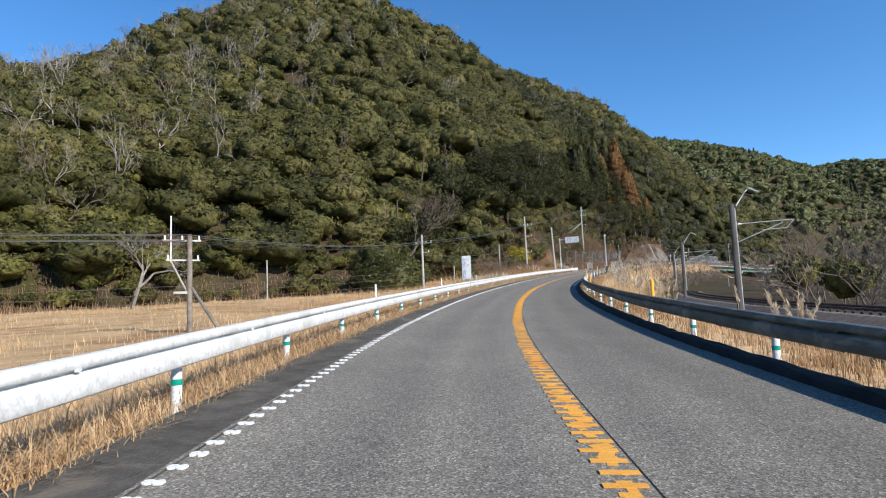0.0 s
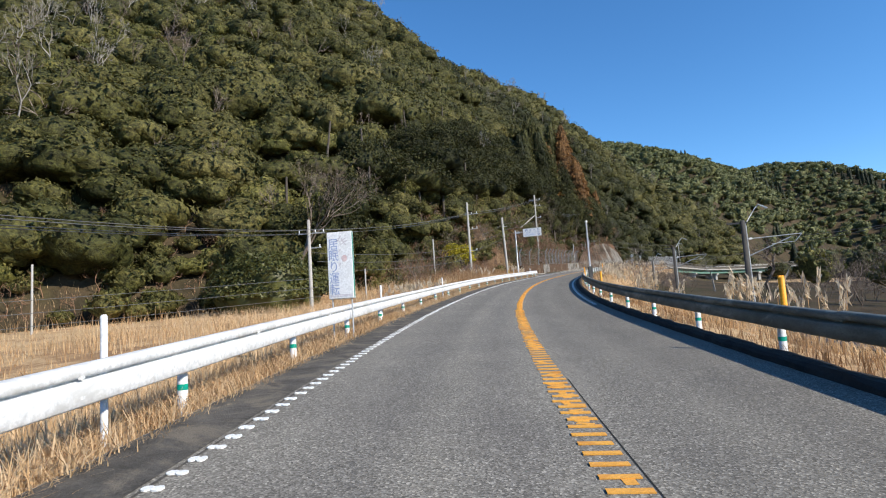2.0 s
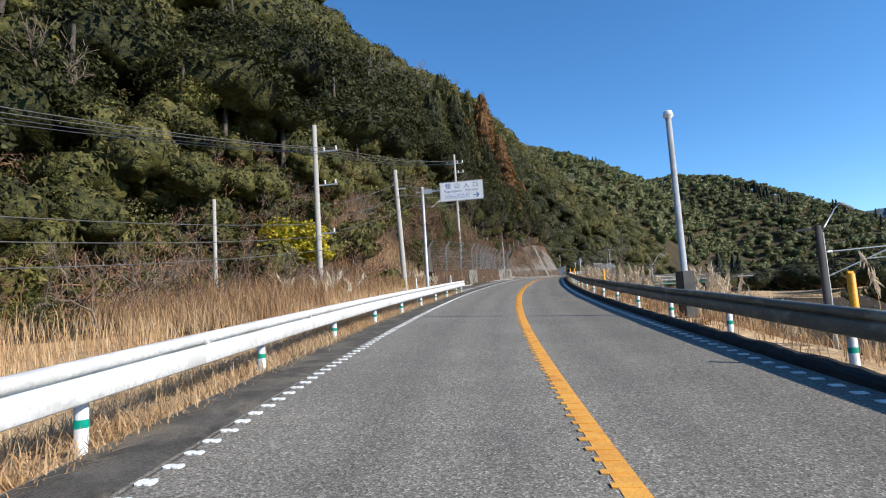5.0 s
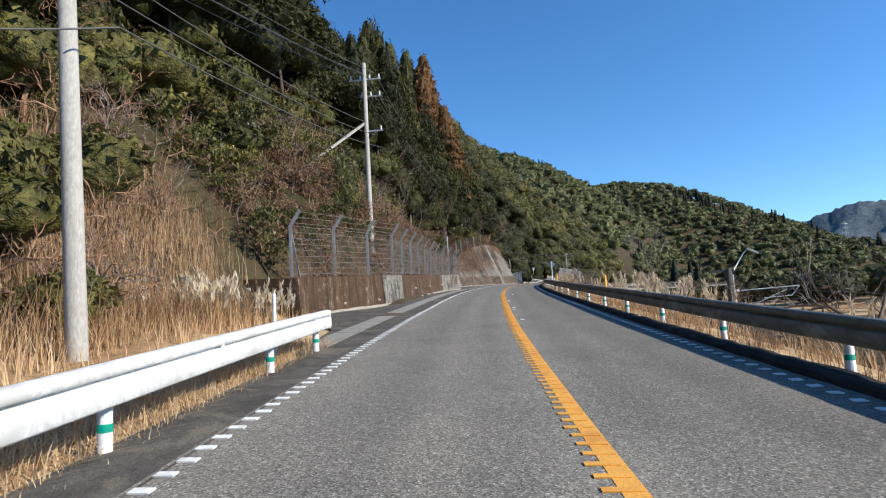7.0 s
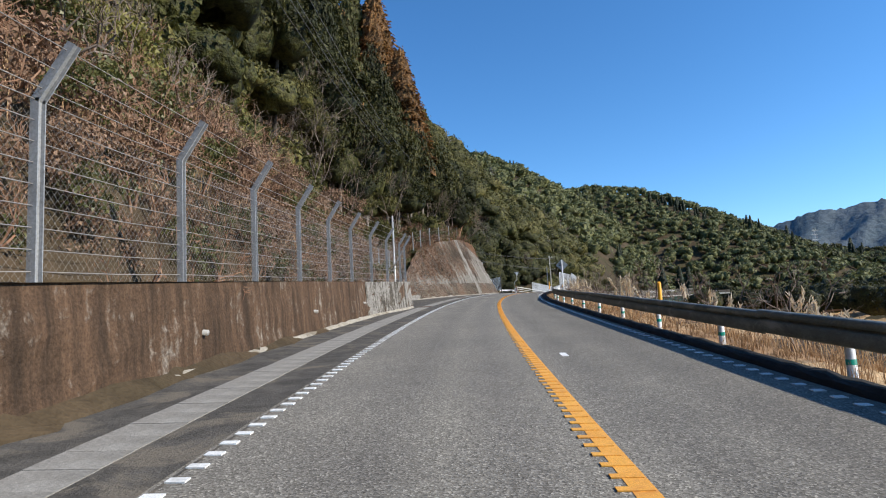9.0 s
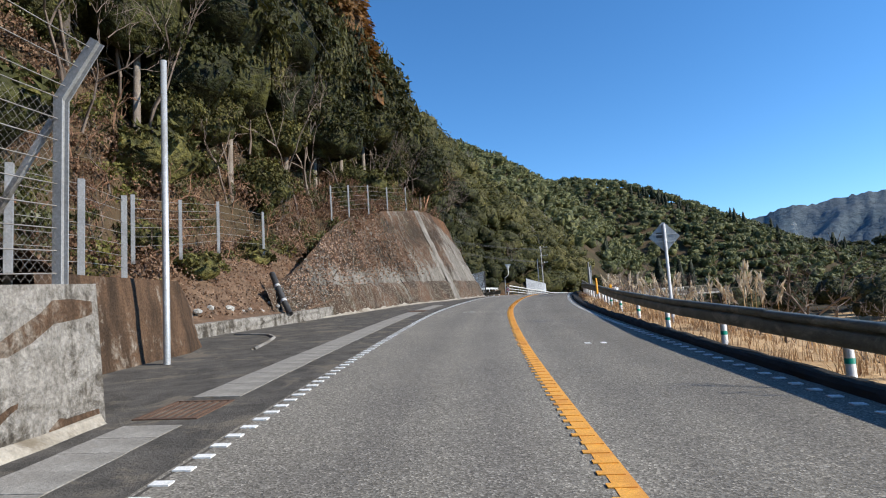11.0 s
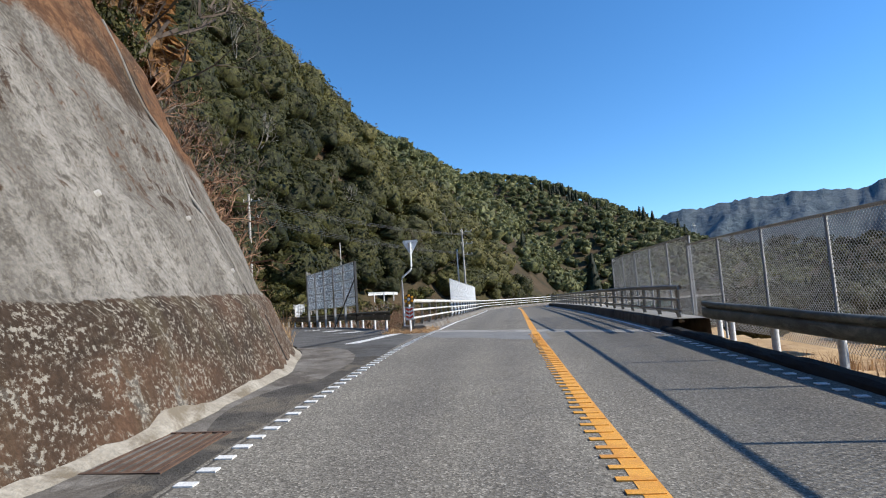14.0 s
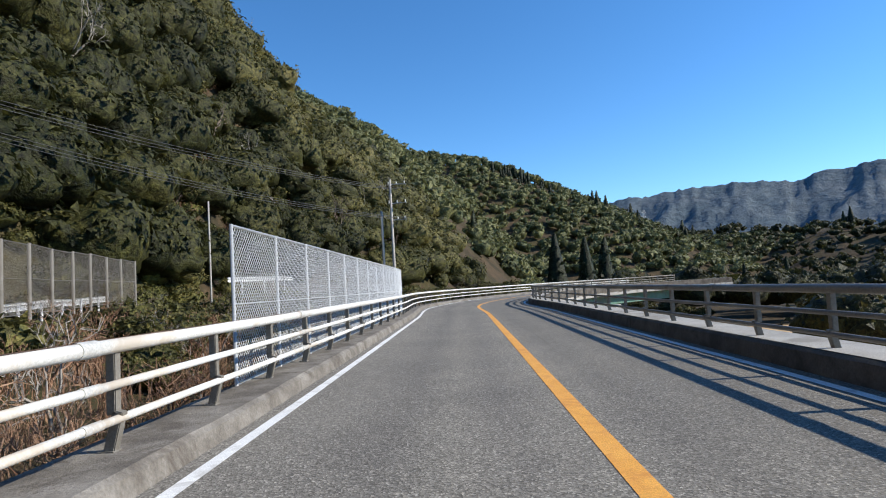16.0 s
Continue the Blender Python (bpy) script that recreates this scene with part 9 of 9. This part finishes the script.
blades("bank_foot_grass", strewn(15000, 88, 117.5, -14.5, -7.4, 77, 0.3), 1.25, 0.022, RUSSET, "tall russet grass and dead stems at the foot of the bank", 77, 0.7)
blades("field_edge_grass", strewn(11000, 52, 96, -24, -8.5, 78, 0.4), 0.95, 0.026, STRAW, "tall dry grass between the guard rail and the wood", 78, 0.7)
blades("kerb_weeds", strewn(700, 60, 112, -4.05, -3.32, 56, 0.05), 0.14, 0.012, STRAW, "tufts of dry weed in the shoulder", 56, 1.0)
blades("fence_grass", strewn(4200, 126, 160, -10.5, -7.3, 72, 0.25), 0.8, 0.02, STRAW, "dry grass and dead stems behind the fence", 72, 0.9)
blades("slope_edge_grass", strewn(4200, 183, 210, -10.4, -8.1, 71, 0.2), 0.85, 0.02, STRAW, "dry grass hanging over the top of the slope", 71, 1.3)
sg = np.random.RandomState(44)
gs = sg.uniform(209, 246, 7000)
ge = np.interp(gs, [p[0] for p in SIDE_L], [p[1] for p in SIDE_L]) - 0.15 - sg.uniform(0, 1, 7000) ** 1.5 * 3.5
gp = np.array([W(a, b)[:] for a, b in zip(gs, ge)])
gp = off_side_road(gp, 0.05)
gp[:, 2] = np.maximum(land(gp[:, 0], gp[:, 1]), gp[:, 2] - 0.05)
blades("side_bank_grass", gp, 0.95, 0.022, STRAW, "tall dry grass on the bank beside the side road", 74, 0.8)
blades("shoulder_litter", [list(W(a, b, 0.01)) for a, b in zip(np.random.RandomState(15).uniform(0, 111, 2600), -4.16 + np.abs(np.random.RandomState(16).normal(size=2600)) * 0.14)], 0.12, 0.012, STRAW, "dead grass lying over the edge of the shoulder", 73, 1.5)
blades("slope_grass", off_side_road(strewn(2600, 205, 222, -13.5, -6.0, 57, 0.2)), 0.35, 0.02, STRAW, "dry grass at the edge of the side road", 57, 0.8)
blades("valley_grass", off_side_road(strewn(14000, 217, 280, -16, -4.8, 58, 0.3), 0.3), 0.85, 0.03, RED_TWIGS, "brown dry scrub below the bridge", 58, 0.6)
vw = np.random.RandomState(5)
ws, we = 215.35 + vw.beta(1.4, 1.6, 2600) * 2.9, vw.uniform(-4.85, -3.28, 2600)
blades("verge_weeds", [list(W(a, b, 0.0)) for a, b in zip(ws, we)], 0.24, 0.013, STRAW, "flattened dead grass round the foot of the reflector post", 60, 2.6)
blades("leaf_litter", strewn(900, 208.5, 214.0, -7.2, -5.4, 59, 0.15), 0.07, 0.035, RED_TWIGS, "fallen brown leaves and dry weed beside the side road", 59, 1.2, 1)


def pampas(name, P, height, label, seed):
    """Tall stems with feathery heads."""
    r = np.random.RandomState(seed)
    st, pl = [], []
    for p in P:
        h = height * r.uniform(0.7, 1.2)
        a = r.uniform(0, 6.283)
        d = np.array([math.cos(a), math.sin(a), 0]) * r.uniform(0.05, 0.22)
        p0, p1, p2 = p, p + d * 0.4 + [0, 0, h * 0.7], p + d * 1.6 + [0, 0, h]
        st.append(([p0, p1, p2], 0.007))
        for k in range(16):
            f = r.uniform(0, 1)
            c = p1 * (1 - f) + p2 * f + r.normal(size=3) * 0.028
            u = np.array([d[0] * 2 + r.normal() * 0.3, d[1] * 2 + r.normal() * 0.3, 0.75])
            u *= 0.15 / np.linalg.norm(u)
            w = np.cross(u, r.normal(size=3))
            w *= 0.024 / np.linalg.norm(w)
            pl.append(np.array([c - u, c - w, c + u, c + w]))
    ob = thing(name, tubes(name, st, STRAW, 3), label, "pampas grass", kind="stuff")
    part("plumes", mesh_np("plumes", *quads_template(np.array(pl)), PLUME), ob, "pale feathery seed heads")
    return ob


pampas("pampas_grass", strewn(260, 15, 130, 5.0, 9.0, 61, 0.5), 1.55, "tall pale pampas grass beyond the guard rail", 61)
pampas("pampas_grass", strewn(150, 58, 118, -11, -5.6, 62, 0.5), 1.25, "pampas grass along the foot of the bank", 62)
pampas("pampas_grass", strewn(240, 118, 205, 5.2, 8.5, 63, 0.5), 1.45, "pampas grass above the valley", 63)
